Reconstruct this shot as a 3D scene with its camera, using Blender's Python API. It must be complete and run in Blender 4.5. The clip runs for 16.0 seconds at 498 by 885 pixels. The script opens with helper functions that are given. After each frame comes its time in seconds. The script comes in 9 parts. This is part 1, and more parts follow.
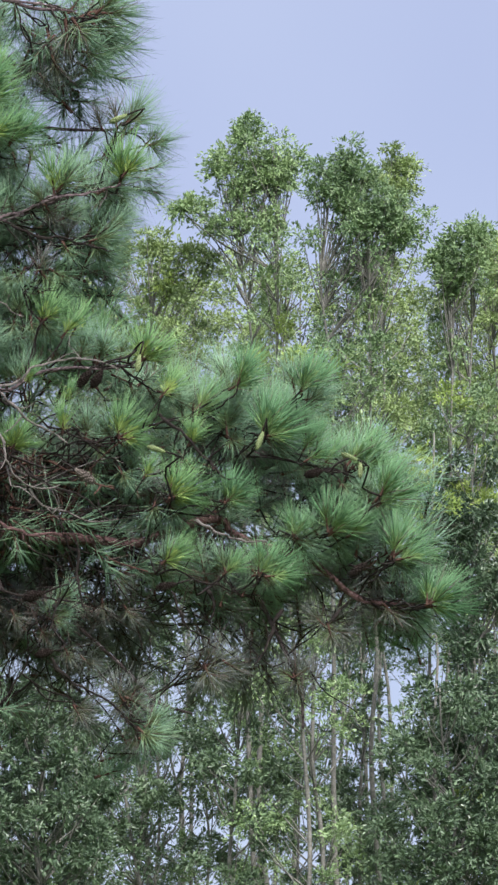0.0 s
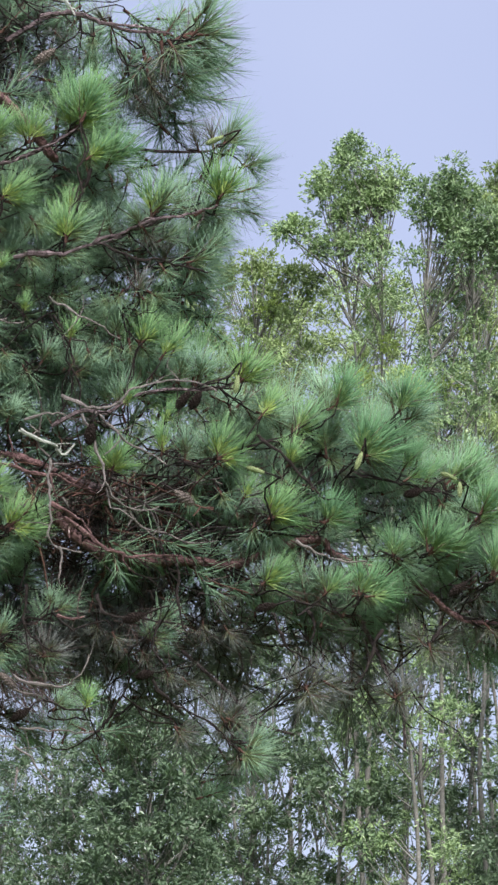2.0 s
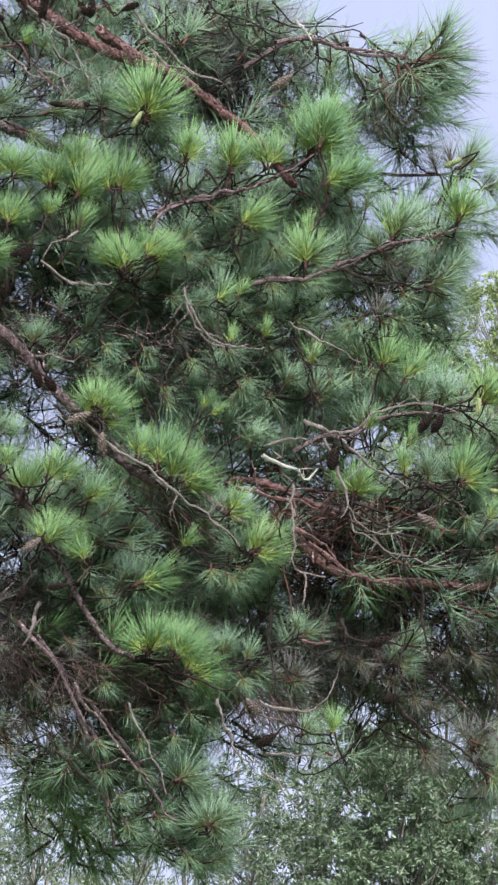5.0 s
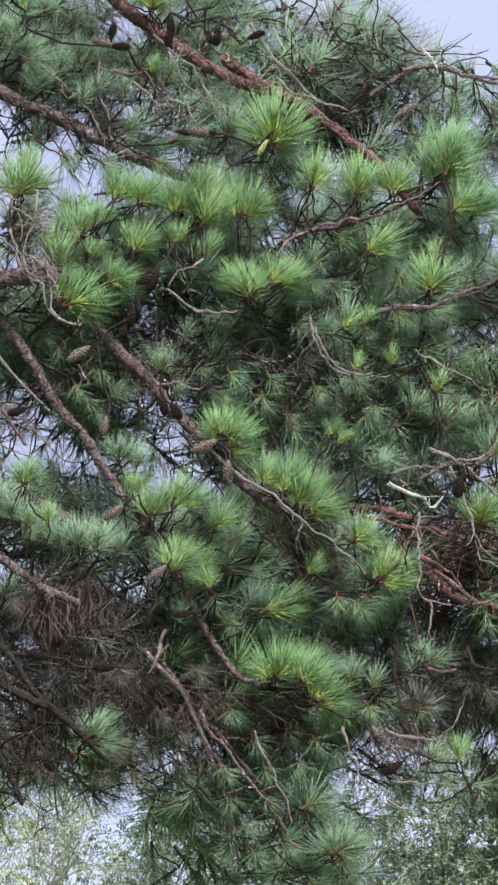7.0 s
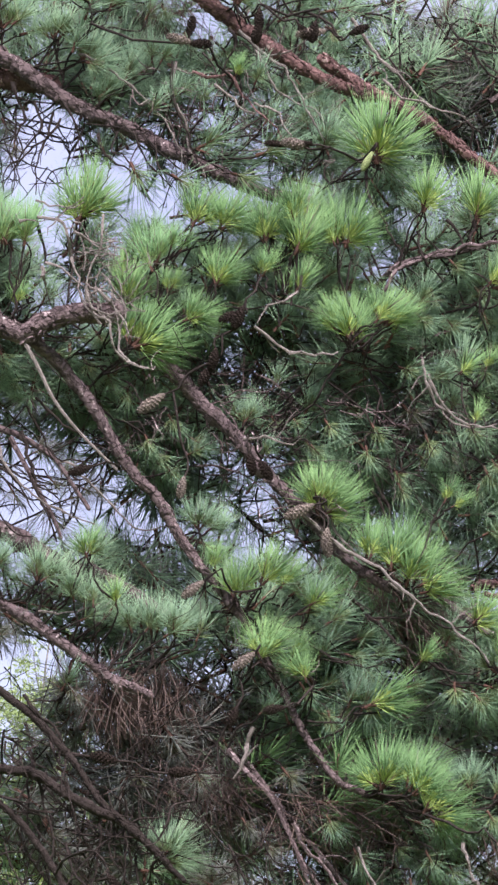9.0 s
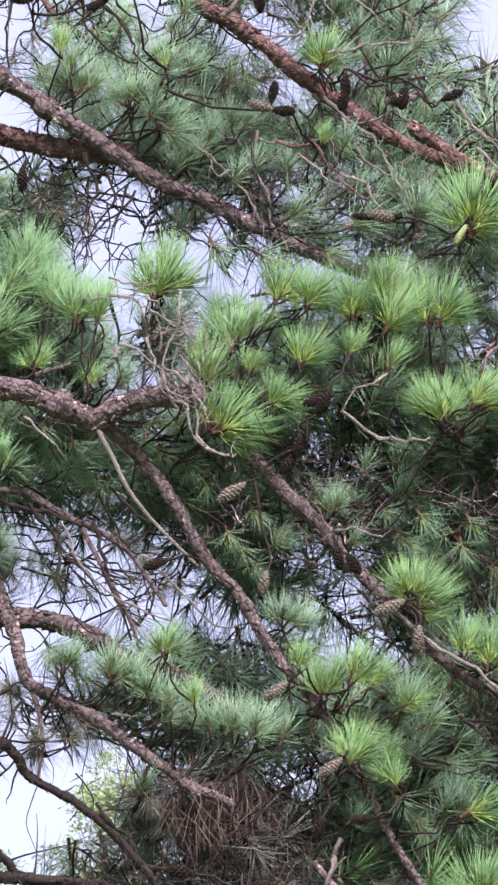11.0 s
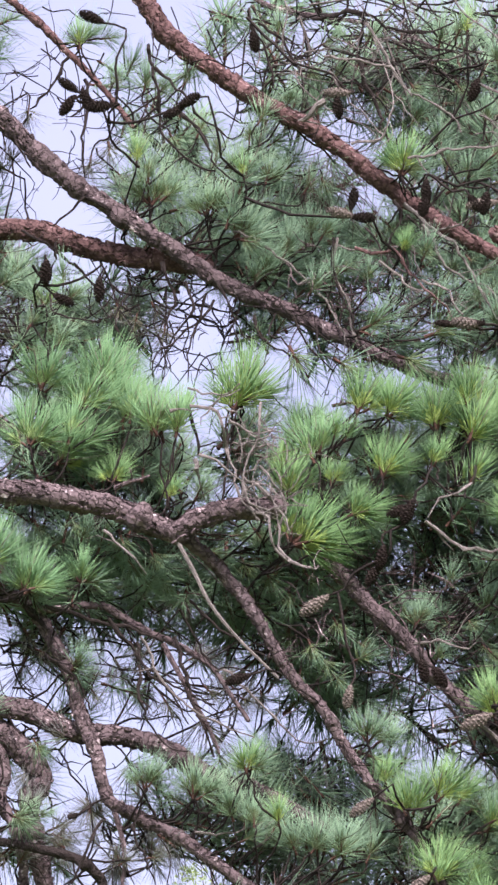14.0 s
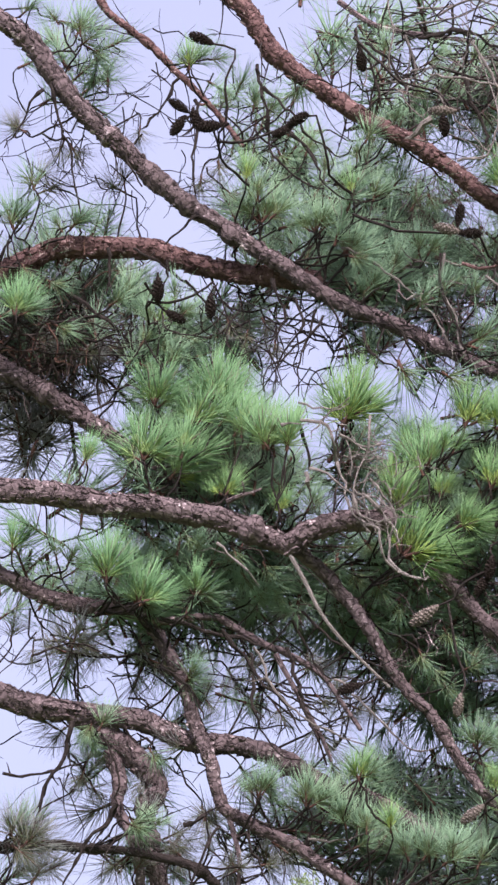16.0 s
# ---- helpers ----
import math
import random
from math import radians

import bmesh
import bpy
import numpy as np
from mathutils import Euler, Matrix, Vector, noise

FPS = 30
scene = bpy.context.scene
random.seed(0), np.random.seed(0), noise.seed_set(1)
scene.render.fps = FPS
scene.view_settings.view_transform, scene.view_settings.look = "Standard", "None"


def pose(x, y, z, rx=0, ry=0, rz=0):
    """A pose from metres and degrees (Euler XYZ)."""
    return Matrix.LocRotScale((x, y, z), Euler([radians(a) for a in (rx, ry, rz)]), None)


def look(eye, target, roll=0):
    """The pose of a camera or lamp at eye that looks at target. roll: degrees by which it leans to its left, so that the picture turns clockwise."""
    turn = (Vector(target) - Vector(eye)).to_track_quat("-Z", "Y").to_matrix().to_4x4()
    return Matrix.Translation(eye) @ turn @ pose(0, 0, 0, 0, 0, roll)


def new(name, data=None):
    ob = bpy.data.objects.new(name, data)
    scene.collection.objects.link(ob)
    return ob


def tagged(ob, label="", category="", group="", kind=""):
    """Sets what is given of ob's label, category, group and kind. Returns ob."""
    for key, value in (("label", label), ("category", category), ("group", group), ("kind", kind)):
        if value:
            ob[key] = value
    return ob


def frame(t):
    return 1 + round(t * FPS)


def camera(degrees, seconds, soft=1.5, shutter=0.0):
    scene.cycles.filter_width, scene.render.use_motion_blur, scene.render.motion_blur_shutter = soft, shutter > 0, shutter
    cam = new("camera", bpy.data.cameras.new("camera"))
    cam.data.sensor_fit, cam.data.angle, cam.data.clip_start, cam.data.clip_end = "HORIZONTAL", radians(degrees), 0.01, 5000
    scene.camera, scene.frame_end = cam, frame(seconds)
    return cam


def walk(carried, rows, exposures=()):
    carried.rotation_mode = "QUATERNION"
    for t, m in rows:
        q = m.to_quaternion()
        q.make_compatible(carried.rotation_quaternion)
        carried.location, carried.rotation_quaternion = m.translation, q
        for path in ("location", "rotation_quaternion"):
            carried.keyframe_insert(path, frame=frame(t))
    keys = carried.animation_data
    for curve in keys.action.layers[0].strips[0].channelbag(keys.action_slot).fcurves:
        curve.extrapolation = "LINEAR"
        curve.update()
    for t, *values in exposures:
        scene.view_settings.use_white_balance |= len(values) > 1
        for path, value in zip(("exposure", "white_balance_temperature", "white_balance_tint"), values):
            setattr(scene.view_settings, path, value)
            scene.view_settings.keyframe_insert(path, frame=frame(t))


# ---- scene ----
cam = camera(7.0, 16.0, soft=2.65)
ROWS = [
    (0.0, -0.0500, 0.0000, 1.6000, 101.995, 0.010, -7.819),
    (0.5, -0.0472, 0.0000, 1.6000, 102.119, -0.000, -7.508),
    (1.0, -0.0401, 0.0000, 1.6000, 102.193, 0.096, -7.115),
    (1.5, -0.0303, 0.0000, 1.6000, 102.235, 0.147, -6.720),
    (2.0, -0.0197, 0.0000, 1.6000, 102.290, 0.160, -6.237),
    (2.5, -0.0099, 0.0000, 1.6000, 102.378, 0.215, -5.580),
    (3.0, -0.0028, 0.0000, 1.6000, 102.472, 0.198, -4.869),
    (3.5, 0.0000, 0.0000, 1.6000, 102.550, 0.148, -4.246),
    (4.0, 0.0000, 0.0000, 1.6000, 102.589, 0.163, -3.661),
    (4.5, 0.0000, 0.0000, 1.6000, 102.602, 0.176, -3.133),
    (5.0, 0.0000, 0.0000, 1.6000, 102.643, 0.215, -2.650),
    (7.5, 0.0000, 0.0000, 1.6000, 103.141, -0.256, -0.640),
    (8.0, 0.0000, 0.0000, 1.6000, 103.255, -0.291, -0.433),
    (8.5, -0.0250, 1.4174, 1.9613, 103.448, -0.356, -0.194),
    (9.0, -0.0357, 2.0284, 2.1171, 103.714, -0.428, 0.167),
    (9.5, -0.0401, 2.2758, 2.1801, 104.002, -0.496, 0.553),
    (10.0, -0.0444, 2.5184, 2.2420, 104.288, -0.574, 0.863),
    (12.5, -0.0494, 2.8067, 2.3155, 105.970, -0.558, 1.882),
    (13.0, -0.0501, 2.8456, 2.3254, 106.222, -0.543, 2.084),
    (13.5, -0.0512, 2.9046, 2.3405, 106.384, -0.470, 2.324),
    (14.0, -0.0513, 2.9106, 2.3420, 106.534, -0.415, 2.596),
    (14.5, -0.0505, 2.8646, 2.3303, 106.672, -0.411, 2.936),
    (15.0, -0.0495, 2.8115, 2.3167, 106.776, -0.439, 3.288),
    (15.5, -0.0486, 2.7596, 2.3035, 106.801, -0.464, 3.676),
    (16.0, -0.0480, 2.7268, 2.2951, 106.675, -0.456, 4.169),
]
EXPOSURES = [(0.0, 0.78, 6300, 5.5), (1.5, 0.81, 6300, 6.5), (2.5, 0.92, 6380, 8.5), (4.0, 1.08, 6420, 10.5), (5.0, 1.13, 6440, 10.5), (8.0, 1.12, 6500, 12.5), (9.0, 1.29, 6500, 16), (9.5, 1.44, 6500, 17), (10.0, 1.48, 6500, 17), (12.5, 1.39, 6500, 18), (14.0, 1.32, 6500, 19), (16.0, 1.12, 6500, 18)]
walk(cam, [(t, pose(x, y, z, rx, ry, rz)) for t, x, y, z, rx, ry, rz in ROWS], EXPOSURES)

# ---- sky and light ----
world = bpy.data.worlds.new("sky")
scene.world = world
world.use_nodes = True
wn, wl = world.node_tree.nodes, world.node_tree.links
sky = wn.new("ShaderNodeTexSky")
sky.sky_type, sky.sun_disc = "NISHITA", False
sky.sun_elevation, sky.sun_rotation = radians(48), radians(194)
sky.air_density, sky.dust_density, sky.ozone_density = 1.0, 1.6, 2.0
# thin bright overcast veil over the blue, with broad soft clouds
wco = wn.new("ShaderNodeTexCoord")
wno = wn.new("ShaderNodeTexNoise")
wno.inputs["Scale"].default_value, wno.inputs["Detail"].default_value = 5.0, 3.0
wra = wn.new("ShaderNodeValToRGB")
wra.color_ramp.elements[0].position, wra.color_ramp.elements[0].color = 0.35, (3.06, 3.2, 4.66, 1)
wra.color_ramp.elements[1].position, wra.color_ramp.elements[1].color = 0.7, (3.66, 3.8, 5.12, 1)
wmx = wn.new("ShaderNodeMix")
wmx.data_type = "RGBA"
wmx.inputs["Factor"].default_value = 0.8
wl.new(wco.outputs["Generated"], wno.inputs["Vector"])
wl.new(wno.outputs["Fac"], wra.inputs["Fac"])
wl.new(sky.outputs["Color"], wmx.inputs["A"])
wl.new(wra.outputs["Color"], wmx.inputs["B"])
# an overcast dome is brighter overhead than near the horizon
wse, wma, wmu = wn.new("ShaderNodeSeparateXYZ"), wn.new("ShaderNodeMapRange"), wn.new("ShaderNodeMix")
wma.inputs["From Min"].default_value, wma.inputs["From Max"].default_value = 0.42, 0.95
wmu.data_type = "RGBA"
wmu.inputs["B"].default_value = (15.0, 14.9, 15.2, 1)
wl.new(wco.outputs["Generated"], wse.inputs["Vector"])
wl.new(wse.outputs["Z"], wma.inputs["Value"])
wl.new(wma.outputs["Result"], wmu.inputs["Factor"])
wl.new(wmx.outputs["Result"], wmu.inputs["A"])
wl.new(wmu.outputs["Result"], wn["Background"].inputs["Color"])
wn["Background"].inputs["Strength"].default_value = 0.1
sun = new("sun", bpy.data.lights.new("sun", "SUN"))
sun.data.energy, sun.data.angle, sun.data.color = 5.0, radians(14), (1.0, 0.96, 0.90)
sun.matrix_world = look((4.5, -10, 23.5), (0, 8, 3))


# ---- materials ----
def material(name, rough=0.6, spec=0.3):
    m = bpy.data.materials.new(name)
    m.use_nodes = True
    b = m.node_tree.nodes["Principled BSDF"]
    b.inputs["Roughness"].default_value, b.inputs["Specular IOR Level"].default_value = rough, spec
    return m, m.node_tree.nodes, m.node_tree.links, b


def ramp(nodes, stops):
    r = nodes.new("ShaderNodeValToRGB")
    while len(r.color_ramp.elements) < len(stops):
        r.color_ramp.elements.new(0.5)
    for e, (p, c) in zip(r.color_ramp.elements, stops):
        e.position, e.color = p, (*c, 1)
    return r


def leafy(name, dark, mid, light, rough=0.5, spec=0.35, through_light=0.25, patch=0.6):
    """Foliage: each blade takes its own tone, with broad patches of older and fresher growth, and lets some light through."""
    m, n, l, b = material(name, rough, spec)
    geo, info, tex = n.new("ShaderNodeNewGeometry"), n.new("ShaderNodeObjectInfo"), n.new("ShaderNodeTexNoise")
    tex.inputs["Scale"].default_value, tex.inputs["Detail"].default_value = patch, 2.0
    l.new(geo.outputs["Position"], tex.inputs["Vector"])
    mixes = []
    for a, w in ((info.outputs["Random"], 0.3), (tex.outputs["Fac"], 0.9)):
        k = n.new("ShaderNodeMath")
        k.operation, k.inputs[1].default_value = "MULTIPLY_ADD", w
        l.new(a, k.inputs[0])
        if mixes:
            l.new(mixes[-1].outputs[0], k.inputs[2])
        else:
            k.inputs[2].default_value = -0.25
        mixes.append(k)
    k = n.new("ShaderNodeMath")
    k.operation, k.inputs[1].default_value = "MULTIPLY_ADD", 0.4
    l.new(geo.outputs["Random Per Island"], k.inputs[0])
    l.new(mixes[-1].outputs[0], k.inputs[2])
    r = ramp(n, ((0.1, dark), (0.5, mid), (0.9, light)))
    l.new(k.outputs[0], r.inputs["Fac"])
    l.new(r.outputs["Color"], b.inputs["Base Color"])
    tr, add = n.new("ShaderNodeBsdfTranslucent"), n.new("ShaderNodeMixShader")
    l.new(r.outputs["Color"], tr.inputs["Color"])
    add.inputs["Fac"].default_value = through_light
    l.new(b.outputs["BSDF"], add.inputs[1])
    l.new(tr.outputs["BSDF"], add.inputs[2])
    l.new(add.outputs["Shader"], n["Material Output"].inputs["Surface"])
    return m


def bark(name, deep, mid, plate, scale=60.0, bump=0.6):
    """Flaky bark: plates, each of its own tone and a few of them weathered pale, with dark cracks between them."""
    m, n, l, b = material(name, 0.9, 0.1)
    co, vo, ed = n.new("ShaderNodeTexCoord"), n.new("ShaderNodeTexVoronoi"), n.new("ShaderNodeTexVoronoi")
    no, wa, br = n.new("ShaderNodeTexNoise"), n.new("ShaderNodeTexNoise"), n.new("ShaderNodeTexNoise")
    ed.feature, geo = "DISTANCE_TO_EDGE", n.new("ShaderNodeNewGeometry")
    vo.inputs["Scale"].default_value = ed.inputs["Scale"].default_value = scale
    no.inputs["Scale"].default_value, no.inputs["Detail"].default_value, no.inputs["Roughness"].default_value = scale * 2.4, 5.0, 0.6
    wa.inputs["Scale"].default_value, wa.inputs["Detail"].default_value = scale * 1.1, 4.0
    br.inputs["Scale"].default_value, br.inputs["Detail"].default_value = scale * 0.12, 2.0
    for t in (no, wa, br):
        l.new(co.outputs["Object"], t.inputs["Vector"])
    # plates have ragged rims
    warp = n.new("ShaderNodeVectorMath")
    warp.operation, warp.inputs[1].default_value = "MULTIPLY_ADD", (2.4 / scale,) * 3
    l.new(wa.outputs["Color"], warp.inputs[0])
    l.new(co.outputs["Object"], warp.inputs[2])
    for t in (vo, ed):
        l.new(warp.outputs["Vector"], t.inputs["Vector"])
    own = n.new("ShaderNodeSeparateColor")
    l.new(vo.outputs["Color"], own.inputs["Color"])
    last = None
    for a, w in ((own.outputs["Red"], 0.16), (no.outputs["Fac"], 0.66), (br.outputs["Fac"], 0.2), (geo.outputs["Random Per Island"], 0.24)):
        k = n.new("ShaderNodeMath")
        k.operation, k.inputs[1].default_value, k.inputs[2].default_value = "MULTIPLY_ADD", w, -0.1
        l.new(a, k.inputs[0])
        if last:
            l.new(last.outputs[0], k.inputs[2])
        last = k
    r = ramp(n, ((0.22, deep), (0.48, mid), (0.66, tuple(1.45 * c for c in mid)), (0.78, plate)))
    l.new(last.outputs[0], r.inputs["Fac"])
    crack, mix = n.new("ShaderNodeMapRange"), n.new("ShaderNodeMix")
    crack.inputs["From Min"].default_value, crack.inputs["From Max"].default_value = 0.0, 0.08
    l.new(ed.outputs["Distance"], crack.inputs["Value"])
    mix.data_type = "RGBA"
    mix.inputs["A"].default_value = (*[0.7 * c for c in mid], 1)
    l.new(crack.outputs["Result"], mix.inputs["Factor"])
    l.new(r.outputs["Color"], mix.inputs["B"])
    l.new(mix.outputs["Result"], b.inputs["Base Color"])
    rise = n.new("ShaderNodeMath")
    rise.operation, rise.inputs[1].default_value = "MULTIPLY_ADD", 0.6
    l.new(no.outputs["Fac"], rise.inputs[0])
    l.new(crack.outputs["Result"], rise.inputs[2])
    bp = n.new("ShaderNodeBump")
    bp.inputs["Strength"].default_value, bp.inputs["Distance"].default_value = bump, 0.006
    l.new(rise.outputs[0], bp.inputs["Height"])
    l.new(bp.outputs["Normal"], b.inputs["Normal"])
    return m


NEEDLE = {
    "bright": leafy("needles_fresh", (0.072, 0.140, 0.066), (0.125, 0.229, 0.098), (0.199, 0.320, 0.137), 0.55, 0.16, 0.28, patch=2.0),
    "lush": leafy("needles_lush", (0.064, 0.139, 0.072), (0.114, 0.223, 0.110), (0.180, 0.306, 0.151), 0.55, 0.16, 0.28, patch=2.0),
    "mid": leafy("needles_green", (0.098, 0.163, 0.122), (0.198, 0.310, 0.213), (0.327, 0.460, 0.303), 0.55, 0.14, 0.36, patch=2.0),
    # greyed, darkened needle colour: the crown's shade is put into the tone
    "dark": leafy("needles_shaded", (0.066, 0.072, 0.074), (0.122, 0.132, 0.131), (0.198, 0.208, 0.199), 0.55, 0.15, 0.24, patch=2.0),
}
SHOOT = bark("young_shoot", (0.03, 0.016, 0.014), (0.075, 0.040, 0.034), (0.15, 0.09, 0.07), 90.0)
SHEATH = {
    "bright": leafy("needle_foot_fresh", (0.165, 0.224, 0.072), (0.272, 0.371, 0.114), (0.401, 0.494, 0.156), 0.5, 0.25, 0.2, patch=3.0),
    "lush": leafy("needle_foot_lush", (0.12, 0.19, 0.075), (0.20, 0.31, 0.125), (0.31, 0.42, 0.18), 0.5, 0.2, 0.2, patch=3.0),
    "mid": leafy("needle_foot_green", (0.062, 0.081, 0.046), (0.125, 0.170, 0.087), (0.200, 0.255, 0.122), 0.5, 0.2, 0.1, patch=3.0),
    # needle feet darkened to match, shade included in the colour
    "dark": leafy("needle_foot_shaded", (0.037, 0.041, 0.032), (0.073, 0.081, 0.055), (0.134, 0.140, 0.091), 0.55, 0.15, 0.08, patch=3.0),
}
DRY = leafy("needles_dry", (0.03, 0.018, 0.018), (0.065, 0.040, 0.039), (0.13, 0.088, 0.083), through_light=0.1, patch=3.0)
BARK = bark("pine_bark", (0.014, 0.010, 0.011), (0.090, 0.066, 0.073), (0.47, 0.385, 0.42), 34.0, 1.0)
BARK_RED = bark("pine_bark_red", (0.014, 0.008, 0.009), (0.098, 0.056, 0.058), (0.46, 0.345, 0.35), 34.0, 0.9)
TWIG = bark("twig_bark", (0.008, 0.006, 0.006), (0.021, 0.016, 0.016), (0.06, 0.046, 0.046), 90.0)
LICHEN = bark("lichened_twig", (0.120, 0.116, 0.112), (0.255, 0.255, 0.244), (0.413, 0.420, 0.398), 90.0)
DEAD = bark("bare_twig", (0.045, 0.037, 0.037), (0.125, 0.107, 0.107), (0.33, 0.298, 0.30), 90.0)
CONE = bark("cone_scales", (0.007, 0.005, 0.005), (0.019, 0.013, 0.012), (0.064, 0.050, 0.044), 160.0)
CONE_GREY = bark("weathered_cone", (0.03, 0.023, 0.021), (0.13, 0.105, 0.098), (0.36, 0.31, 0.295), 160.0)
CONE_GREEN = bark("young_cone", (0.09, 0.11, 0.05), (0.16, 0.19, 0.095), (0.23, 0.26, 0.14), 110.0)
LEAF = {
    "green": leafy("leaves_green", (0.077, 0.126, 0.066), (0.165, 0.239, 0.115), (0.308, 0.399, 0.190), 0.42, 0.38, through_light=0.14, patch=1.6),
    "olive": leafy("leaves_olive", (0.098, 0.135, 0.059), (0.194, 0.257, 0.104), (0.332, 0.410, 0.172), 0.42, 0.38, through_light=0.14, patch=1.6),
    # canopy shade on low and rear trees is painted into this leaf colour
    "deep": leafy("leaves_shaded", (0.028, 0.049, 0.030), (0.064, 0.099, 0.058), (0.130, 0.183, 0.105), 0.4, 0.42, through_light=0.1, patch=1.6),
    "lime": leafy("leaves_lime", (0.160, 0.230, 0.057), (0.256, 0.332, 0.085), (0.344, 0.408, 0.133), patch=0.6),
    "grey": leafy("leaves_grey", (0.102, 0.133, 0.094), (0.163, 0.203, 0.144), (0.245, 0.287, 0.216), patch=0.6),
}
PALE_BARK = bark("pale_bark", (0.06, 0.056, 0.052), (0.145, 0.137, 0.13), (0.36, 0.345, 0.325), 14.0, 0.3)
GRASS = leafy("meadow", (0.03, 0.05, 0.015), (0.06, 0.10, 0.03), (0.12, 0.15, 0.05), 0.9, 0.1, 0.05, patch=2.5)


# ---- building helpers ----
def solid(name, verts, faces, mats, slots=None, smooth=True):
    """A mesh from arrays of vertices and triangles."""
    me = bpy.data.meshes.new(name)
    verts, faces = np.asarray(verts, np.float32), np.asarray(faces, np.int32)
    me.vertices.add(len(verts))
    me.vertices.foreach_set("co", verts.ravel())
    me.loops.add(faces.size)
    me.loops.foreach_set("vertex_index", faces.ravel())
    me.polygons.add(len(faces))
    me.polygons.foreach_set("loop_start", np.arange(len(faces), dtype=np.int32) * 3)
    if slots is not None:
        me.polygons.foreach_set("material_index", np.asarray(slots, np.int32))
    me.polygons.foreach_set("use_smooth", np.full(len(faces), smooth))
    for m in mats:
        me.materials.append(m)
    me.update(calc_edges=True)
    me.validate()
    return me


def part(name, me, parent, label=""):
    ob = new(name, me)
    ob.parent = parent
    return tagged(ob, label)


def thing(name, label, category, group="", place=(0, 0, 0), kind=""):
    ob = new(name)
    ob.location = place
    return tagged(ob, label, category, group, kind)


def smooth_line(points, step):
    """Points at even steps along a smooth line through the given ones."""
    p = np.asarray(points, float)
    q = np.vstack([2 * p[0] - p[1], p, 2 * p[-1] - p[-2]])
    out = []
    for i in range(len(p) - 1):
        a, b, c, d = q[i : i + 4]
        k = max(2, int(np.linalg.norm(c - b) / step))
        for s in np.arange(k) / k:
            out.append(0.5 * (2 * b + (c - a) * s + (2 * a - 5 * b + 4 * c - d) * s**2 + (3 * b - a - 3 * c + d) * s**3))
    out.append(p[-1])
    return np.array(out)


def tube(line, radii, sides, rough=0.0, rng=None):
    """Vertices and triangles of a tapering tube, closed at its end."""
    n = len(line)
    t = np.gradient(line, axis=0)
    t /= np.linalg.norm(t, axis=1, keepdims=True) + 1e-9
    ref = np.array([0.31, 0.9, 0.27]) if abs(t[:, 1]).mean() < 0.8 else np.array([1.0, 0.1, 0.2])
    u = np.cross(t, ref)
    u /= np.linalg.norm(u, axis=1, keepdims=True) + 1e-9
    v = np.cross(t, u)
    ang = np.arange(sides) * 2 * np.pi / sides
    r = np.asarray(radii)[:, None] * np.ones((1, sides))
    if rough and rng is not None:
        r = r * (1 + rough * rng.uniform(-1, 1, r.shape)) * (1 + 0.5 * rough * rng.uniform(-1, 1, (n, 1)))
    verts = line[:, None] + r[..., None] * (np.cos(ang)[None, :, None] * u[:, None] + np.sin(ang)[None, :, None] * v[:, None])
    i, j = np.meshgrid(np.arange(n - 1), np.arange(sides), indexing="ij")
    a, b = i * sides + j, i * sides + (j + 1) % sides
    f = np.concatenate([np.stack([a, b, b + sides], -1).reshape(-1, 3), np.stack([a, b + sides, a + sides], -1).reshape(-1, 3)])
    verts = np.vstack([verts.reshape(-1, 3), line[-1:] + t[-1:] * radii[-1]])
    k = (n - 1) * sides
    cap = np.stack([k + np.arange(sides), k + (np.arange(sides) + 1) % sides, np.full(sides, n * sides)], -1)
    return verts, np.vstack([f, cap])


def joined(pieces):
    """Many pairs of vertices and triangles as one."""
    vs, fs, k = [], [], 0
    for v, f in pieces:
        vs.append(v)
        fs.append(f + k)
        k += len(v)
    return np.vstack(vs), np.vstack(fs)


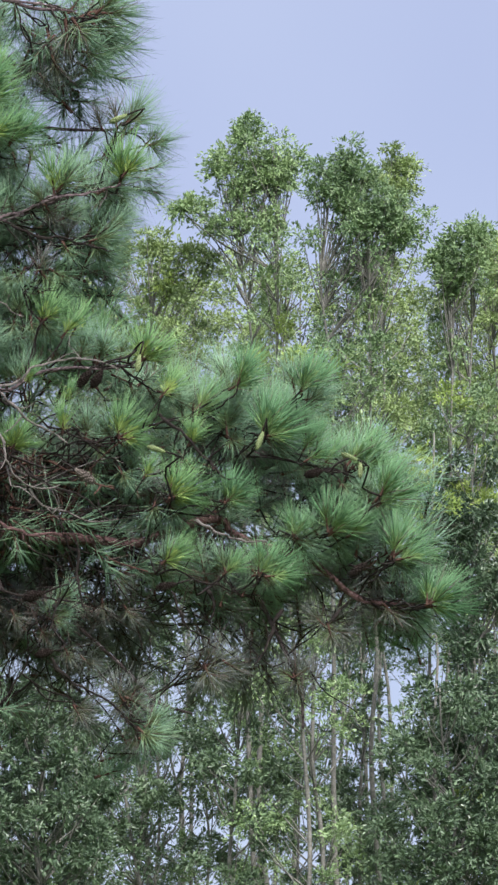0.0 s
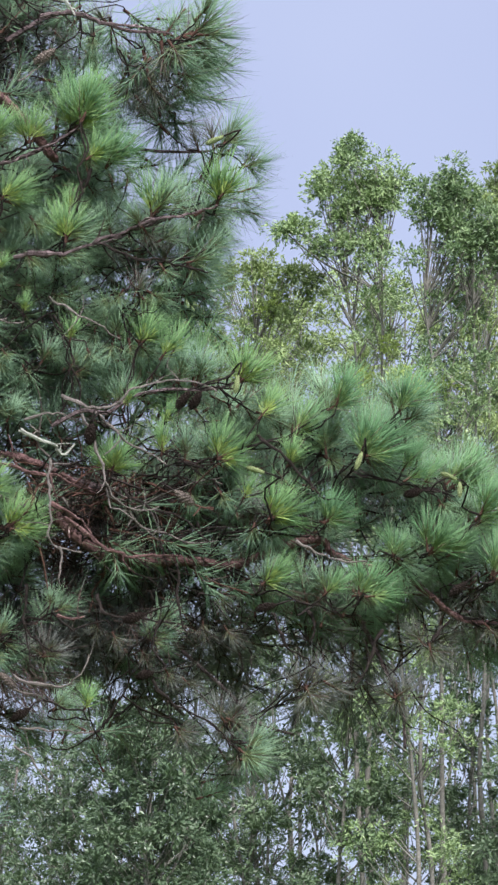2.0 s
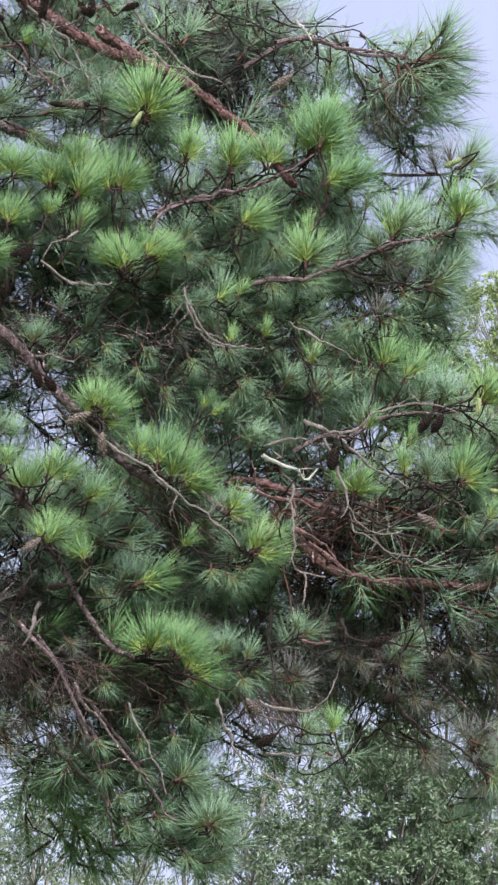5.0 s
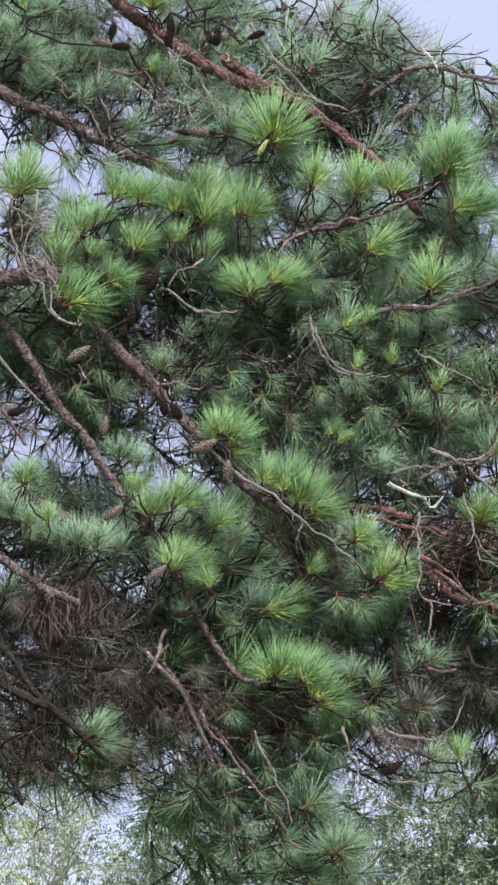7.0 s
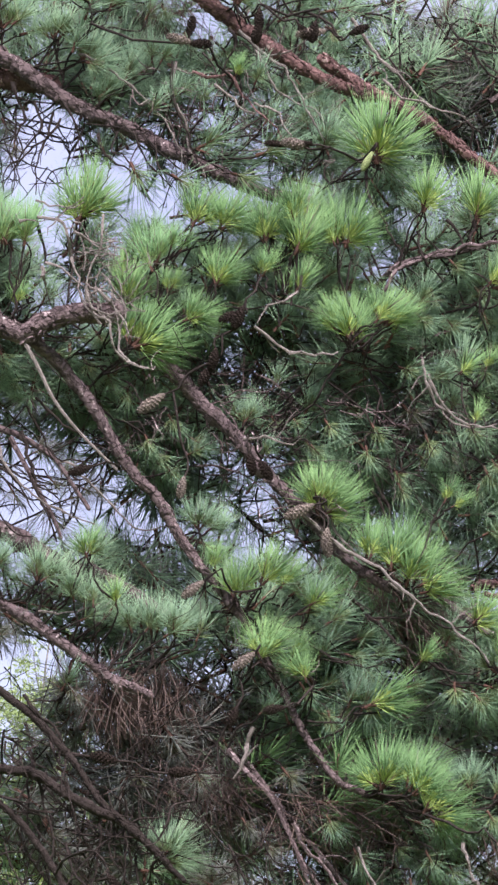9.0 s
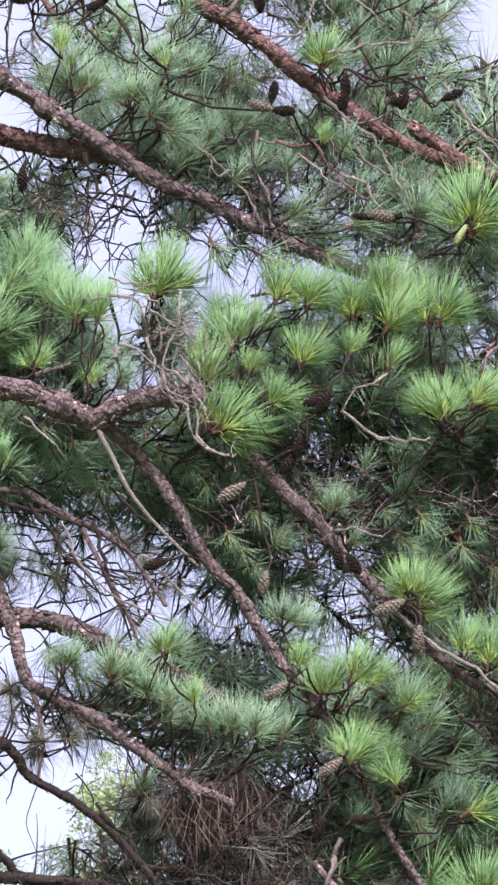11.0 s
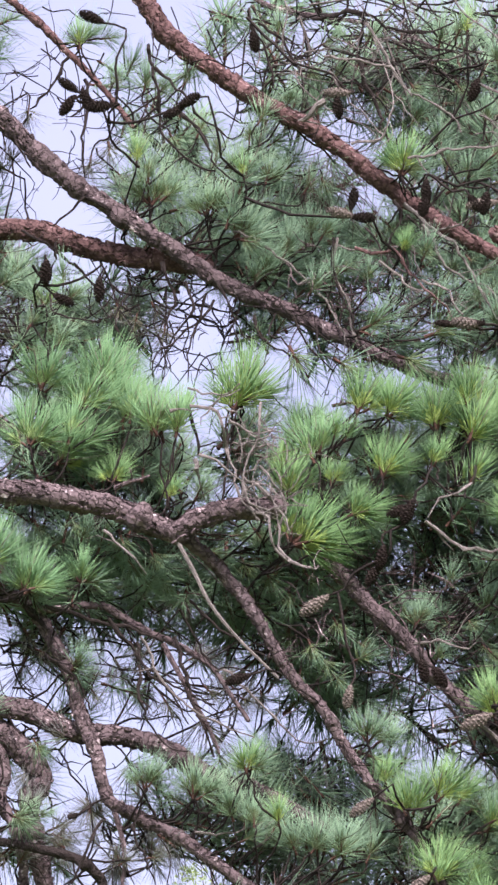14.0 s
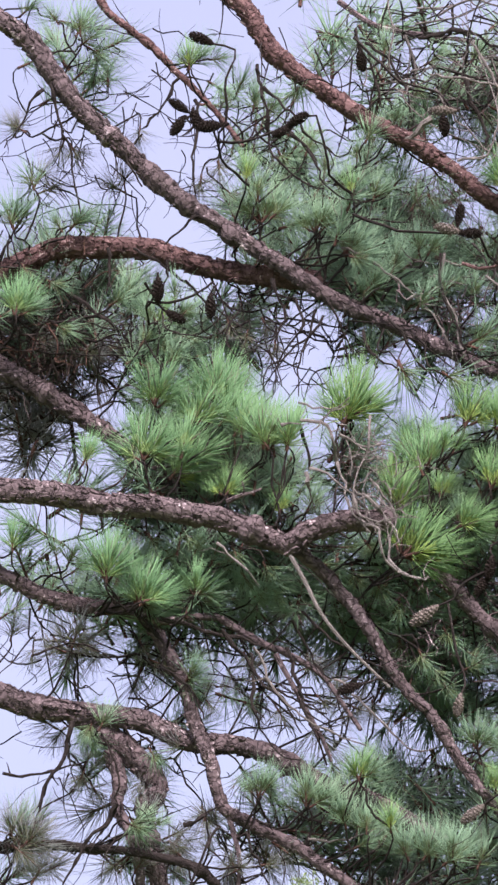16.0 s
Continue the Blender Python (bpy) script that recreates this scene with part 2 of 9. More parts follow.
# ---- needle tufts ----
def tuft_arrays(seed, count, length, tip_angle, base_angle, spread, sheathed=True, stem=0.12, sag=0.0, withered=0.03, girth=1.0):
    """Needles that stand round the last stretch of a shoot, which grows along +z from the origin; slots: 0 blade, 1 sheath, 2 shoot."""
    g = np.random.default_rng(seed)
    s = g.uniform(0, 1, count) ** 0.8
    th = np.radians(base_angle + (tip_angle - base_angle) * s + g.normal(0, spread, count))
    az = g.uniform(0, 2 * np.pi, count)
    d = np.stack([np.sin(th) * np.cos(az), np.sin(th) * np.sin(az), np.cos(th)], -1)
    base = np.stack([0 * s, 0 * s, s * stem], -1)
    le = length * g.uniform(0.72, 1.1, count)
    bow = np.stack([np.cos(az), np.sin(az), -0.4 + 0 * s], -1) * (g.normal(0.0, 0.10, count) + sag)[:, None] + g.normal(0, 0.04, (count, 3))
    u = np.cross(d, g.normal(0, 1, (count, 3)))
    u /= np.linalg.norm(u, axis=1, keepdims=True)
    w = np.cross(d, u)
    stations = ((0.0, 0.0009), (0.3, 0.0015)) if sheathed else ((0.0, 0.0020),)
    rings = []
    for f, r in stations:
        c = base + d * (le * f)[:, None] + bow * (le * f * f)[:, None]
        for k in range(3):
            q = 2.0944 * k
            rings.append(c + girth * r * (np.cos(q) * u + np.sin(q) * w))
    rings.append(base + d * le[:, None] + bow * le[:, None])
    v = np.stack(rings, 1)
    m, f, slots = v.shape[1], [], []
    for i in range(len(stations) - 1):
        for k in range(3):
            a, b = 3 * i + k, 3 * i + (k + 1) % 3
            f += [(a, b, b + 3), (a, b + 3, a + 3)]
            slots += [1 if i == 0 and sheathed else 0] * 2
    a = 3 * (len(stations) - 1)
    for k in range(3):
        f.append((a + k, a + (k + 1) % 3, m - 1))
        slots.append(0)
    faces = (np.array(f)[None] + (np.arange(count) * m)[:, None, None]).reshape(-1, 3)
    slots = np.tile(slots, count).reshape(count, -1)
    slots[g.uniform(0, 1, count) < withered] = 3
    slots = slots.ravel()
    line = np.stack([np.zeros(5), np.zeros(5), np.linspace(-0.02, stem + 0.012, 5)], -1)
    sv, sf = tube(line, np.linspace(0.0068, 0.0042, 5), 5)
    verts = np.vstack([v.reshape(-1, 3), sv])
    return verts, np.vstack([faces, sf + count * m]), np.concatenate([slots, np.full(len(sf), 2)])


SHAPES = {
    "bright": [tuft_arrays(k, 56, 0.180, 5, 58, 10, stem=0.042, girth=1.32) for k in range(6)],
    "lush": [tuft_arrays(90 + k, 70, 0.190, 5, 53, 11, stem=0.05, girth=1.2) for k in range(6)],
    "mid": [tuft_arrays(20 + k, 60, 0.195, 10, 68, 12, stem=0.045, girth=1.08) for k in range(6)],
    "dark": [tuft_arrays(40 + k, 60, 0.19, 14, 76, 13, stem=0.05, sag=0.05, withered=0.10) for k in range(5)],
}
LOOSE = {
    "bright": [tuft_arrays(60 + k, 50, 0.185, 14, 72, 13, False, 0.10, girth=1.1) for k in range(4)],
    "mid": [tuft_arrays(70 + k, 50, 0.185, 20, 85, 15, False, 0.12, withered=0.08, girth=1.1) for k in range(4)],
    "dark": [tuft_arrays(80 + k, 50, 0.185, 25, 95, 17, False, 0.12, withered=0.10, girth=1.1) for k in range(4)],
}
TUFT_MESH = {tone: [solid("needle_tuft", v, f, (NEEDLE[tone], SHEATH[tone], SHOOT, DRY), s) for v, f, s in made] for tone, made in SHAPES.items()}
rng = np.random.default_rng(7)


def aim(angle, tilt):
    """A way in the upright plane across the view: degrees from the right, upwards; tilt: degrees towards the viewer."""
    a, t = radians(angle), radians(tilt)
    return Vector((math.cos(a) * math.cos(t), -math.sin(t), math.sin(a) * math.cos(t)))


pine = thing("pine_tree", "tall pine with long green needles, drooping limbs and brown cones", "tree")
TWIGS = {}
WOOD = np.zeros((90000, 3))
COUNT = [0]


def grown(points):
    """Notes where wood stands, for later shoots to start from."""
    k = len(points)
    WOOD[COUNT[0] : COUNT[0] + k] = points
    COUNT[0] += k


def flakes(line, radii, g):
    """Loose plates of bark along a limb: each an uneven six-sided scale, fast at one end and lifted at the other."""
    run = np.linalg.norm(np.diff(line, axis=0), axis=1).sum()
    count = int(0.75 * 6.28 * radii.mean() * run / 0.0004)
    i = g.integers(1, len(line) - 1, count)
    t = line[i + 1] - line[i - 1]
    t /= np.linalg.norm(t, axis=1, keepdims=True)
    s = np.cross(t, (0, 1, 0.01))
    s /= np.linalg.norm(s, axis=1, keepdims=True)
    a = g.uniform(0, 6.28, count)[:, None]
    out = np.cos(a) * s + np.sin(a) * np.cross(t, s)
    side = np.cross(t, out)
    small = np.clip(radii[i] / 0.03, 0.4, 1.1)
    long, wide, lift = g.uniform(0.006, 0.019, count) * small, g.uniform(0.004, 0.011, count) * small, g.uniform(0.0, 0.007, count) * small
    rings = []
    for q in range(6):
        c, w = math.cos(q * 1.0472), math.sin(q * 1.0472)
        k = g.uniform(0.7, 1.25, count)
        rise = radii[i] * 1.02 + lift * (0.5 - 0.5 * c) + 0.0012
        drop = (wide * w * k) ** 2 / (2 * radii[i])
        rings.append(line[i] + t * (long * c * k)[:, None] + side * (wide * w * k)[:, None] + out * (rise - drop)[:, None])
    top = np.stack(rings, 1)
    foot = top - out[:, None] * (0.004 + lift * 0.9)[:, None, None]
    v = np.concatenate([top, foot], 1)
    f = [(0, k, k + 1) for k in range(1, 5)] + [t3 for k in range(6) for t3 in ((k, k + 6, (k + 1) % 6 + 6), (k, (k + 1) % 6 + 6, (k + 1) % 6))]
    return v.reshape(-1, 3), (np.array(f)[None] + (np.arange(count) * 12)[:, None, None]).reshape(-1, 3)


def limb(r0, r1, *points, mat=None, name="limb", label=""):
    """A limb of the pine through the given points, with overlapping scales of bark where it is thick enough to show them."""
    thick = r0 > 0.012
    line = smooth_line(points, 0.03 if r0 > 0.1 else 0.008 if thick else 0.03)
    g = np.random.default_rng(int(abs(points[0][0]) * 1000 + abs(points[-1][2]) * 77))
    n, sides = len(line), 16 if thick else 6
    wob = np.cumsum(g.normal(0, 1, (n, 3)), 0)
    wob -= np.linspace(0, 1, n)[:, None] * wob[-1]
    line = line + wob * min(0.0011, r0 * 0.07)
    knots = 1 + 0.35 * np.convolve((g.uniform(0, 1, n) < 0.02) * g.uniform(0.4, 1.2, n), np.hanning(9), "same") + 0.05 * np.sin(np.arange(n) * 0.11 + g.uniform(0, 6))
    v, f = tube(line, np.linspace(r0, r1, n) * (knots if thick else 1), sides, 0.05, g)
    if thick:
        # each scale is of its own length and stands off by its own height
        breaks = np.cumsum(g.uniform(0, 1, (n, sides // 2)) < 0.16, axis=0)
        cells = g.uniform(0, 1, (n + 1, sides // 2)) ** 1.3
        lift = np.repeat(cells[breaks, np.arange(sides // 2)[None]], 2, axis=1) * 0.17
        body = v[: n * sides].reshape(n, sides, 3)
        v[: n * sides] = (line[:, None] + (body - line[:, None]) * (0.92 + lift)[..., None]).reshape(-1, 3)
    if thick and name == "limb":
        v, f = joined([(v, f), flakes(line, np.linspace(r0, r1, n), g)])
    ob = part(name, solid(name, v, f, (mat or BARK,), smooth=False), pine, label)
    TWIGS[ob.name] = []
    if name == "limb":
        grown(line[::4])
        long = np.linalg.norm(np.diff(line, axis=0), axis=1).sum()
        for _ in range(int(long * (7 if thick else 4))):
            i = int(g.integers(n // 8, n - 2))
            way = g.normal(0, 1, 3) * (1, 0.7, 1) + (line[i + 1] - line[i]) / (np.linalg.norm(line[i + 1] - line[i]) + 1e-9) * 0.8 - (0, 0, 0.25)
            way /= np.linalg.norm(way)
            reach, pts = g.uniform(0.03, 0.26), [line[i]]
            for _ in range(4):
                way = way + g.normal(0, 0.28, 3)
                way /= np.linalg.norm(way)
                pts.append(pts[-1] + way * reach / 4)
            spur = smooth_line(pts, 0.02)
            TWIGS[ob.name].append(tube(spur, np.linspace(g.uniform(0.0018, 0.0036), 0.0008, len(spur)), 4))
    return ob


def twig_to(ob, base, way, r=0.0038):
    """A thin shoot to the foot of a tuft or cone, from the nearest wood that stands already; it meets the tuft along the tuft's own way."""
    base, way = np.array(base), np.array(way)
    wood = WOOD[: COUNT[0]]
    d = np.linalg.norm(wood - (base - way * 0.13 + (-0.04, 0, -0.02)), axis=1) + 0.5 * (np.linalg.norm(wood - base, axis=1) < 0.03)
    near = wood[int(d.argmin())].copy()
    gap = np.linalg.norm(base - near)
    p = smooth_line([near, near * 0.55 + base * 0.45 + rng.normal(0, 0.08 * gap, 3) - (0, 0, 0.05 * gap), base - way * gap * 0.25, base], 0.035)
    wob = np.cumsum(rng.normal(0, 0.004, p.shape), 0)
    p = p + wob - np.linspace(0, 1, len(p))[:, None] * wob[-1]
    TWIGS[ob.name].append(tube(p, np.linspace(r * (1.25 + 0.8 * min(gap, 0.6)), r, len(p)), 4))
    grown(p[1::2])


FILL = {"bright": [], "lush": [], "mid": [], "dark": []}
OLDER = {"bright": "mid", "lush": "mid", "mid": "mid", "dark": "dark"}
MADE = []


def posed(shape, x, y, z, way, size):
    """A tuft's arrays, laid along a way at a place."""
    v, f, s = shape
    a = rng.uniform(0, 6.28)
    turn = np.array(((math.cos(a), -math.sin(a), 0), (math.sin(a), math.cos(a), 0), (0, 0, 1)))
    return v @ (np.array(way.to_track_quat("Z", "Y").to_matrix()) @ turn * size).T + np.array((x, y, z)), f, s


# openings through the crown, where little grows and the sky shows: x, z and half sizes at the middle of the crown; they run up and back
OPENINGS = np.array([(-0.23, 6.38, 0.07, 0.08), (-0.44, 6.54, 0.05, 0.05), (-0.70, 5.96, 0.08, 0.14), (-0.85, 5.89, 0.08, 0.06), (-0.36, 5.80, 0.07, 0.08), (-0.46, 5.93, 0.05, 0.08), (-1.10, 6.74, 0.10, 0.14), (-1.00, 6.25, 0.08, 0.07), (-0.16, 6.11, 0.03, 0.07), (-0.17, 4.95, 0.06, 0.10), (-0.03, 4.76, 0.06, 0.06), (0.07, 4.67, 0.06, 0.06), (-0.62, 4.95, 0.10, 0.04), (-0.84, 4.78, 0.10, 0.07), (-1.04, 4.67, 0.09, 0.13), (-0.72, 4.41, 0.09, 0.06), (-0.96, 4.99, 0.08, 0.05), (-0.47, 4.82, 0.06, 0.06), (-0.32, 4.77, 0.05, 0.05), (-0.18, 6.37, 0.07, 0.06), (-0.40, 6.48, 0.03, 0.05), (0.01, 6.10, 0.08, 0.03), (1.03, 5.22, 0.06, 0.04), (0.09, 4.69, 0.06, 0.09)])


def in_opening(p, margin):
    k = 0.09 * (p[1] - 14.0)
    x, z = OPENINGS[:, 0] * (1 + k), OPENINGS[:, 1] + (OPENINGS[:, 1] - 2.3) * k
    return bool((((p[0] - x) / (OPENINGS[:, 2] + margin)) ** 2 + ((p[2] - z) / (OPENINGS[:, 3] + margin)) ** 2 < 1).any())


def shoots(ob, tone, *spots):
    """Tufts of needles at the ends of a limb's shoots. Spots: x, y, z, the angle in which the shoot points and its size. Older tufts crowd behind them."""
    for x, y, z, angle, k in spots:
        way = aim(angle + rng.normal(0, 4), rng.uniform(-5, 32))
        pick = int(rng.integers(len(TUFT_MESH[tone])))
        if len(MADE) < 300:
            t = part("needle_tuft", TUFT_MESH[tone][pick], ob)
            t.matrix_basis = Matrix.Translation((x, y, z)) @ way.to_track_quat("Z", "Y").to_matrix().to_4x4() @ Matrix.Rotation(rng.uniform(0, 6.28), 4, "Z") @ Matrix.Scale(k, 4)
            MADE.append(t)
        else:
            FILL[tone].append(posed(SHAPES[tone][pick], x, y, z, way, k))
        twig_to(ob, (x, y, z), way, 0.0025)
        for _ in range(0 if tone == "dark" else 2):
            w2 = aim(angle + rng.normal(0, 30), rng.uniform(-45, 20))
            back = np.array((x, y, z)) - np.array(way) * rng.uniform(0.0, 0.12) + rng.normal(0, 0.04, 3) + (0, rng.uniform(0.10, 0.5), 0)
            if in_opening(back + np.array(w2) * 0.09, 0.03) and rng.uniform() < 0.8:
                continue
            FILL[OLDER[tone]].append(posed(LOOSE[OLDER[tone]][int(rng.integers(4))], *back, w2, 0.5 + 0.4 * k))
            if rng.uniform() < 0.4:
                twig_to(ob, back, w2, 0.0022)


def fill(ob, tone, count, centre, radii, angle, spread=45, size=1.0):
    """The crowd of tufts further back on a limb, scattered through an ellipsoid."""
    for _ in range(count):
        while True:
            q = rng.uniform(-1, 1, 3)
            if q @ q < 1:
                break
        p = np.array(centre) + q * radii
        way = aim(angle + rng.normal(0, spread), rng.uniform(-40, 50))
        if in_opening(p + np.array(way) * 0.09, 0.03) and rng.uniform() < 0.8:
            continue
        FILL[tone].append(posed(LOOSE[tone][int(rng.integers(4))], *p, way, size * rng.uniform(0.85, 1.1)))
        if rng.uniform() < 0.6:
            twig_to(ob, p, way, 0.0022)


# ---- cones ----
def cone_arrays(seed, length, width, scales, gape, bulge=0.0):
    """A cone along +z: a core with rings of overlapping, thickened scales in a spiral."""
    g = np.random.default_rng(seed)
    zs = np.linspace(0, 1, 9)
    prof = np.sin(np.pi * (0.10 + 0.86 * zs)) ** 0.7
    line = np.stack([0 * zs, 0 * zs, zs * length], -1)
    pieces = [tube(line, prof * width * 0.36, 7)]
    for k in range(scales):
        f = (k + 0.5) / scales
        az = k * 2.39996 + g.normal(0, 0.05)
        r = width * 0.5 * math.sin(math.pi * (0.10 + 0.84 * f)) ** 0.75
        out = np.array((math.cos(az), math.sin(az), 0))
        side = np.array((-math.sin(az), math.cos(az), 0))
        up = np.array((0, 0, 1.0))
        tilt = out * math.sin(gape) + up * math.cos(gape)
        foot = out * r * 0.45 + up * f * length
        w, le = width * 0.17 * (0.6 + 0.5 * math.sin(math.pi * f)), r * 0.8 + width * 0.08
        thick = np.cross(side, tilt)
        tip = foot + tilt * le
        v = np.array([foot - side * w * 0.4, foot + side * w * 0.4, tip - side * w - thick * w * 0.25, tip + side * w - thick * w * 0.25, tip - side * w * 0.8 + thick * w * 0.5, tip + side * w * 0.8 + thick * w * 0.5, tip + tilt * w * 0.35 + thick * w * (0.2 + bulge)])
        fc = np.array([(0, 1, 3), (0, 3, 2), (0, 2, 4), (1, 5, 3), (0, 4, 5), (0, 5, 1), (2, 3, 6), (3, 5, 6), (5, 4, 6), (4, 2, 6)])
        pieces.append((v, fc))
    return joined(pieces)


OPEN_CONE = solid("pine_cone", *cone_arrays(1, 0.092, 0.035, 66, 0.72), (CONE,), smooth=False)
LONG_CONE = solid("pine_cone", *cone_arrays(3, 0.100, 0.030, 90, 0.42), (CONE,), smooth=False)
GREY_CONE = solid("pine_cone", *cone_arrays(4, 0.092, 0.034, 60, 0.6), (CONE_GREY,), smooth=False)
SHUT_CONE = solid("green_cone", *cone_arrays(2, 0.075, 0.030, 110, 0.16), (CONE_GREEN,), smooth=False)


def cones(ob, kind, *spots):
    """Cones on a limb. Spots: x, y, z of the foot and the angle in which the cone points."""
    me, name, label = {"open": (OPEN_CONE, "pine_cone", "open brown cone"), "long": (LONG_CONE, "pine_cone", "long brown cone"), "grey": (GREY_CONE, "pine_cone", "weathered grey-brown cone"), "green": (SHUT_CONE, "green_cone", "closed green cone")}[kind]
    for x, y, z, angle in spots:
        way = aim(angle, rng.uniform(-5, 25))
        c = part(name, me, ob, label)
        c.matrix_basis = Matrix.Translation((x, y, z)) @ way.to_track_quat("Z", "Y").to_matrix().to_4x4() @ Matrix.Scale(rng.uniform(0.68, 0.88) * (1.15 if kind == "grey" else 1), 4)
        twig_to(ob, (x, y, z), way, 0.003)


def bare(ob, r, *points, mat=None):
    """A bare or dead twig, a part of its limb."""
    line = smooth_line(points, 0.02)
    n = len(line)
    wob = np.cumsum(rng.normal(0, 1, (n, 3)), 0)
    line = line + (wob - np.linspace(0, 1, n)[:, None] * wob[-1]) * 0.0046
    girth = np.linspace(r, r * 0.42, n) * (1 + 0.55 * (rng.uniform(0, 1, n) < 0.12))
    pieces = [tube(line, girth, 6, 0.15, rng)]
    for _ in range(max(1, int(n / 6))):
        i = int(rng.integers(1, n - 1))
        way = rng.normal(0, 1, 3) * (1, 0.6, 1) + (line[i] - line[i - 1]) * 40
        way /= np.linalg.norm(way)
        le, pts = rng.uniform(0.02, 0.13), [line[i]]
        for _ in range(3):
            way = way + rng.normal(0, 0.3, 3)
            way /= np.linalg.norm(way)
            pts.append(pts[-1] + way * le / 3)
        pieces.append(tube(np.array(pts), np.linspace(girth[i] * 0.6, girth[i] * 0.25, 4), 5))
    v, f = joined(pieces)
    part("bare_twig", solid("bare_twig", v, f, (mat or TWIG,), smooth=False), ob)


def dry_needles(ob, count, centre, radii, angle=-90, spread=25):
    """Fallen brown needles caught in the twigs, hanging in a mat."""
    pieces = []
    for _ in range(count):
        p = np.array(centre) + rng.normal(0, 0.45, 3) * radii
        way = np.array(aim(angle + rng.normal(0, spread), rng.uniform(-40, 40)))
        le = rng.uniform(0.1, 0.2)
        line = np.array([p, p + way * le * 0.5 + rng.normal(0, 0.006, 3), p + way * le])
        pieces.append(tube(line, np.array((0.0011, 0.0011, 0.0006)), 3))
    tagged(part("dry_needles", solid("dry_needles", *joined(pieces), (DRY,)), ob, "mat of dry brown needles"), kind="stuff")


def tangle(ob, count, centre, radii, r=0.004, mat=None, length=0.35, angle=0, spread=180):
    """A crowd of thin crooked twigs, joined."""
    pieces = []
    for _ in range(count):
        p = np.array(centre) + rng.uniform(-1, 1, 3) * radii
        way = np.array(aim(angle + rng.normal(0, spread), rng.uniform(-35, 35)))
        le = length * rng.uniform(0.5, 1.3)
        pts = [p]
        for _ in range(6):
            way = way + rng.normal(0, 0.36, 3)
            way /= np.linalg.norm(way)
            pts.append(pts[-1] + way * le / 6)
        line = smooth_line(pts, 0.022)
        if in_opening(line[len(line) // 2], 0.02) and rng.uniform() < 0.3:
            continue
        pieces.append(tube(line, np.linspace(r * 0.62, r * 0.24, len(line)) * rng.uniform(0.6, 1.2), 4))
        for i in rng.integers(1, len(line) - 1, 3):
            spur = rng.normal(0, 1, 3) * (1, 0.6, 1)
            spur *= rng.uniform(0.015, 0.07) / np.linalg.norm(spur)
            pieces.append(tube(np.array([line[i], line[i] + spur * 0.5 + rng.normal(0, 0.005, 3), line[i] + spur]), np.array((0.4, 0.33, 0.2)) * r, 4))
    tagged(part("twigwork", solid("twigwork", *joined(pieces), (mat or TWIG,), smooth=False), ob), kind="stuff")


# ---- broad-leaved trees behind ----
def leaf_arrays(centres, ways, lengths, widths, g):
    """Folded lance-shaped leaves."""
    n = len(centres)
    u = np.cross(ways, g.normal(0, 1, (n, 3)))
    u /= np.linalg.norm(u, axis=1, keepdims=True) + 1e-9
    w = np.cross(ways, u)
    a = centres
    mid = centres + ways * (lengths * 0.45)[:, None]
    b = mid + u * widths[:, None] + w * (widths * 0.35)[:, None]
    c = mid - u * widths[:, None] + w * (widths * 0.35)[:, None]
    d = centres + ways * lengths[:, None] - w * (lengths * 0.06)[:, None]
    v = np.stack([a, b, d, c], 1).reshape(-1, 3)
    k = (np.arange(n) * 4)[:, None, None]
    return v, (np.array([(0, 1, 2), (0, 2, 3)])[None] + k).reshape(-1, 3)


TREE_LABEL = {
    "green": "slender tree with pale grey stems and narrow green leaves",
    "olive": "slender tree with pale stems and olive-green leaves",
    "deep": "dense leafy tree with narrow green leaves, coloured dark as in shade",
    "lime": "young tree with bright yellow-green leaves",
    "grey": "bushy tree with pale grey-green leaves",
}


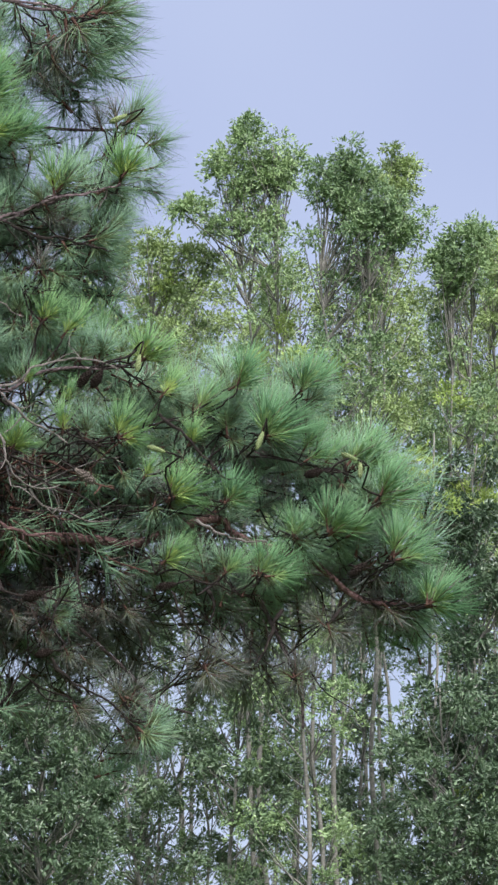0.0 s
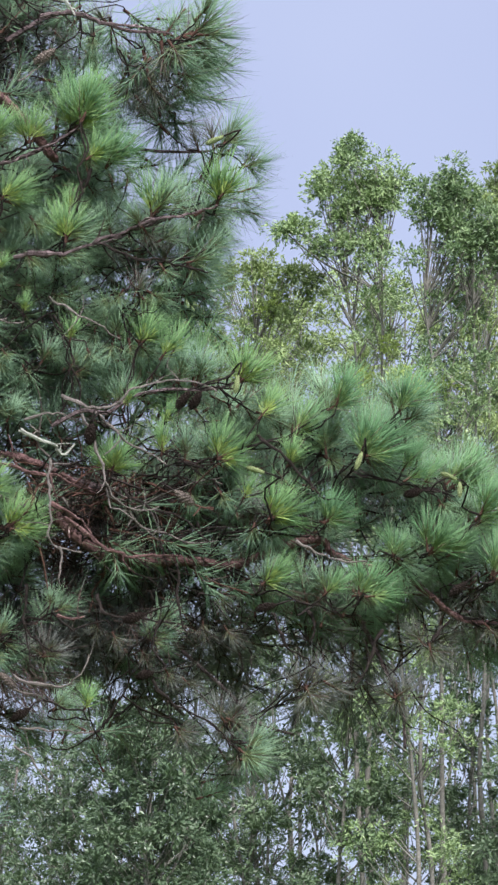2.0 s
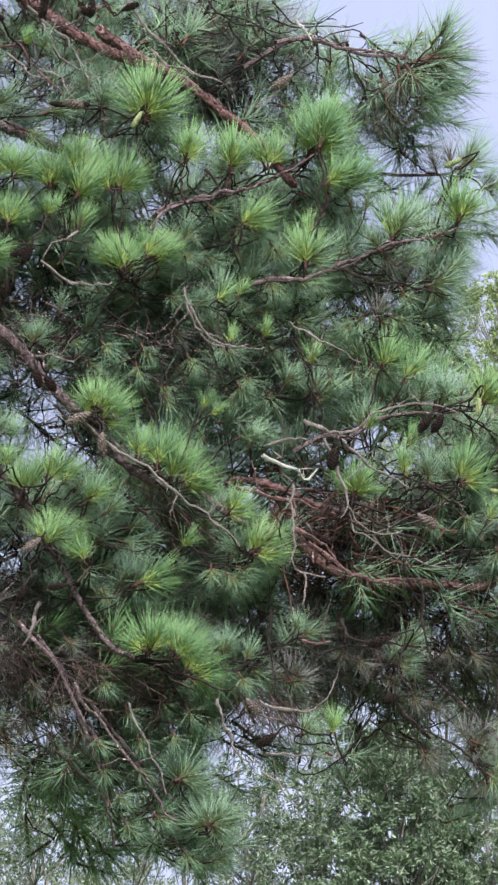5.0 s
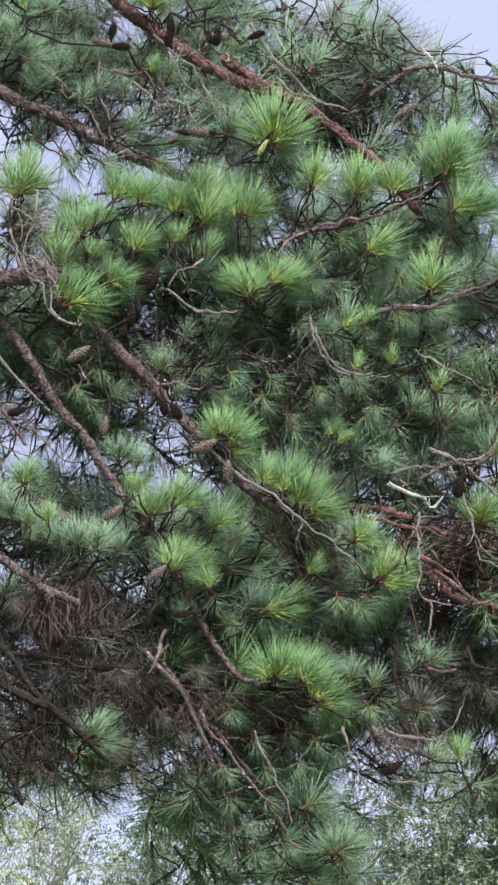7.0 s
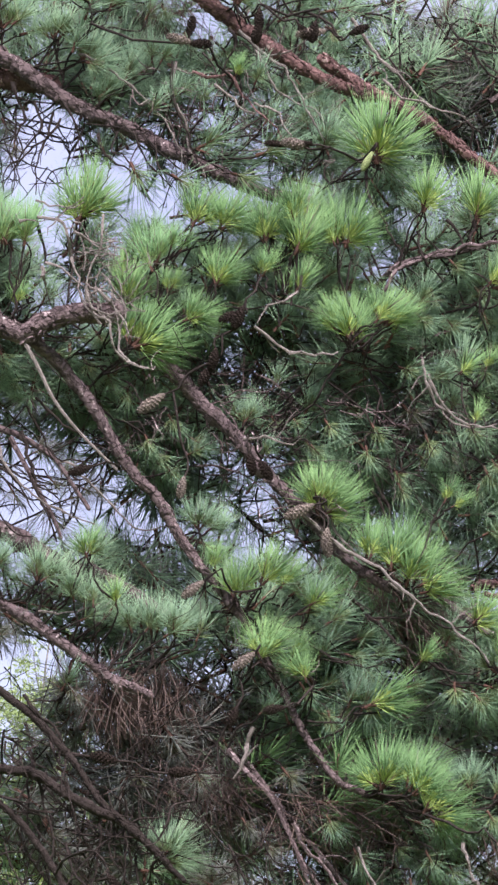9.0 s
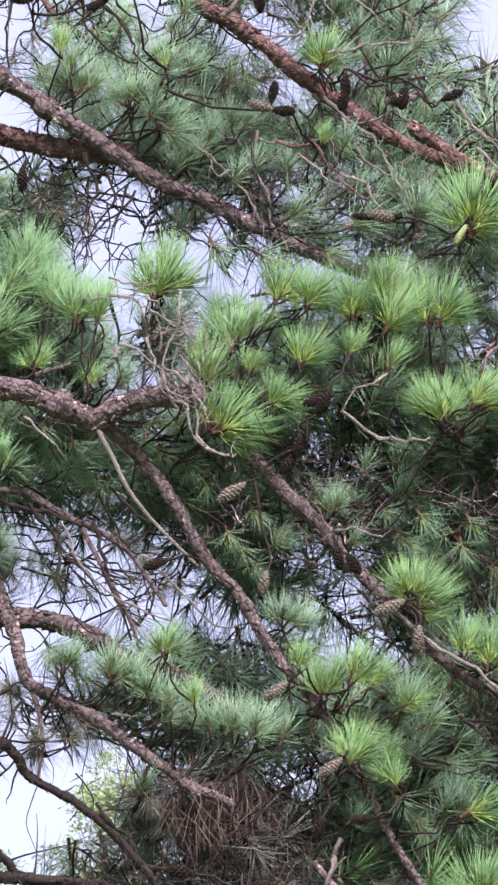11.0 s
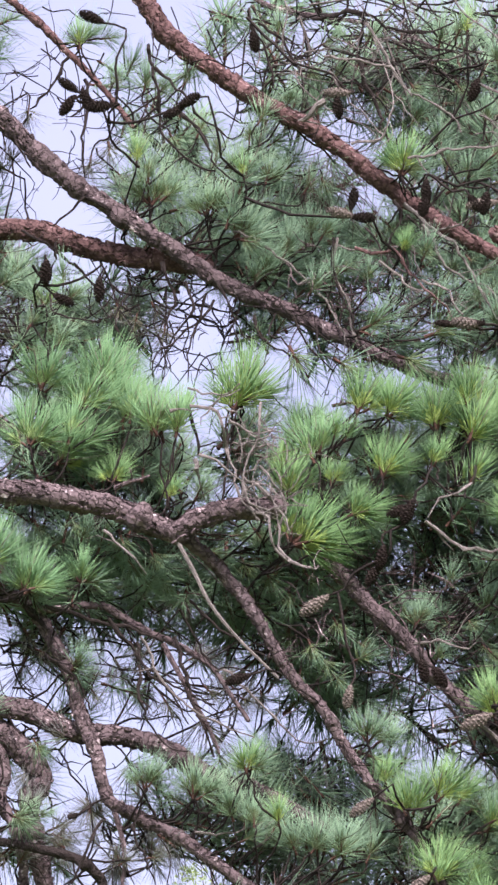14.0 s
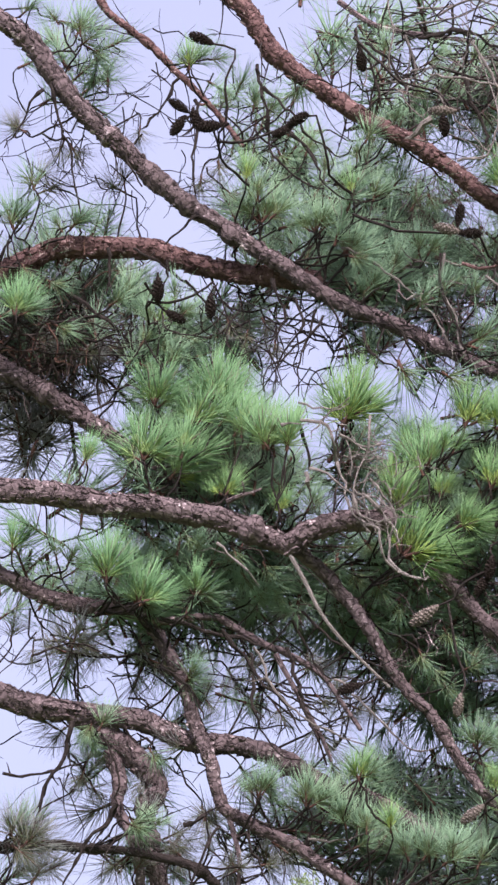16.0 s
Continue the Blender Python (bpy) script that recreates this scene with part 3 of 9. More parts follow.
def slim_tree(x, y, tone, *profile, trunk=0.07, clump=0.34, sparse=0.0, leaf=0.064, seed=1, lean=0.0, stems=1, heads=(), name="tree", label=""):
    """A slender broad-leaved tree. Profile: pairs of height and half width of the crown, from the top down. Heads: rounded tufts of the top, by x, height and radius."""
    g = np.random.default_rng(seed)
    root = thing(name, label or TREE_LABEL[tone if isinstance(tone, str) else tone[0]], "tree", "trees behind the pine", (x, y, 0))
    hs, ws = np.array([p[0] for p in profile])[::-1], np.array([p[1] for p in profile])[::-1]
    top, low = hs[-1], hs[0]
    tall = max([top] + [h[1] for h in heads])
    tops = []
    for s in range(stems):
        off = (s - (stems - 1) / 2) * 0.5
        zs = np.linspace(0, tall - 0.25 - 0.4 * abs(off), 14)
        wob = np.cumsum(g.normal(0, 0.085, (14, 2)), 0)
        line = np.stack([off * (0.4 + 0.6 * zs / top) + wob[:, 0] - wob[-1, 0] * zs / top + lean * (zs / top - 1), wob[:, 1] + g.normal(0, 0.2) * zs / top, zs], -1)
        line = smooth_line(line, 0.35)
        tops.append(line)
        v, f = tube(line, np.linspace(trunk * 0.8, 0.010, len(line)), 8, 0.08, g)
        part("trunk", solid("trunk", v, f, (PALE_BARK,)), root, "pale grey trunk")
    limbs, centres, sizes = [], [], []
    area = float(((ws[1:] + ws[:-1]) * np.diff(hs)).sum())
    count = max(6, int(area / (clump * clump) * 1.45 * (1 - sparse)))
    for k in range(count):
        z = g.choice(np.linspace(low, top, 200), p=(np.interp(np.linspace(low, top, 200), hs, ws) + 0.05) / (np.interp(np.linspace(low, top, 200), hs, ws) + 0.05).sum())
        hw = np.interp(z, hs, ws)
        line = tops[g.integers(len(tops))]
        a = g.uniform(0, 6.28)
        rad = hw * math.sqrt(g.uniform(0.05, 1))
        axis = line[np.abs(line[:, 2] - z).argmin()]
        c = np.array((axis[0] * 0.3 + rad * math.cos(a), axis[1] + min(hw, 1.6) * math.sin(a) * 0.9, z - clump * 0.5))
        centres.append(c)
        sizes.append(clump * g.uniform(0.55, 1.15))
        foot = line[np.abs(line[:, 2] - (z - 0.5 * rad - 0.7)).argmin()]
        p = smooth_line([foot, foot * 0.45 + c * 0.55 + np.array((0, 0, -0.12)), c], 0.25)
        limbs.append(tube(p, np.linspace(0.012, 0.004, len(p)), 4))
    for hx, hz, hr in heads:
        for k in range(max(4, int(8 * (hr / 0.3) ** 1.6))):
            q = g.normal(0, 1, 3)
            c = np.array((hx - x, tops[0][-1][1], hz)) + q / np.linalg.norm(q) * hr * g.uniform(0.2, 1.0) * (1, 1, 0.9)
            centres.append(c)
            sizes.append(g.uniform(0.18, 0.33))
            line = tops[g.integers(len(tops))]
            foot = line[np.abs(line[:, 2] - (hz - hr - 0.9)).argmin()]
            p = smooth_line([foot, foot * 0.4 + c * 0.6 + np.array((0, 0, -0.1)), c], 0.25)
            limbs.append(tube(p, np.linspace(0.011, 0.004, len(p)), 4))
    tagged(part("branchwork", solid("branchwork", *joined(limbs), (PALE_BARK,)), root), kind="stuff")
    # each clump is a handful of sprays, each spray a row of narrow leaves
    centres, sizes = np.array(centres), np.array(sizes)
    sprays, row = (20 if x > 4 else 12), (11 if y < 58 else 9)
    pick = np.repeat(np.arange(len(centres)), sprays)
    q = g.normal(0, 1, (len(pick), 3)) + (0, 0, 0.25)
    q /= np.linalg.norm(q, axis=1, keepdims=True)
    reach = sizes[pick] * g.uniform(0.55, 1.2, len(pick))
    pick, q, reach = np.repeat(pick, row), np.repeat(q, row, 0), np.repeat(reach, row)
    leaves = len(pick)
    along = g.uniform(0.25, 1.0, leaves)
    pos = centres[pick] + q * (reach * along)[:, None] * (1, 1, 0.85) - np.array((0, 0, 0.22)) * (reach * along**2)[:, None] + g.normal(0, 0.018, (leaves, 3))
    ways = q + g.normal(0, 0.55, (leaves, 3)) - (0, 0, 0.1)
    ways /= np.linalg.norm(ways, axis=1, keepdims=True)
    le = leaf * g.uniform(0.6, 1.2, leaves)
    tones = (tone,) if isinstance(tone, str) else tone
    slot = np.repeat(((g.uniform(0, 1, len(centres)) < 0.03) & (np.arange(len(centres)) < count)).astype(int)[pick], 2) if len(tones) > 1 else None
    v, f = leaf_arrays(pos, ways, le, le * g.uniform(0.15, 0.25, leaves), g)
    part("crown", solid("crown", v, f, [LEAF[t] for t in tones], slot, smooth=False), root)
    return root


# ---- ground ----
gx, gy = np.meshgrid(np.linspace(-1, 1, 61), np.linspace(-1, 1, 61), indexing="ij")
gx, gy = np.sign(gx) * np.abs(gx) ** 3 * 2500, np.sign(gy) * np.abs(gy) ** 3 * 2500
gz = 0.12 * np.sin(gx * 0.31) * np.cos(gy * 0.23) * (np.hypot(gx, gy) < 200) - 0.05
gi, gj = np.meshgrid(np.arange(60), np.arange(60), indexing="ij")
ga = (gi * 61 + gj).ravel()
ground = new("ground", solid("ground", np.stack([gx, gy, gz], -1).reshape(-1, 3), np.concatenate([np.stack([ga, ga + 61, ga + 62], -1), np.stack([ga, ga + 62, ga + 1], -1)]), (GRASS,)))
tagged(ground, "green meadow grass under the trees", "ground", kind="structure")


# ---- trees behind the pine ----
slim_tree(7.58, 55.0, ("green", "lime"), (16.56, 0.34), (16.11, 0.57), (15.54, 0.53), (14.56, 0.61), (13.59, 0.53), (12.47, 0.61), trunk=0.075, sparse=0.35, seed=1, stems=2, heads=((7.46, 17.99, 0.15), (7.42, 17.76, 0.32), (7.19, 17.38, 0.29), (7.70, 17.48, 0.40), (7.46, 17.10, 0.42), (7.82, 17.19, 0.31), (8.22, 17.50, 0.18), (8.05, 17.27, 0.18), (6.73, 16.76, 0.21), (6.53, 16.72, 0.11), (7.00, 16.49, 0.17), (7.74, 16.53, 0.31), (7.34, 16.51, 0.20),))
slim_tree(8.67, 54.0, ("green", "lime"), (16.30, 0.52), (16.05, 0.60), (15.33, 0.67), (14.52, 0.60), (13.41, 0.60), (12.30, 0.60), trunk=0.075, sparse=0.25, seed=2, stems=2, heads=((8.67, 17.01, 0.30), (8.45, 16.74, 0.25), (8.88, 16.75, 0.28), (8.22, 16.91, 0.18), (8.71, 16.46, 0.41), (9.14, 16.31, 0.36), (8.31, 16.54, 0.18), (8.94, 16.14, 0.37), (9.42, 16.00, 0.37),))
slim_tree(9.88, 57.0, ("olive", "lime"), (17.57, 0.32), (17.14, 0.40), (16.54, 0.47), (15.43, 0.55), (14.08, 0.55), trunk=0.06, sparse=0.3, seed=3, heads=((9.87, 18.00, 0.27), (9.97, 17.70, 0.28), (9.63, 17.69, 0.19), (10.11, 17.96, 0.14), (9.95, 17.40, 0.35),))
slim_tree(6.29, 56.0, ("olive", "lime"), (16.41, 0.47), (15.99, 0.66), (15.41, 0.85), (14.75, 0.85), (13.93, 0.85), (12.95, 0.85), trunk=0.07, sparse=0.3, seed=4, heads=((6.25, 16.51, 0.31), (6.70, 16.42, 0.26), (5.94, 16.40, 0.22), (7.13, 16.25, 0.23), (6.49, 16.00, 0.28),))
slim_tree(5.30, 58.0, "olive", (16.64, 0.40), (16.04, 0.72), (15.18, 0.88), (14.17, 0.88), (12.99, 0.88), trunk=0.07, sparse=-0.2, seed=14)
slim_tree(10.26, 54.0, ("green", "lime"), (16.03, 0.34), (15.38, 0.52), (14.74, 0.56), (13.77, 0.64), (12.74, 0.67), (11.71, 0.67), trunk=0.07, sparse=0.2, seed=5, stems=2, heads=((10.26, 16.03, 0.33), (9.99, 15.84, 0.25), (10.55, 16.10, 0.27), (10.13, 15.54, 0.37),))
slim_tree(11.59, 57.0, ("olive", "lime"), (16.94, 0.28), (16.17, 0.47), (15.06, 0.63), (13.80, 0.71), (12.54, 0.71), trunk=0.07, sparse=0.2, seed=6, heads=((11.46, 16.98, 0.25), (11.62, 17.20, 0.19), (11.63, 16.77, 0.35),))
slim_tree(7.69, 52.0, ("green", "lime"), (14.18, 0.29), (13.56, 0.50), (12.65, 0.65), (11.51, 0.79), (10.38, 0.72), (9.27, 0.79), (8.16, 0.87), (6.99, 0.87), (5.97, 0.87), trunk=0.07, sparse=0.35, seed=7, stems=2)
slim_tree(9.40, 51.0, "lime", (12.98, 0.28), (12.71, 0.35), (12.34, 0.42), (12.04, 0.35), (11.74, 0.28), trunk=0.05, sparse=0.3, seed=8)
slim_tree(10.13, 51.0, "lime", (13.04, 0.18), (12.66, 0.28), (12.13, 0.35), (11.76, 0.28), trunk=0.05, sparse=0.3, seed=9)
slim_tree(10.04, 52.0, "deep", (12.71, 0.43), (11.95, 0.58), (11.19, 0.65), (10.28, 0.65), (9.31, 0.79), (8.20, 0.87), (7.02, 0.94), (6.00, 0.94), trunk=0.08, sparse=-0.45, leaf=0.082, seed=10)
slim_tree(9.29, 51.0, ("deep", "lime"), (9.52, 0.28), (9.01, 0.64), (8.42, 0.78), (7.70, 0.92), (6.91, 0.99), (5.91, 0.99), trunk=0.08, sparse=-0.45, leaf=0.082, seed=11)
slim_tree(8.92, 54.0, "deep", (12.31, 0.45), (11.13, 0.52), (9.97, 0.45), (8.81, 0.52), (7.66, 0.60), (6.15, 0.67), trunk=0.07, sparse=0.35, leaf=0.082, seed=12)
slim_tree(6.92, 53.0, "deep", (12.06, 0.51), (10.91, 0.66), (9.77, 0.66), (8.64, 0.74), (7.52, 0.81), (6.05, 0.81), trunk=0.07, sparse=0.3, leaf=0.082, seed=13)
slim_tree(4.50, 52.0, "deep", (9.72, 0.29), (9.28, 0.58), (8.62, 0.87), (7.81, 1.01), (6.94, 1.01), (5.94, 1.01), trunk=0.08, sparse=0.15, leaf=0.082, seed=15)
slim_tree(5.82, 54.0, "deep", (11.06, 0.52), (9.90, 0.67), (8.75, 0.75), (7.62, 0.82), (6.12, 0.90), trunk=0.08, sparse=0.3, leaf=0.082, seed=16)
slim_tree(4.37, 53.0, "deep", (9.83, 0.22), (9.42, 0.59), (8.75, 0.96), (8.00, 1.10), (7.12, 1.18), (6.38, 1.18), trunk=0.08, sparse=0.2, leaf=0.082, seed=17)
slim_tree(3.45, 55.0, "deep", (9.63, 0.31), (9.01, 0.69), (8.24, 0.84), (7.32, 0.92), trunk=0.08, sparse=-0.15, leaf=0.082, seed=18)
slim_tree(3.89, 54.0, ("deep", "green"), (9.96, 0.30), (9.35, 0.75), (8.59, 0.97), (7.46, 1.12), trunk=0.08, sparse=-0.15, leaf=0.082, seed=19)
slim_tree(1.05, 52.0, ("grey", "green"), (8.84, 0.43), (8.40, 0.94), (7.82, 1.23), (7.10, 1.30), trunk=0.08, sparse=0.0, seed=20)
slim_tree(-0.35, 54.0, ("deep", "grey"), (9.79, 0.30), (9.19, 0.67), (8.43, 0.97), (7.46, 1.05), trunk=0.08, sparse=0.15, seed=21)
slim_tree(-1.78, 52.0, ("grey", "green"), (9.13, 0.43), (8.77, 0.94), (8.26, 1.23), (7.54, 1.30), trunk=0.08, sparse=0.15, seed=22)
slim_tree(-2.92, 56.0, ("olive", "lime"), (12.89, 0.23), (12.41, 0.54), (11.69, 0.70), (10.50, 0.85), (9.31, 0.93), (8.14, 0.93), trunk=0.08, sparse=0.1, seed=23)
slim_tree(-3.03, 56.0, ("olive", "lime"), (12.11, 0.22), (11.77, 0.52), (11.09, 0.67), (10.33, 0.82), (9.21, 0.89), trunk=0.08, sparse=0.1, seed=24)
slim_tree(-4.84, 56.0, "green", (10.92, 0.22), (10.47, 0.67), (9.87, 0.89), (8.82, 0.89), trunk=0.08, sparse=0.45, seed=25)
slim_tree(6.02, 61.0, "green", (16.98, 0.27), (16.53, 0.76), (15.19, 0.84), (13.24, 0.84), (10.79, 0.91), trunk=0.07, sparse=0.6, seed=40)
slim_tree(7.52, 61.0, "olive", (17.48, 0.24), (17.03, 0.68), (15.68, 0.74), (13.72, 0.74), (11.26, 0.81), trunk=0.07, sparse=0.6, seed=41)
slim_tree(9.12, 61.0, "green", (17.72, 0.24), (17.26, 0.68), (15.91, 0.74), (13.94, 0.74), (11.47, 0.81), trunk=0.07, sparse=0.6, seed=42)
slim_tree(10.20, 61.0, "olive", (17.94, 0.24), (17.48, 0.68), (16.12, 0.74), (14.14, 0.74), (11.66, 0.81), trunk=0.07, sparse=0.6, seed=43)
slim_tree(11.00, 61.0, "green", (17.60, 0.24), (17.15, 0.68), (15.78, 0.74), (13.81, 0.74), (11.33, 0.81), trunk=0.07, sparse=0.6, seed=44)
slim_tree(12.00, 61.0, "olive", (17.55, 0.24), (17.09, 0.68), (15.72, 0.74), (13.75, 0.74), (11.26, 0.81), trunk=0.07, sparse=0.6, seed=45)
slim_tree(12.82, 61.0, "green", (17.94, 0.24), (17.48, 0.68), (16.11, 0.74), (14.13, 0.74), (11.63, 0.81), trunk=0.07, sparse=0.6, seed=46)
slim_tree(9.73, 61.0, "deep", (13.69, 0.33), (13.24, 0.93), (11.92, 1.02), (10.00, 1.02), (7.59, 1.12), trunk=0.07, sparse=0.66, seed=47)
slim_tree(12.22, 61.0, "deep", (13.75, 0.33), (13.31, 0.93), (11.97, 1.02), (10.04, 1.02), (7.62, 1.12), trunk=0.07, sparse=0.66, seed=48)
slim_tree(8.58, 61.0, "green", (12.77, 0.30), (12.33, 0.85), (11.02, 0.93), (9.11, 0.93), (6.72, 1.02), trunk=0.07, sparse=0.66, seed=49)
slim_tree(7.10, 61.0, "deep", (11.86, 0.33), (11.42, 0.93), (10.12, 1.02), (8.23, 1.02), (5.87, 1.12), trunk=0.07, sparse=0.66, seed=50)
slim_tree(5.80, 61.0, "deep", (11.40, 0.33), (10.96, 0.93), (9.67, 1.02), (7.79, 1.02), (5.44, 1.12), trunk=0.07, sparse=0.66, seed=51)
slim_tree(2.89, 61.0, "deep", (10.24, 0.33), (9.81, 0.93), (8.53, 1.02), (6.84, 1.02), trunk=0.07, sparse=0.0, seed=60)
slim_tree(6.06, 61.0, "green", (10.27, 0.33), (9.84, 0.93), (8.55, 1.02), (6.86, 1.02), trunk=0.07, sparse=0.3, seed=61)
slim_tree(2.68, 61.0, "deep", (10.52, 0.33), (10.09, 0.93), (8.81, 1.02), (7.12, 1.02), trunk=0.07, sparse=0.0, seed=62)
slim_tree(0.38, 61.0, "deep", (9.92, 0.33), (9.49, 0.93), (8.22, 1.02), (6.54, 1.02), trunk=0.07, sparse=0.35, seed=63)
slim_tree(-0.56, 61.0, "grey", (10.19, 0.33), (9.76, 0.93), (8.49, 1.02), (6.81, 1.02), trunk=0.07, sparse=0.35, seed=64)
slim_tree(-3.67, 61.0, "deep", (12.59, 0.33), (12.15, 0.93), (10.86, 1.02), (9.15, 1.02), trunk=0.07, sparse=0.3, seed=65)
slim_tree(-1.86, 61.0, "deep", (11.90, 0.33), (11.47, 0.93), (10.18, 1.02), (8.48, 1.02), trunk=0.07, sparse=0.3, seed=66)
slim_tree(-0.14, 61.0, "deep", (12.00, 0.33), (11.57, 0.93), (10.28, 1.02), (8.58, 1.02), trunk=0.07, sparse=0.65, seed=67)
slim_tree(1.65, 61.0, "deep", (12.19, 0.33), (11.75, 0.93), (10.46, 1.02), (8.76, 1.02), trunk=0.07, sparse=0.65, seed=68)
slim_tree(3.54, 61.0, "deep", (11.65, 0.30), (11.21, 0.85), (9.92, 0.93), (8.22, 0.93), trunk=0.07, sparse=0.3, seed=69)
slim_tree(5.08, 61.0, "green", (10.96, 0.30), (10.53, 0.85), (9.24, 0.93), (7.55, 0.93), trunk=0.07, sparse=0.3, seed=70)
slim_tree(6.42, 59.0, "olive", (17.28, 0.25), (16.88, 0.52), (16.18, 0.64), (15.08, 0.66), (13.98, 0.66), trunk=0.06, sparse=-0.05, seed=80)
slim_tree(7.24, 59.8, "olive", (17.57, 0.25), (17.17, 0.52), (16.46, 0.64), (15.37, 0.66), (14.27, 0.66), trunk=0.06, sparse=-0.05, seed=81)
slim_tree(8.13, 60.6, "olive", (17.67, 0.25), (17.27, 0.52), (16.57, 0.64), (15.47, 0.66), (14.37, 0.66), trunk=0.06, sparse=-0.05, seed=82)
slim_tree(8.69, 59.0, "olive", (17.45, 0.25), (17.05, 0.52), (16.35, 0.64), (15.25, 0.66), (14.15, 0.66), trunk=0.06, sparse=-0.05, seed=83)
slim_tree(9.60, 59.8, "deep", (17.60, 0.25), (17.20, 0.52), (16.50, 0.64), (15.40, 0.66), (14.30, 0.66), trunk=0.06, sparse=-0.05, seed=84)
slim_tree(10.49, 60.6, "olive", (17.75, 0.25), (17.36, 0.52), (16.65, 0.64), (15.55, 0.66), (14.45, 0.66), trunk=0.06, sparse=-0.05, seed=85)
slim_tree(11.04, 59.0, "olive", (17.36, 0.25), (16.96, 0.52), (16.26, 0.64), (15.16, 0.66), (14.06, 0.66), trunk=0.06, sparse=-0.05, seed=86)
slim_tree(11.90, 59.8, "olive", (17.78, 0.25), (17.38, 0.52), (16.68, 0.64), (15.58, 0.66), (14.48, 0.66), trunk=0.06, sparse=-0.05, seed=87)
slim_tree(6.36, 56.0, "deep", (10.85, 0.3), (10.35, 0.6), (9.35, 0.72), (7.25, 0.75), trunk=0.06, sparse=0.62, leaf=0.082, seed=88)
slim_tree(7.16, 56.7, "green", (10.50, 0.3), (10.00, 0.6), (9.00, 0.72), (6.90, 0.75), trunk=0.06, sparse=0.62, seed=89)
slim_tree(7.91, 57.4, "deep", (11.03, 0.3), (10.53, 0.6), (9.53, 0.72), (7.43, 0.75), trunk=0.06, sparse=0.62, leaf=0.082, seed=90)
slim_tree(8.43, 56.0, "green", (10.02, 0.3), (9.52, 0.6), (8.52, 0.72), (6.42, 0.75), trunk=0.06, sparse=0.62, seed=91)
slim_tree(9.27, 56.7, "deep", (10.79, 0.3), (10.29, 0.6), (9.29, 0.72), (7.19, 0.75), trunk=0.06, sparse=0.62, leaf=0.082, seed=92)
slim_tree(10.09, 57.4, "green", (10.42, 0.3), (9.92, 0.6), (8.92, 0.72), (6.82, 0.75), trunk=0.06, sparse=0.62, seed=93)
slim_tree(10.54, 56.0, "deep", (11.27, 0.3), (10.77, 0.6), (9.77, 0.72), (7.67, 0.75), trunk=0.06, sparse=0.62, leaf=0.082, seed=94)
slim_tree(11.25, 56.7, "green", (11.73, 0.3), (11.23, 0.6), (10.23, 0.72), (8.13, 0.75), trunk=0.06, sparse=0.62, seed=95)

# ---- the pine's trunk and limbs ----
limb_trunk = limb(0.21, 0.12, (-3.40, 14.90, -0.10), (-3.38, 14.90, 2.50), (-3.30, 14.90, 5.00), (-3.25, 14.90, 7.50), (-3.20, 14.90, 10.50), label="scaly brown pine trunk", name="trunk")
limb_a = limb(0.0414, 0.0161, (-3.27, 14.85, 9.20), (-1.49, 13.95, 7.54), (-1.17, 13.90, 7.23), (-0.94, 13.90, 7.03), (-0.88, 13.90, 6.95), (-0.83, 13.90, 6.87), (-0.75, 13.90, 6.80), (-0.63, 13.90, 6.72), (-0.56, 13.90, 6.67), (-0.40, 13.90, 6.56), (-0.29, 13.90, 6.48), (0.03, 13.90, 6.24), (0.25, 13.90, 6.14), (0.11, 13.90, 6.24), (0.24, 13.90, 6.14), (0.24, 13.90, 6.14), (0.44, 13.90, 6.03), (0.64, 13.90, 5.86), (0.82, 13.90, 5.66), mat=BARK_RED)
limb_a2 = limb(0.013, 0.007, (-1.40, 13.95, 7.17), (-1.33, 13.95, 7.03), (-1.26, 13.95, 6.97), (-1.20, 13.95, 6.92), (-1.10, 13.95, 6.81), (-1.03, 13.95, 6.73), (-0.97, 13.95, 6.65), (-0.92, 13.95, 6.58), mat=BARK_RED)
limb_b = limb(0.0425, 0.0184, (-3.27, 14.85, 8.30), (-1.98, 13.98, 7.27), (-1.65, 13.92, 6.99), (-1.54, 13.92, 6.90), (-1.46, 13.92, 6.79), (-1.37, 13.92, 6.69), (-1.30, 13.92, 6.62), (-1.22, 13.92, 6.55), (-1.10, 13.92, 6.43), (-0.96, 13.92, 6.33), (-0.86, 13.92, 6.26), (-0.73, 13.92, 6.18), (-0.60, 13.92, 6.09), (-0.49, 13.92, 6.04), (-0.37, 13.92, 5.98), (-0.24, 13.92, 5.91), (-0.06, 13.92, 5.82), (0.08, 13.92, 5.77))
limb_c = limb(0.0425, 0.0276, (-3.27, 14.85, 7.60), (-2.07, 14.06, 6.04), (-1.74, 14.00, 6.13), (-1.64, 14.00, 6.22), (-1.54, 14.00, 6.26), (-1.45, 14.00, 6.29), (-1.34, 14.00, 6.29), (-1.20, 14.00, 6.28), (-1.09, 14.00, 6.24), (-0.97, 14.00, 6.21), (-0.84, 14.00, 6.19), (-0.70, 14.00, 6.17), mat=BARK_RED)
limb_d = limb(0.0483, 0.0207, (-3.27, 14.85, 7.50), (-2.15, 14.06, 6.31), (-1.80, 14.00, 6.05), (-1.63, 14.00, 5.94), (-1.55, 14.00, 5.89), (-1.46, 14.00, 5.83), (-1.36, 14.00, 5.77), (-1.26, 14.00, 5.69), (-1.13, 14.00, 5.57), (-0.99, 14.00, 5.38))
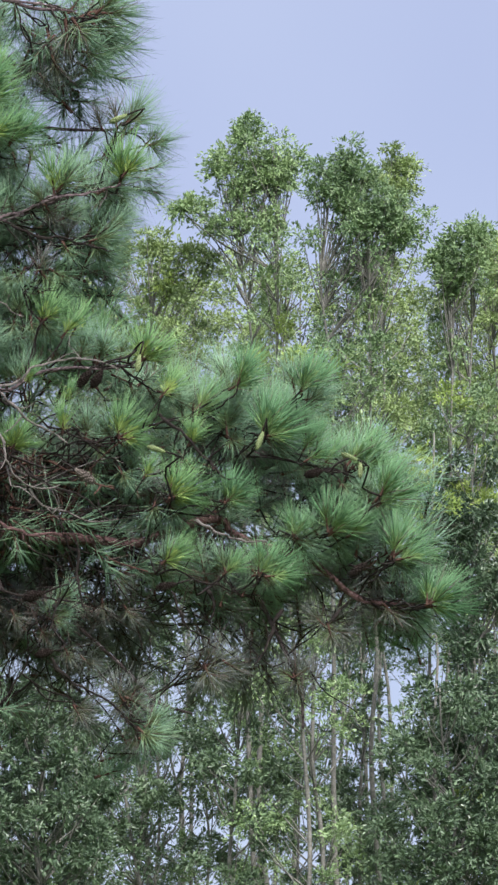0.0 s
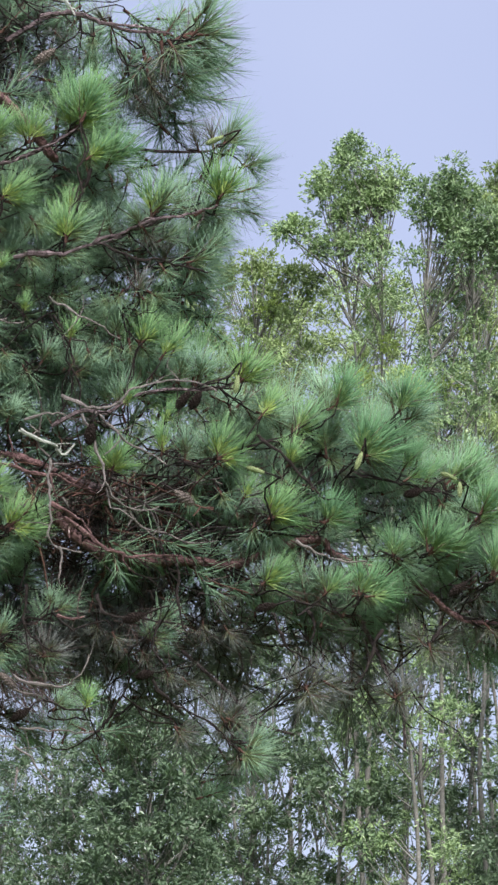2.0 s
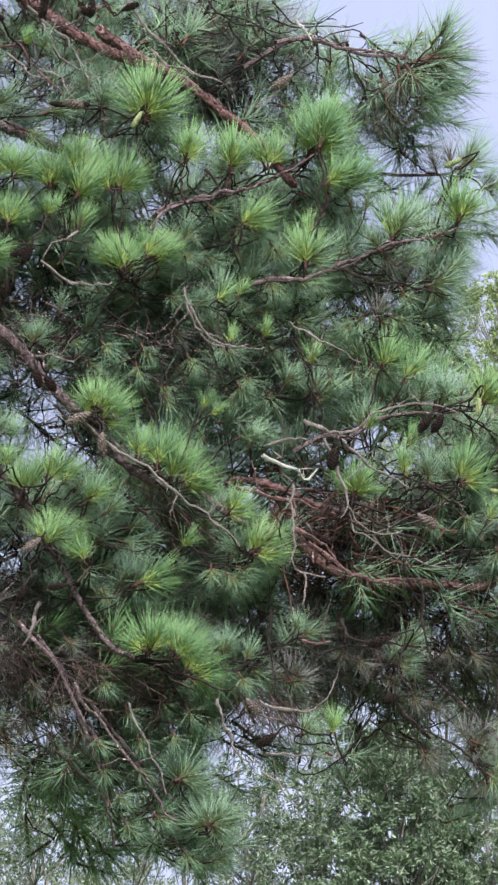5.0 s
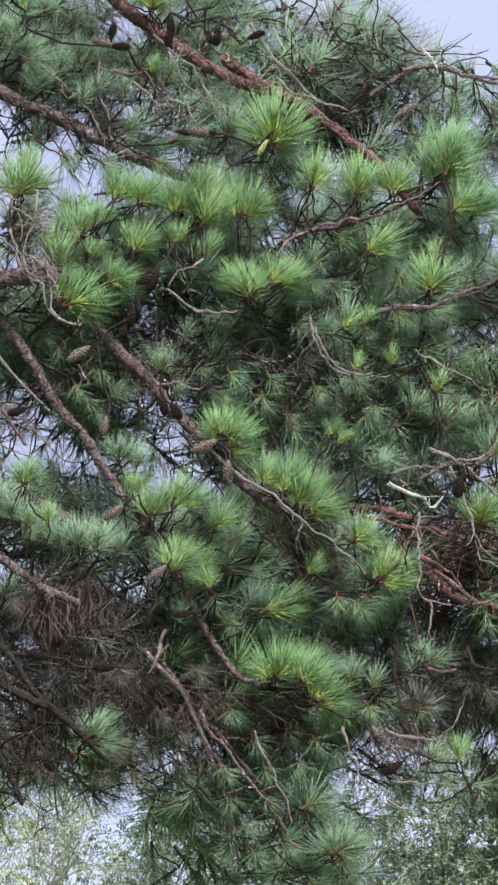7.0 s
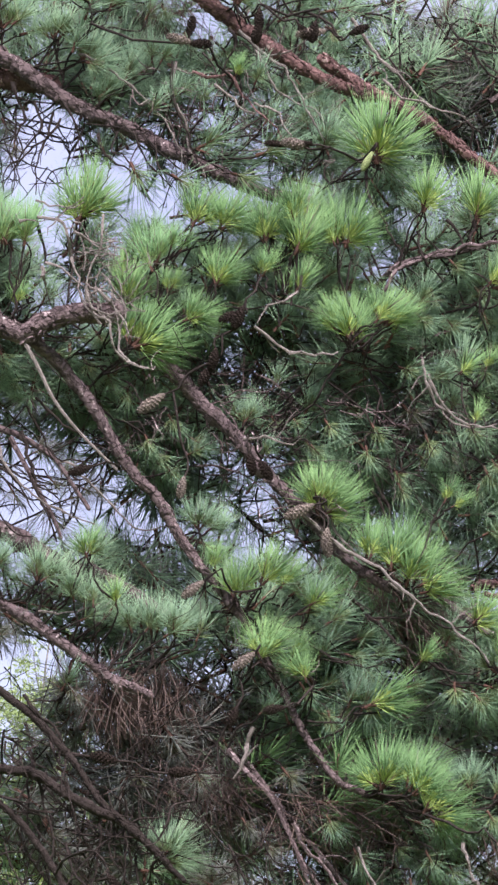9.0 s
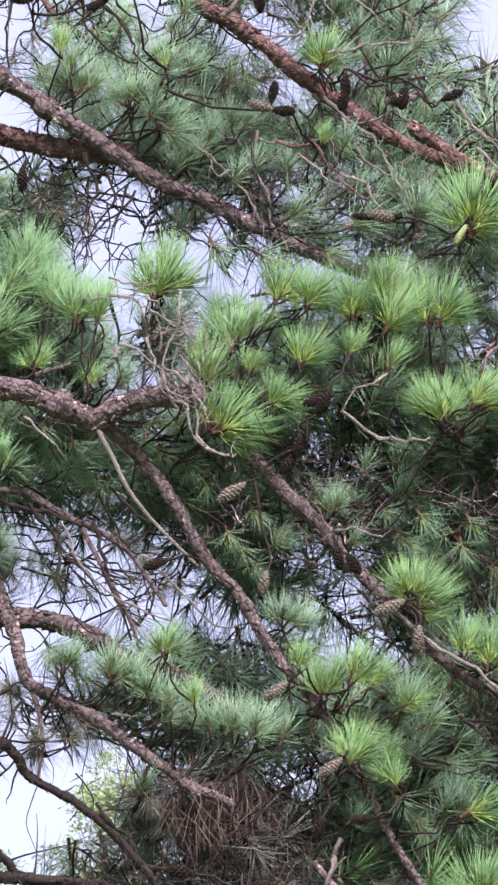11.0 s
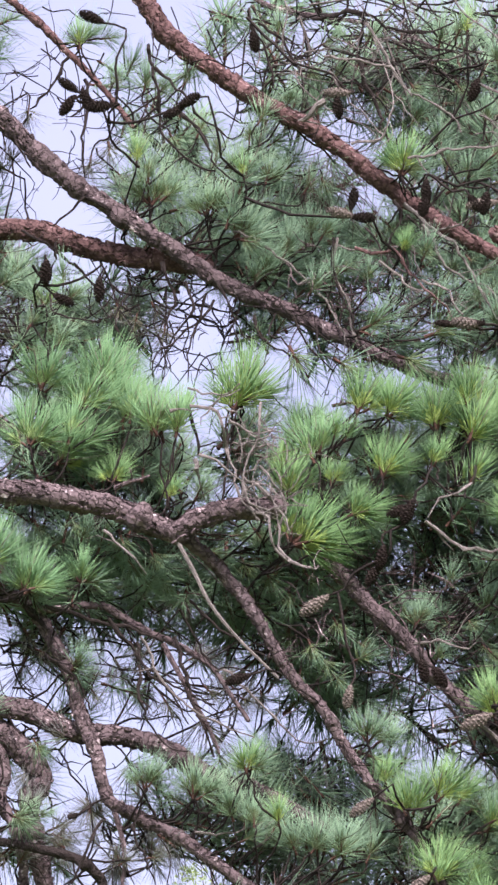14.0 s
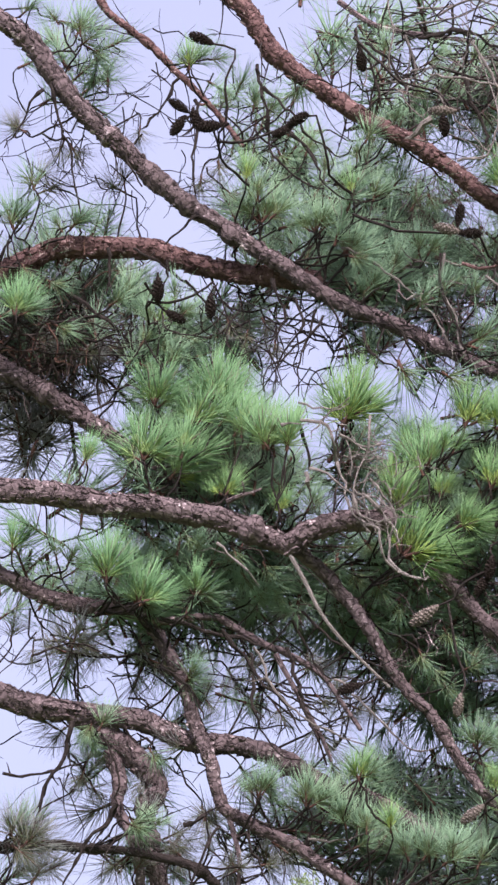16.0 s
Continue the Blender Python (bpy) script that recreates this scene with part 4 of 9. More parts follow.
limb_e = limb(0.046, 0.0276, (-3.27, 14.85, 6.60), (-2.12, 13.83, 5.61), (-1.72, 13.75, 5.51), (-1.59, 13.75, 5.50), (-1.42, 13.75, 5.48), (-1.30, 13.75, 5.45), (-1.17, 13.75, 5.44), (-1.05, 13.75, 5.42), (-0.94, 13.75, 5.39), (-0.86, 13.75, 5.35), (-0.77, 13.75, 5.31), (-0.71, 13.75, 5.34), (-0.62, 13.75, 5.37), (-0.53, 13.75, 5.37), (-0.48, 13.75, 5.38))
limb_f = limb(0.0196, 0.0092, (-0.77, 13.76, 5.32), (-0.65, 13.88, 5.21), (-0.57, 13.88, 5.10), (-0.50, 13.88, 4.98), (-0.45, 13.88, 4.89), (-0.38, 13.88, 4.81), (-0.31, 13.88, 4.69), (-0.21, 13.88, 4.57), (-0.11, 13.88, 4.43), (-0.04, 13.88, 4.31), (0.03, 13.88, 4.19), (0.11, 13.88, 4.06), (0.18, 13.88, 3.98), (0.26, 13.88, 3.95))
limb_g = limb(0.023, 0.0103, (-0.43, 14.00, 5.41), (-0.32, 13.90, 5.23), (-0.24, 13.90, 5.14), (-0.13, 13.90, 5.03), (-0.04, 13.90, 4.92), (0.08, 13.90, 4.81), (0.16, 13.90, 4.71), (0.28, 13.90, 4.61), (0.45, 13.90, 4.54), (0.44, 13.95, 4.60), (0.65, 13.90, 4.43), (0.89, 14.00, 4.36))
limb_i = limb(0.0322, 0.0149, (-3.27, 14.85, 6.20), (-2.11, 14.02, 5.45), (-1.71, 13.95, 5.31), (-1.61, 13.95, 5.29), (-1.51, 13.95, 5.24), (-1.41, 13.95, 5.21), (-1.31, 13.95, 5.19), (-1.21, 13.95, 5.17), (-1.16, 13.95, 5.11), (-1.11, 13.95, 5.02), (-1.08, 13.95, 4.94), (-1.04, 13.95, 4.82), (-1.00, 13.95, 4.73), (-0.96, 13.95, 4.61), (-0.89, 13.95, 4.56), (-0.79, 13.95, 4.51), (-0.68, 13.95, 4.44), (-0.61, 13.95, 4.39), (-0.50, 13.95, 4.31), (-0.51, 13.95, 4.31), (-0.38, 13.95, 4.25))
limb_i2 = limb(0.013, 0.006, (-1.19, 13.92, 5.14), (-1.13, 13.92, 5.13), (-0.98, 13.92, 5.13), (-0.89, 13.92, 5.08), (-0.79, 13.92, 5.03), (-0.68, 13.92, 4.96), (-0.57, 13.92, 4.81))
limb_i3 = limb(0.009, 0.004, (-0.81, 13.92, 5.03), (-0.74, 13.92, 4.90), (-0.69, 13.92, 4.81), (-0.65, 13.92, 4.72))
limb_i4 = limb(0.01, 0.005, (-0.96, 13.95, 4.63), (-0.93, 13.95, 4.53), (-0.91, 13.95, 4.44), (-0.92, 13.95, 4.32))
limb_j = limb(0.0471, 0.0207, (-3.27, 14.85, 5.70), (-2.14, 14.07, 5.16), (-1.74, 14.00, 5.00), (-1.60, 14.00, 4.95), (-1.51, 14.00, 4.91), (-1.39, 14.00, 4.89), (-1.28, 14.00, 4.87), (-1.17, 14.00, 4.85), (-1.05, 14.00, 4.80), (-0.92, 14.00, 4.78), (-0.79, 14.00, 4.74), (-0.67, 14.00, 4.67), (-0.54, 14.00, 4.62), (-0.57, 14.00, 4.64), (-0.42, 14.00, 4.55), (-0.26, 14.00, 4.45))
limb_k = limb(0.0345, 0.0218, (-1.38, 14.02, 4.89), (-1.31, 14.02, 4.83), (-1.24, 14.02, 4.77), (-1.17, 14.02, 4.70), (-1.15, 14.02, 4.65), (-1.18, 14.02, 4.60), (-1.17, 14.02, 4.52), (-1.14, 14.02, 4.39), (-1.08, 14.02, 4.24))
limb_k2 = limb(0.0207, 0.0103, (-1.29, 14.00, 4.77), (-1.26, 14.00, 4.69), (-1.26, 14.00, 4.61), (-1.21, 14.00, 4.50), (-1.19, 14.00, 4.39), (-1.20, 14.00, 4.25))
# the three low limbs wear near-black twig bark, which paints their shade
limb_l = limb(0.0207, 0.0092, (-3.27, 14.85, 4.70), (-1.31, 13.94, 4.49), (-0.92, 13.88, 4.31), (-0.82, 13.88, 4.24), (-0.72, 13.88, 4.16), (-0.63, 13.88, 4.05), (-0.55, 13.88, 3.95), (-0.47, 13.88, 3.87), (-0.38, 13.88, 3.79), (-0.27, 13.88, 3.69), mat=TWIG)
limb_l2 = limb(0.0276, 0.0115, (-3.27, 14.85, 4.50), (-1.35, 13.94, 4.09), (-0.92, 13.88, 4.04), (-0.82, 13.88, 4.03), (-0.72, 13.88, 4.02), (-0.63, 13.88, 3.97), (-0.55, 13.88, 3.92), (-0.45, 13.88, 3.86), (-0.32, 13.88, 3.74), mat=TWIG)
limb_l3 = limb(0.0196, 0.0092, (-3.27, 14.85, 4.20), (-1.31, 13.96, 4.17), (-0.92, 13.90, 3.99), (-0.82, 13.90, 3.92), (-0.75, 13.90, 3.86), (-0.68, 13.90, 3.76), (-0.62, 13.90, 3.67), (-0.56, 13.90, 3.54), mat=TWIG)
limb_h = limb(0.007, 0.004, (-0.78, 13.75, 5.31), (-0.72, 13.75, 5.20), (-0.67, 13.75, 5.10), (-0.59, 13.75, 5.00), (-0.48, 13.75, 4.89), mat=DEAD)
limb_m = limb(0.0196, 0.008, (0.81, 13.95, 4.40), (0.87, 13.95, 4.35), (0.93, 13.95, 4.30), (1.00, 13.95, 4.26), (1.09, 13.95, 4.24), (1.21, 13.95, 4.23), (1.31, 13.95, 4.23), (1.46, 13.95, 4.22), (1.56, 13.95, 4.26), (1.76, 13.95, 4.31), (1.84, 13.95, 4.25), (2.10, 13.95, 4.16), (2.27, 13.95, 4.03), (2.47, 13.95, 4.02), mat=BARK_RED)
limb_m2 = limb(0.014, 0.008, (0.58, 14.00, 4.59), (0.63, 14.00, 4.61), (0.74, 14.00, 4.59), (0.86, 14.00, 4.54), (0.97, 14.00, 4.48), (1.13, 14.00, 4.41), mat=BARK_RED)
limb_m3 = limb(0.013, 0.005, (0.83, 14.00, 4.53), (1.02, 14.00, 4.49), (1.24, 14.00, 4.46), (1.44, 14.00, 4.49), (1.65, 14.00, 4.50), (1.85, 14.00, 4.57), (2.03, 14.00, 4.57), (2.20, 14.00, 4.53), (2.38, 14.00, 4.50))
limb_m4 = limb(0.008, 0.004, (0.81, 13.85, 4.68), (0.92, 13.85, 4.74), (1.00, 13.85, 4.73), (1.09, 13.85, 4.79), (1.21, 13.85, 4.82), (1.34, 13.85, 4.82), (1.44, 13.85, 4.84))
limb_m5 = limb(0.01, 0.005, (1.06, 14.15, 4.30), (1.16, 14.15, 4.11), (1.29, 14.15, 3.95), (1.45, 14.15, 3.81), (1.57, 14.15, 3.69), (1.69, 14.15, 3.65))
limb_m6 = limb(0.009, 0.005, (1.88, 14.10, 4.14), (1.92, 14.10, 4.06), (1.97, 14.10, 3.96), (2.02, 14.10, 3.86), (2.07, 14.10, 3.78), (2.08, 14.10, 3.60))
limb_m7 = limb(0.009, 0.005, (0.93, 14.25, 4.40), (0.91, 14.25, 4.19), (0.99, 14.25, 4.03), (1.15, 14.25, 3.87), (1.31, 14.25, 3.73))
limb_n = limb(0.012, 0.007, (0.26, 14.10, 5.52), (0.34, 13.90, 5.55), (0.40, 13.90, 5.58), (0.58, 13.90, 5.62), (0.74, 13.90, 5.68), (0.89, 13.90, 5.77))
limb_o = limb(0.013, 0.006, (0.38, 14.15, 5.35), (0.58, 14.00, 5.32), (0.74, 14.00, 5.34), (0.86, 14.00, 5.35), (1.02, 14.00, 5.40), (1.19, 14.00, 5.47), (1.39, 14.00, 5.54))
limb_p = limb(0.011, 0.005, (0.65, 14.10, 6.16), (0.81, 14.10, 6.26), (0.89, 14.10, 6.27), (1.00, 14.10, 6.24), (1.10, 14.10, 6.21), (1.24, 14.10, 6.21))
limb_q = limb(0.008, 0.004, (0.91, 14.10, 5.72), (1.07, 14.10, 5.76), (1.24, 14.10, 5.76), (1.40, 14.10, 5.77), (1.45, 14.10, 5.81))
limb_s = limb(0.009, 0.004, (0.54, 14.10, 5.23), (0.72, 14.10, 5.23), (0.85, 14.10, 5.17), (0.99, 14.10, 5.09), (1.15, 14.10, 5.05))
limb_s2 = limb(0.007, 0.004, (0.75, 14.10, 5.27), (0.85, 14.10, 5.13), (0.87, 14.10, 5.02), (0.95, 14.10, 4.90))
limb_u = limb(0.012, 0.006, (0.14, 14.20, 4.75), (0.28, 14.20, 4.61), (0.46, 14.20, 4.43), (0.67, 14.20, 4.22), (0.82, 14.20, 4.04), (0.90, 14.20, 3.88))
limb_w = limb(0.009, 0.005, (-0.15, 13.95, 4.09), (-0.09, 13.95, 4.02), (-0.02, 13.95, 3.95), (0.03, 13.95, 3.85), (0.08, 13.95, 3.75), (0.16, 13.95, 3.64))
limb_x = limb(0.009, 0.005, (-0.09, 14.00, 4.06), (0.07, 14.00, 3.86), (0.24, 14.00, 3.65), (0.42, 14.00, 3.45), (0.56, 14.00, 3.31))
limb_x2 = limb(0.008, 0.004, (0.01, 14.00, 3.92), (0.09, 14.00, 3.71), (0.16, 14.00, 3.51), (0.19, 14.00, 3.31))
limb_y = limb(0.01, 0.005, (0.25, 14.35, 6.28), (0.40, 14.35, 6.22), (0.54, 14.35, 6.15), (0.68, 14.35, 6.08))
limb_z = limb(0.009, 0.005, (-0.65, 14.20, 7.14), (-0.56, 14.20, 7.07), (-0.48, 14.20, 7.04), (-0.36, 14.20, 7.02), (-0.17, 14.20, 6.98), (-0.03, 14.20, 6.91))

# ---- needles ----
# "dark" tufts paint shade into the inner, rear and under parts of the crown
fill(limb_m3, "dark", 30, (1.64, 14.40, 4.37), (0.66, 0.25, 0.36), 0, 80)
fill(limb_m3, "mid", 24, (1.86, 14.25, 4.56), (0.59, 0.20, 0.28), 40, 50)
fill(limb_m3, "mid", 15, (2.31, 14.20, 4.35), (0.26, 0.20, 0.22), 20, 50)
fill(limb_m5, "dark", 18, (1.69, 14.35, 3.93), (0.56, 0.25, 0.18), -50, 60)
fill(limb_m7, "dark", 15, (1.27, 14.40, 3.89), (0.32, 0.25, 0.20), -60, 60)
fill(limb_q, "mid", 36, (0.87, 14.35, 5.72), (0.48, 0.25, 0.46), 40, 60)
fill(limb_p, "mid", 18, (1.17, 14.30, 6.18), (0.22, 0.20, 0.22), 0, 70)
fill(limb_s, "mid", 27, (0.91, 14.35, 5.23), (0.46, 0.25, 0.22), -10, 70)
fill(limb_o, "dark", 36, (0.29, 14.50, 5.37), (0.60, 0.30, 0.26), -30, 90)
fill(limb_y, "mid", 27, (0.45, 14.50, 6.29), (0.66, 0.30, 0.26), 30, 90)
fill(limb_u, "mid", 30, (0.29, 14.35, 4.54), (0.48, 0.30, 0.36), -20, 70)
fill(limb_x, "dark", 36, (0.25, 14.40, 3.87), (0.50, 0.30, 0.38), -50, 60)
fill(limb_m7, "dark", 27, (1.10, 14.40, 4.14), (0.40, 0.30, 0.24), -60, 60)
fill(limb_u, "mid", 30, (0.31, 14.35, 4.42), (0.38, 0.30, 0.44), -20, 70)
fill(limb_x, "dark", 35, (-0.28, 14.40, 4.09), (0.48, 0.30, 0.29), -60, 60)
fill(limb_n, "mid", 30, (0.04, 14.40, 5.47), (0.58, 0.30, 0.22), 0, 90)
fill(limb_o, "dark", 25, (0.40, 14.50, 5.21), (0.31, 0.30, 0.31), -20, 90)
fill(limb_g, "mid", 17, (-0.44, 14.45, 5.41), (0.41, 0.30, 0.21), -60, 60)
fill(limb_y, "mid", 20, (0.19, 14.50, 6.35), (0.52, 0.30, 0.22), 30, 90)
fill(limb_c, "mid", 15, (-0.54, 14.40, 6.41), (0.31, 0.30, 0.15), 30, 90)
fill(limb_c, "mid", 13, (-0.62, 14.40, 6.43), (0.37, 0.30, 0.23), 30, 70)
fill(limb_z, "mid", 15, (-0.49, 14.40, 6.89), (0.31, 0.30, 0.28), 0, 90)
fill(limb_d, "mid", 7, (-0.82, 14.40, 5.33), (0.53, 0.25, 0.13), -60, 60)
fill(limb_d, "mid", 9, (-1.28, 14.40, 5.50), (0.37, 0.25, 0.13), -60, 70)
fill(limb_j, "mid", 9, (-0.52, 14.30, 4.55), (0.32, 0.25, 0.10), 60, 50)
fill(limb_g, "mid", 9, (-0.32, 14.40, 5.11), (0.18, 0.25, 0.32), -30, 70)
fill(limb_c, "dark", 9, (-1.50, 14.40, 6.16), (0.21, 0.25, 0.11), 150, 60)
fill(limb_b, "mid", 2, (-0.39, 14.45, 6.07), (0.20, 0.25, 0.15), 0, 90)
fill(limb_y, "mid", 30, (0.49, 14.30, 6.30), (0.26, 0.20, 0.22), 20, 80)
fill(limb_y, "dark", 26, (0.47, 14.45, 6.16), (0.26, 0.20, 0.16), 20, 80)
fill(limb_y, "mid", 24, (0.07, 14.35, 6.57), (0.21, 0.20, 0.26), 20, 80)
fill(limb_y, "mid", 20, (-0.13, 14.35, 6.26), (0.21, 0.20, 0.13), 20, 80)
fill(limb_y, "dark", 30, (0.45, 14.45, 6.25), (0.56, 0.20, 0.24), 30, 80)
fill(limb_q, "mid", 22, (0.65, 14.30, 5.58), (0.36, 0.20, 0.14), 20, 80)
fill(limb_m7, "dark", 26, (0.91, 14.35, 4.07), (0.26, 0.20, 0.22), -50, 60)
fill(limb_x, "dark", 24, (-0.29, 14.30, 4.14), (0.24, 0.20, 0.29), -60, 70)
fill(limb_s2, "dark", 26, (0.66, 14.45, 5.48), (0.24, 0.20, 0.46), 0, 80)
fill(limb_u, "dark", 26, (0.67, 14.40, 4.21), (0.22, 0.20, 0.46), -40, 70)
fill(limb_d, "dark", 22, (-1.56, 14.40, 6.00), (0.15, 0.15, 0.23), 120, 80)
fill(limb_d, "mid", 10, (-1.11, 14.35, 5.39), (0.19, 0.15, 0.10), -60, 60)
fill(limb_k, "mid", 2, (-1.10, 14.40, 4.74), (0.24, 0.15, 0.18), 0, 80)
fill(limb_j, "mid", 12, (-0.61, 14.25, 4.57), (0.35, 0.15, 0.10), 60, 50)
fill(limb_a2, "mid", 12, (-0.72, 14.35, 6.54), (0.32, 0.15, 0.15), 30, 70)
fill(limb_c, "dark", 2, (-0.88, 14.40, 6.20), (0.21, 0.15, 0.10), -60, 60)
fill(limb_u, "mid", 20, (-0.13, 14.40, 5.04), (0.32, 0.15, 0.19), -30, 70)
fill(limb_c, "mid", 7, (-1.00, 14.30, 6.00), (0.21, 0.15, 0.10), 80, 50)
fill(limb_x, "dark", 30, (-0.21, 14.30, 3.98), (0.58, 0.20, 0.42), -60, 60)
fill(limb_m2, "mid", 16, (0.78, 14.20, 4.67), (0.12, 0.12, 0.12), 0, 80)
fill(limb_m7, "dark", 16, (0.84, 14.30, 4.42), (0.16, 0.12, 0.18), -30, 80)
fill(limb_u, "bright", 16, (0.35, 14.15, 4.52), (0.25, 0.12, 0.20), 20, 60)
fill(limb_u, "bright", 14, (0.03, 14.20, 4.55), (0.21, 0.12, 0.19), 40, 60)
fill(limb_m7, "dark", 30, (1.04, 14.40, 4.47), (0.36, 0.12, 0.22), -20, 90)
fill(limb_d, "dark", 22, (-1.10, 14.22, 5.64), (0.30, 0.10, 0.06), -30, 90)
fill(limb_c, "mid", 14, (-1.42, 14.30, 6.18), (0.19, 0.10, 0.08), 120, 70)
fill(limb_a, "mid", 14, (-0.38, 14.30, 6.36), (0.18, 0.10, 0.14), 20, 80)
fill(limb_u, "mid", 16, (0.10, 14.25, 4.68), (0.17, 0.10, 0.22), 20, 70)
fill(limb_d, "mid", 15, (-1.11, 14.35, 5.44), (0.52, 0.12, 0.10), -80, 60)
fill(limb_g, "mid", 10, (-0.59, 14.35, 5.35), (0.24, 0.12, 0.10), -70, 60)
fill(limb_c, "mid", 6, (-0.96, 14.35, 6.11), (0.29, 0.12, 0.10), -40, 80)
fill(limb_i, "mid", 2, (-1.24, 14.40, 5.18), (0.36, 0.12, 0.10), -40, 80)
fill(limb_b, "dark", 1, (-1.58, 14.20, 7.09), (0.14, 0.10, 0.10), -80, 50)
fill(limb_y, "dark", 18, (0.50, 14.35, 6.41), (0.44, 0.12, 0.22), 0, 80)
fill(limb_j, "dark", 10, (-0.41, 14.30, 4.77), (0.14, 0.12, 0.28), -20, 80)
shoots(limb_o, "bright", (1.39, 13.82, 5.50, 70, 1.01), (1.39, 13.83, 5.51, 95, 0.89), (1.40, 13.78, 5.51, 45, 0.78), (1.16, 13.89, 5.47, 95, 0.95), (0.31, 13.82, 5.37, 30, 0.66), (0.32, 13.86, 5.38, 5, 0.61), (0.33, 13.87, 5.39, 70, 0.55), (0.85, 13.78, 5.34, 90, 0.88), (0.85, 13.82, 5.35, 110, 0.78), (0.86, 13.85, 5.36, 65, 0.83), (0.86, 13.79, 5.45, 90, 0.55), (0.62, 13.86, 5.24, 70, 0.44))
shoots(limb_s, "bright", (1.12, 13.85, 4.99, 70, 0.77), (1.13, 13.79, 4.98, 40, 0.66), (0.54, 13.80, 5.21, 40, 0.55), (0.58, 13.77, 5.05, 80, 0.44), (0.71, 13.89, 5.10, 80, 0.44))
shoots(limb_m4, "bright", (1.19, 13.78, 4.92, 50, 0.77), (1.24, 13.89, 4.97, 70, 0.67), (1.47, 13.85, 4.86, 70, 0.83), (1.48, 13.85, 4.86, 40, 0.89), (1.48, 13.90, 4.88, 95, 0.72), (1.49, 13.87, 4.86, 10, 0.61), (1.06, 13.78, 4.74, 70, 0.55), (1.54, 13.80, 4.72, 40, 0.78), (1.56, 13.86, 4.75, 70, 0.67), (1.20, 13.84, 4.70, 60, 0.55))
shoots(limb_m3, "bright", (1.19, 13.79, 4.58, 85, 0.71), (1.02, 13.77, 4.52, 60, 0.76), (1.02, 13.86, 4.53, 100, 0.66), (1.02, 13.81, 4.52, 20, 0.66), (1.01, 13.84, 4.53, 140, 0.60), (1.39, 13.85, 4.59, 60, 0.83), (1.40, 13.85, 4.58, 30, 0.83), (1.39, 13.83, 4.58, 95, 0.77), (1.40, 13.84, 4.57, 0, 0.72), (1.48, 13.81, 4.43, 60, 0.55), (1.64, 13.84, 4.56, 60, 0.66), (1.65, 13.84, 4.57, 100, 0.55))
shoots(limb_m, "bright", (1.58, 13.86, 4.37, 50, 0.88), (1.58, 13.81, 4.36, 20, 0.94), (1.57, 13.81, 4.37, 85, 0.77), (1.59, 13.89, 4.37, -10, 0.83), (1.55, 13.80, 4.13, 50, 0.77), (1.55, 13.81, 4.13, 20, 0.82))
shoots(limb_a, "bright", (0.29, 13.79, 5.88, 85, 1.11), (0.30, 13.84, 5.91, 60, 1.12), (0.29, 13.83, 5.91, 110, 1.06), (0.30, 13.88, 5.90, 35, 1.01), (0.28, 13.79, 5.88, 140, 0.83), (0.74, 13.88, 5.73, 60, 0.78), (0.71, 13.83, 5.71, 110, 0.72), (0.93, 13.76, 5.63, 40, 0.78), (0.94, 13.86, 5.65, 80, 0.67), (-0.14, 13.85, 6.40, 90, 0.72), (-0.14, 13.77, 6.37, 65, 0.72), (-0.15, 13.85, 6.40, 115, 0.63), (-0.13, 13.78, 6.13, 100, 0.44), (-0.14, 13.77, 6.13, 60, 0.44))
shoots(limb_n, "bright", (0.20, 13.83, 5.62, 70, 0.88), (0.19, 13.85, 5.63, 100, 0.83), (0.20, 13.84, 5.63, 35, 0.78), (0.20, 13.83, 5.62, 10, 0.66), (0.43, 13.78, 5.72, 75, 0.83), (0.44, 13.87, 5.74, 50, 0.78), (0.43, 13.89, 5.75, 105, 0.67), (0.59, 13.81, 5.70, 85, 0.89), (0.59, 13.83, 5.70, 60, 0.83), (0.59, 13.88, 5.72, 110, 0.78), (0.72, 13.79, 5.70, 85, 0.77), (0.88, 13.87, 5.77, 70, 1.12), (0.88, 13.85, 5.77, 50, 1.06), (0.87, 13.86, 5.77, 95, 1.01), (0.90, 13.84, 5.77, 30, 0.95), (0.92, 13.79, 5.83, 60, 0.84), (0.91, 13.79, 5.82, 85, 0.78), (0.95, 13.88, 5.66, 10, 0.73), (0.63, 13.81, 5.49, 60, 0.66))
shoots(limb_n, "bright", (0.64, 13.82, 5.50, 30, 0.77), (0.65, 13.82, 5.48, 10, 0.66), (0.21, 13.77, 5.33, 110, 0.71), (0.21, 13.89, 5.36, 80, 0.72), (0.19, 13.81, 5.33, 140, 0.61), (0.22, 13.86, 5.35, 50, 0.66), (0.29, 13.76, 5.36, 60, 0.66), (0.29, 13.85, 5.38, 90, 0.66), (0.05, 13.79, 5.46, 60, 0.66), (0.16, 13.77, 5.60, 115, 0.61), (0.01, 13.84, 5.47, 60, 0.44), (0.17, 13.80, 5.35, 120, 0.61), (0.17, 13.88, 5.37, 100, 0.61), (0.16, 13.78, 5.34, 145, 0.52))
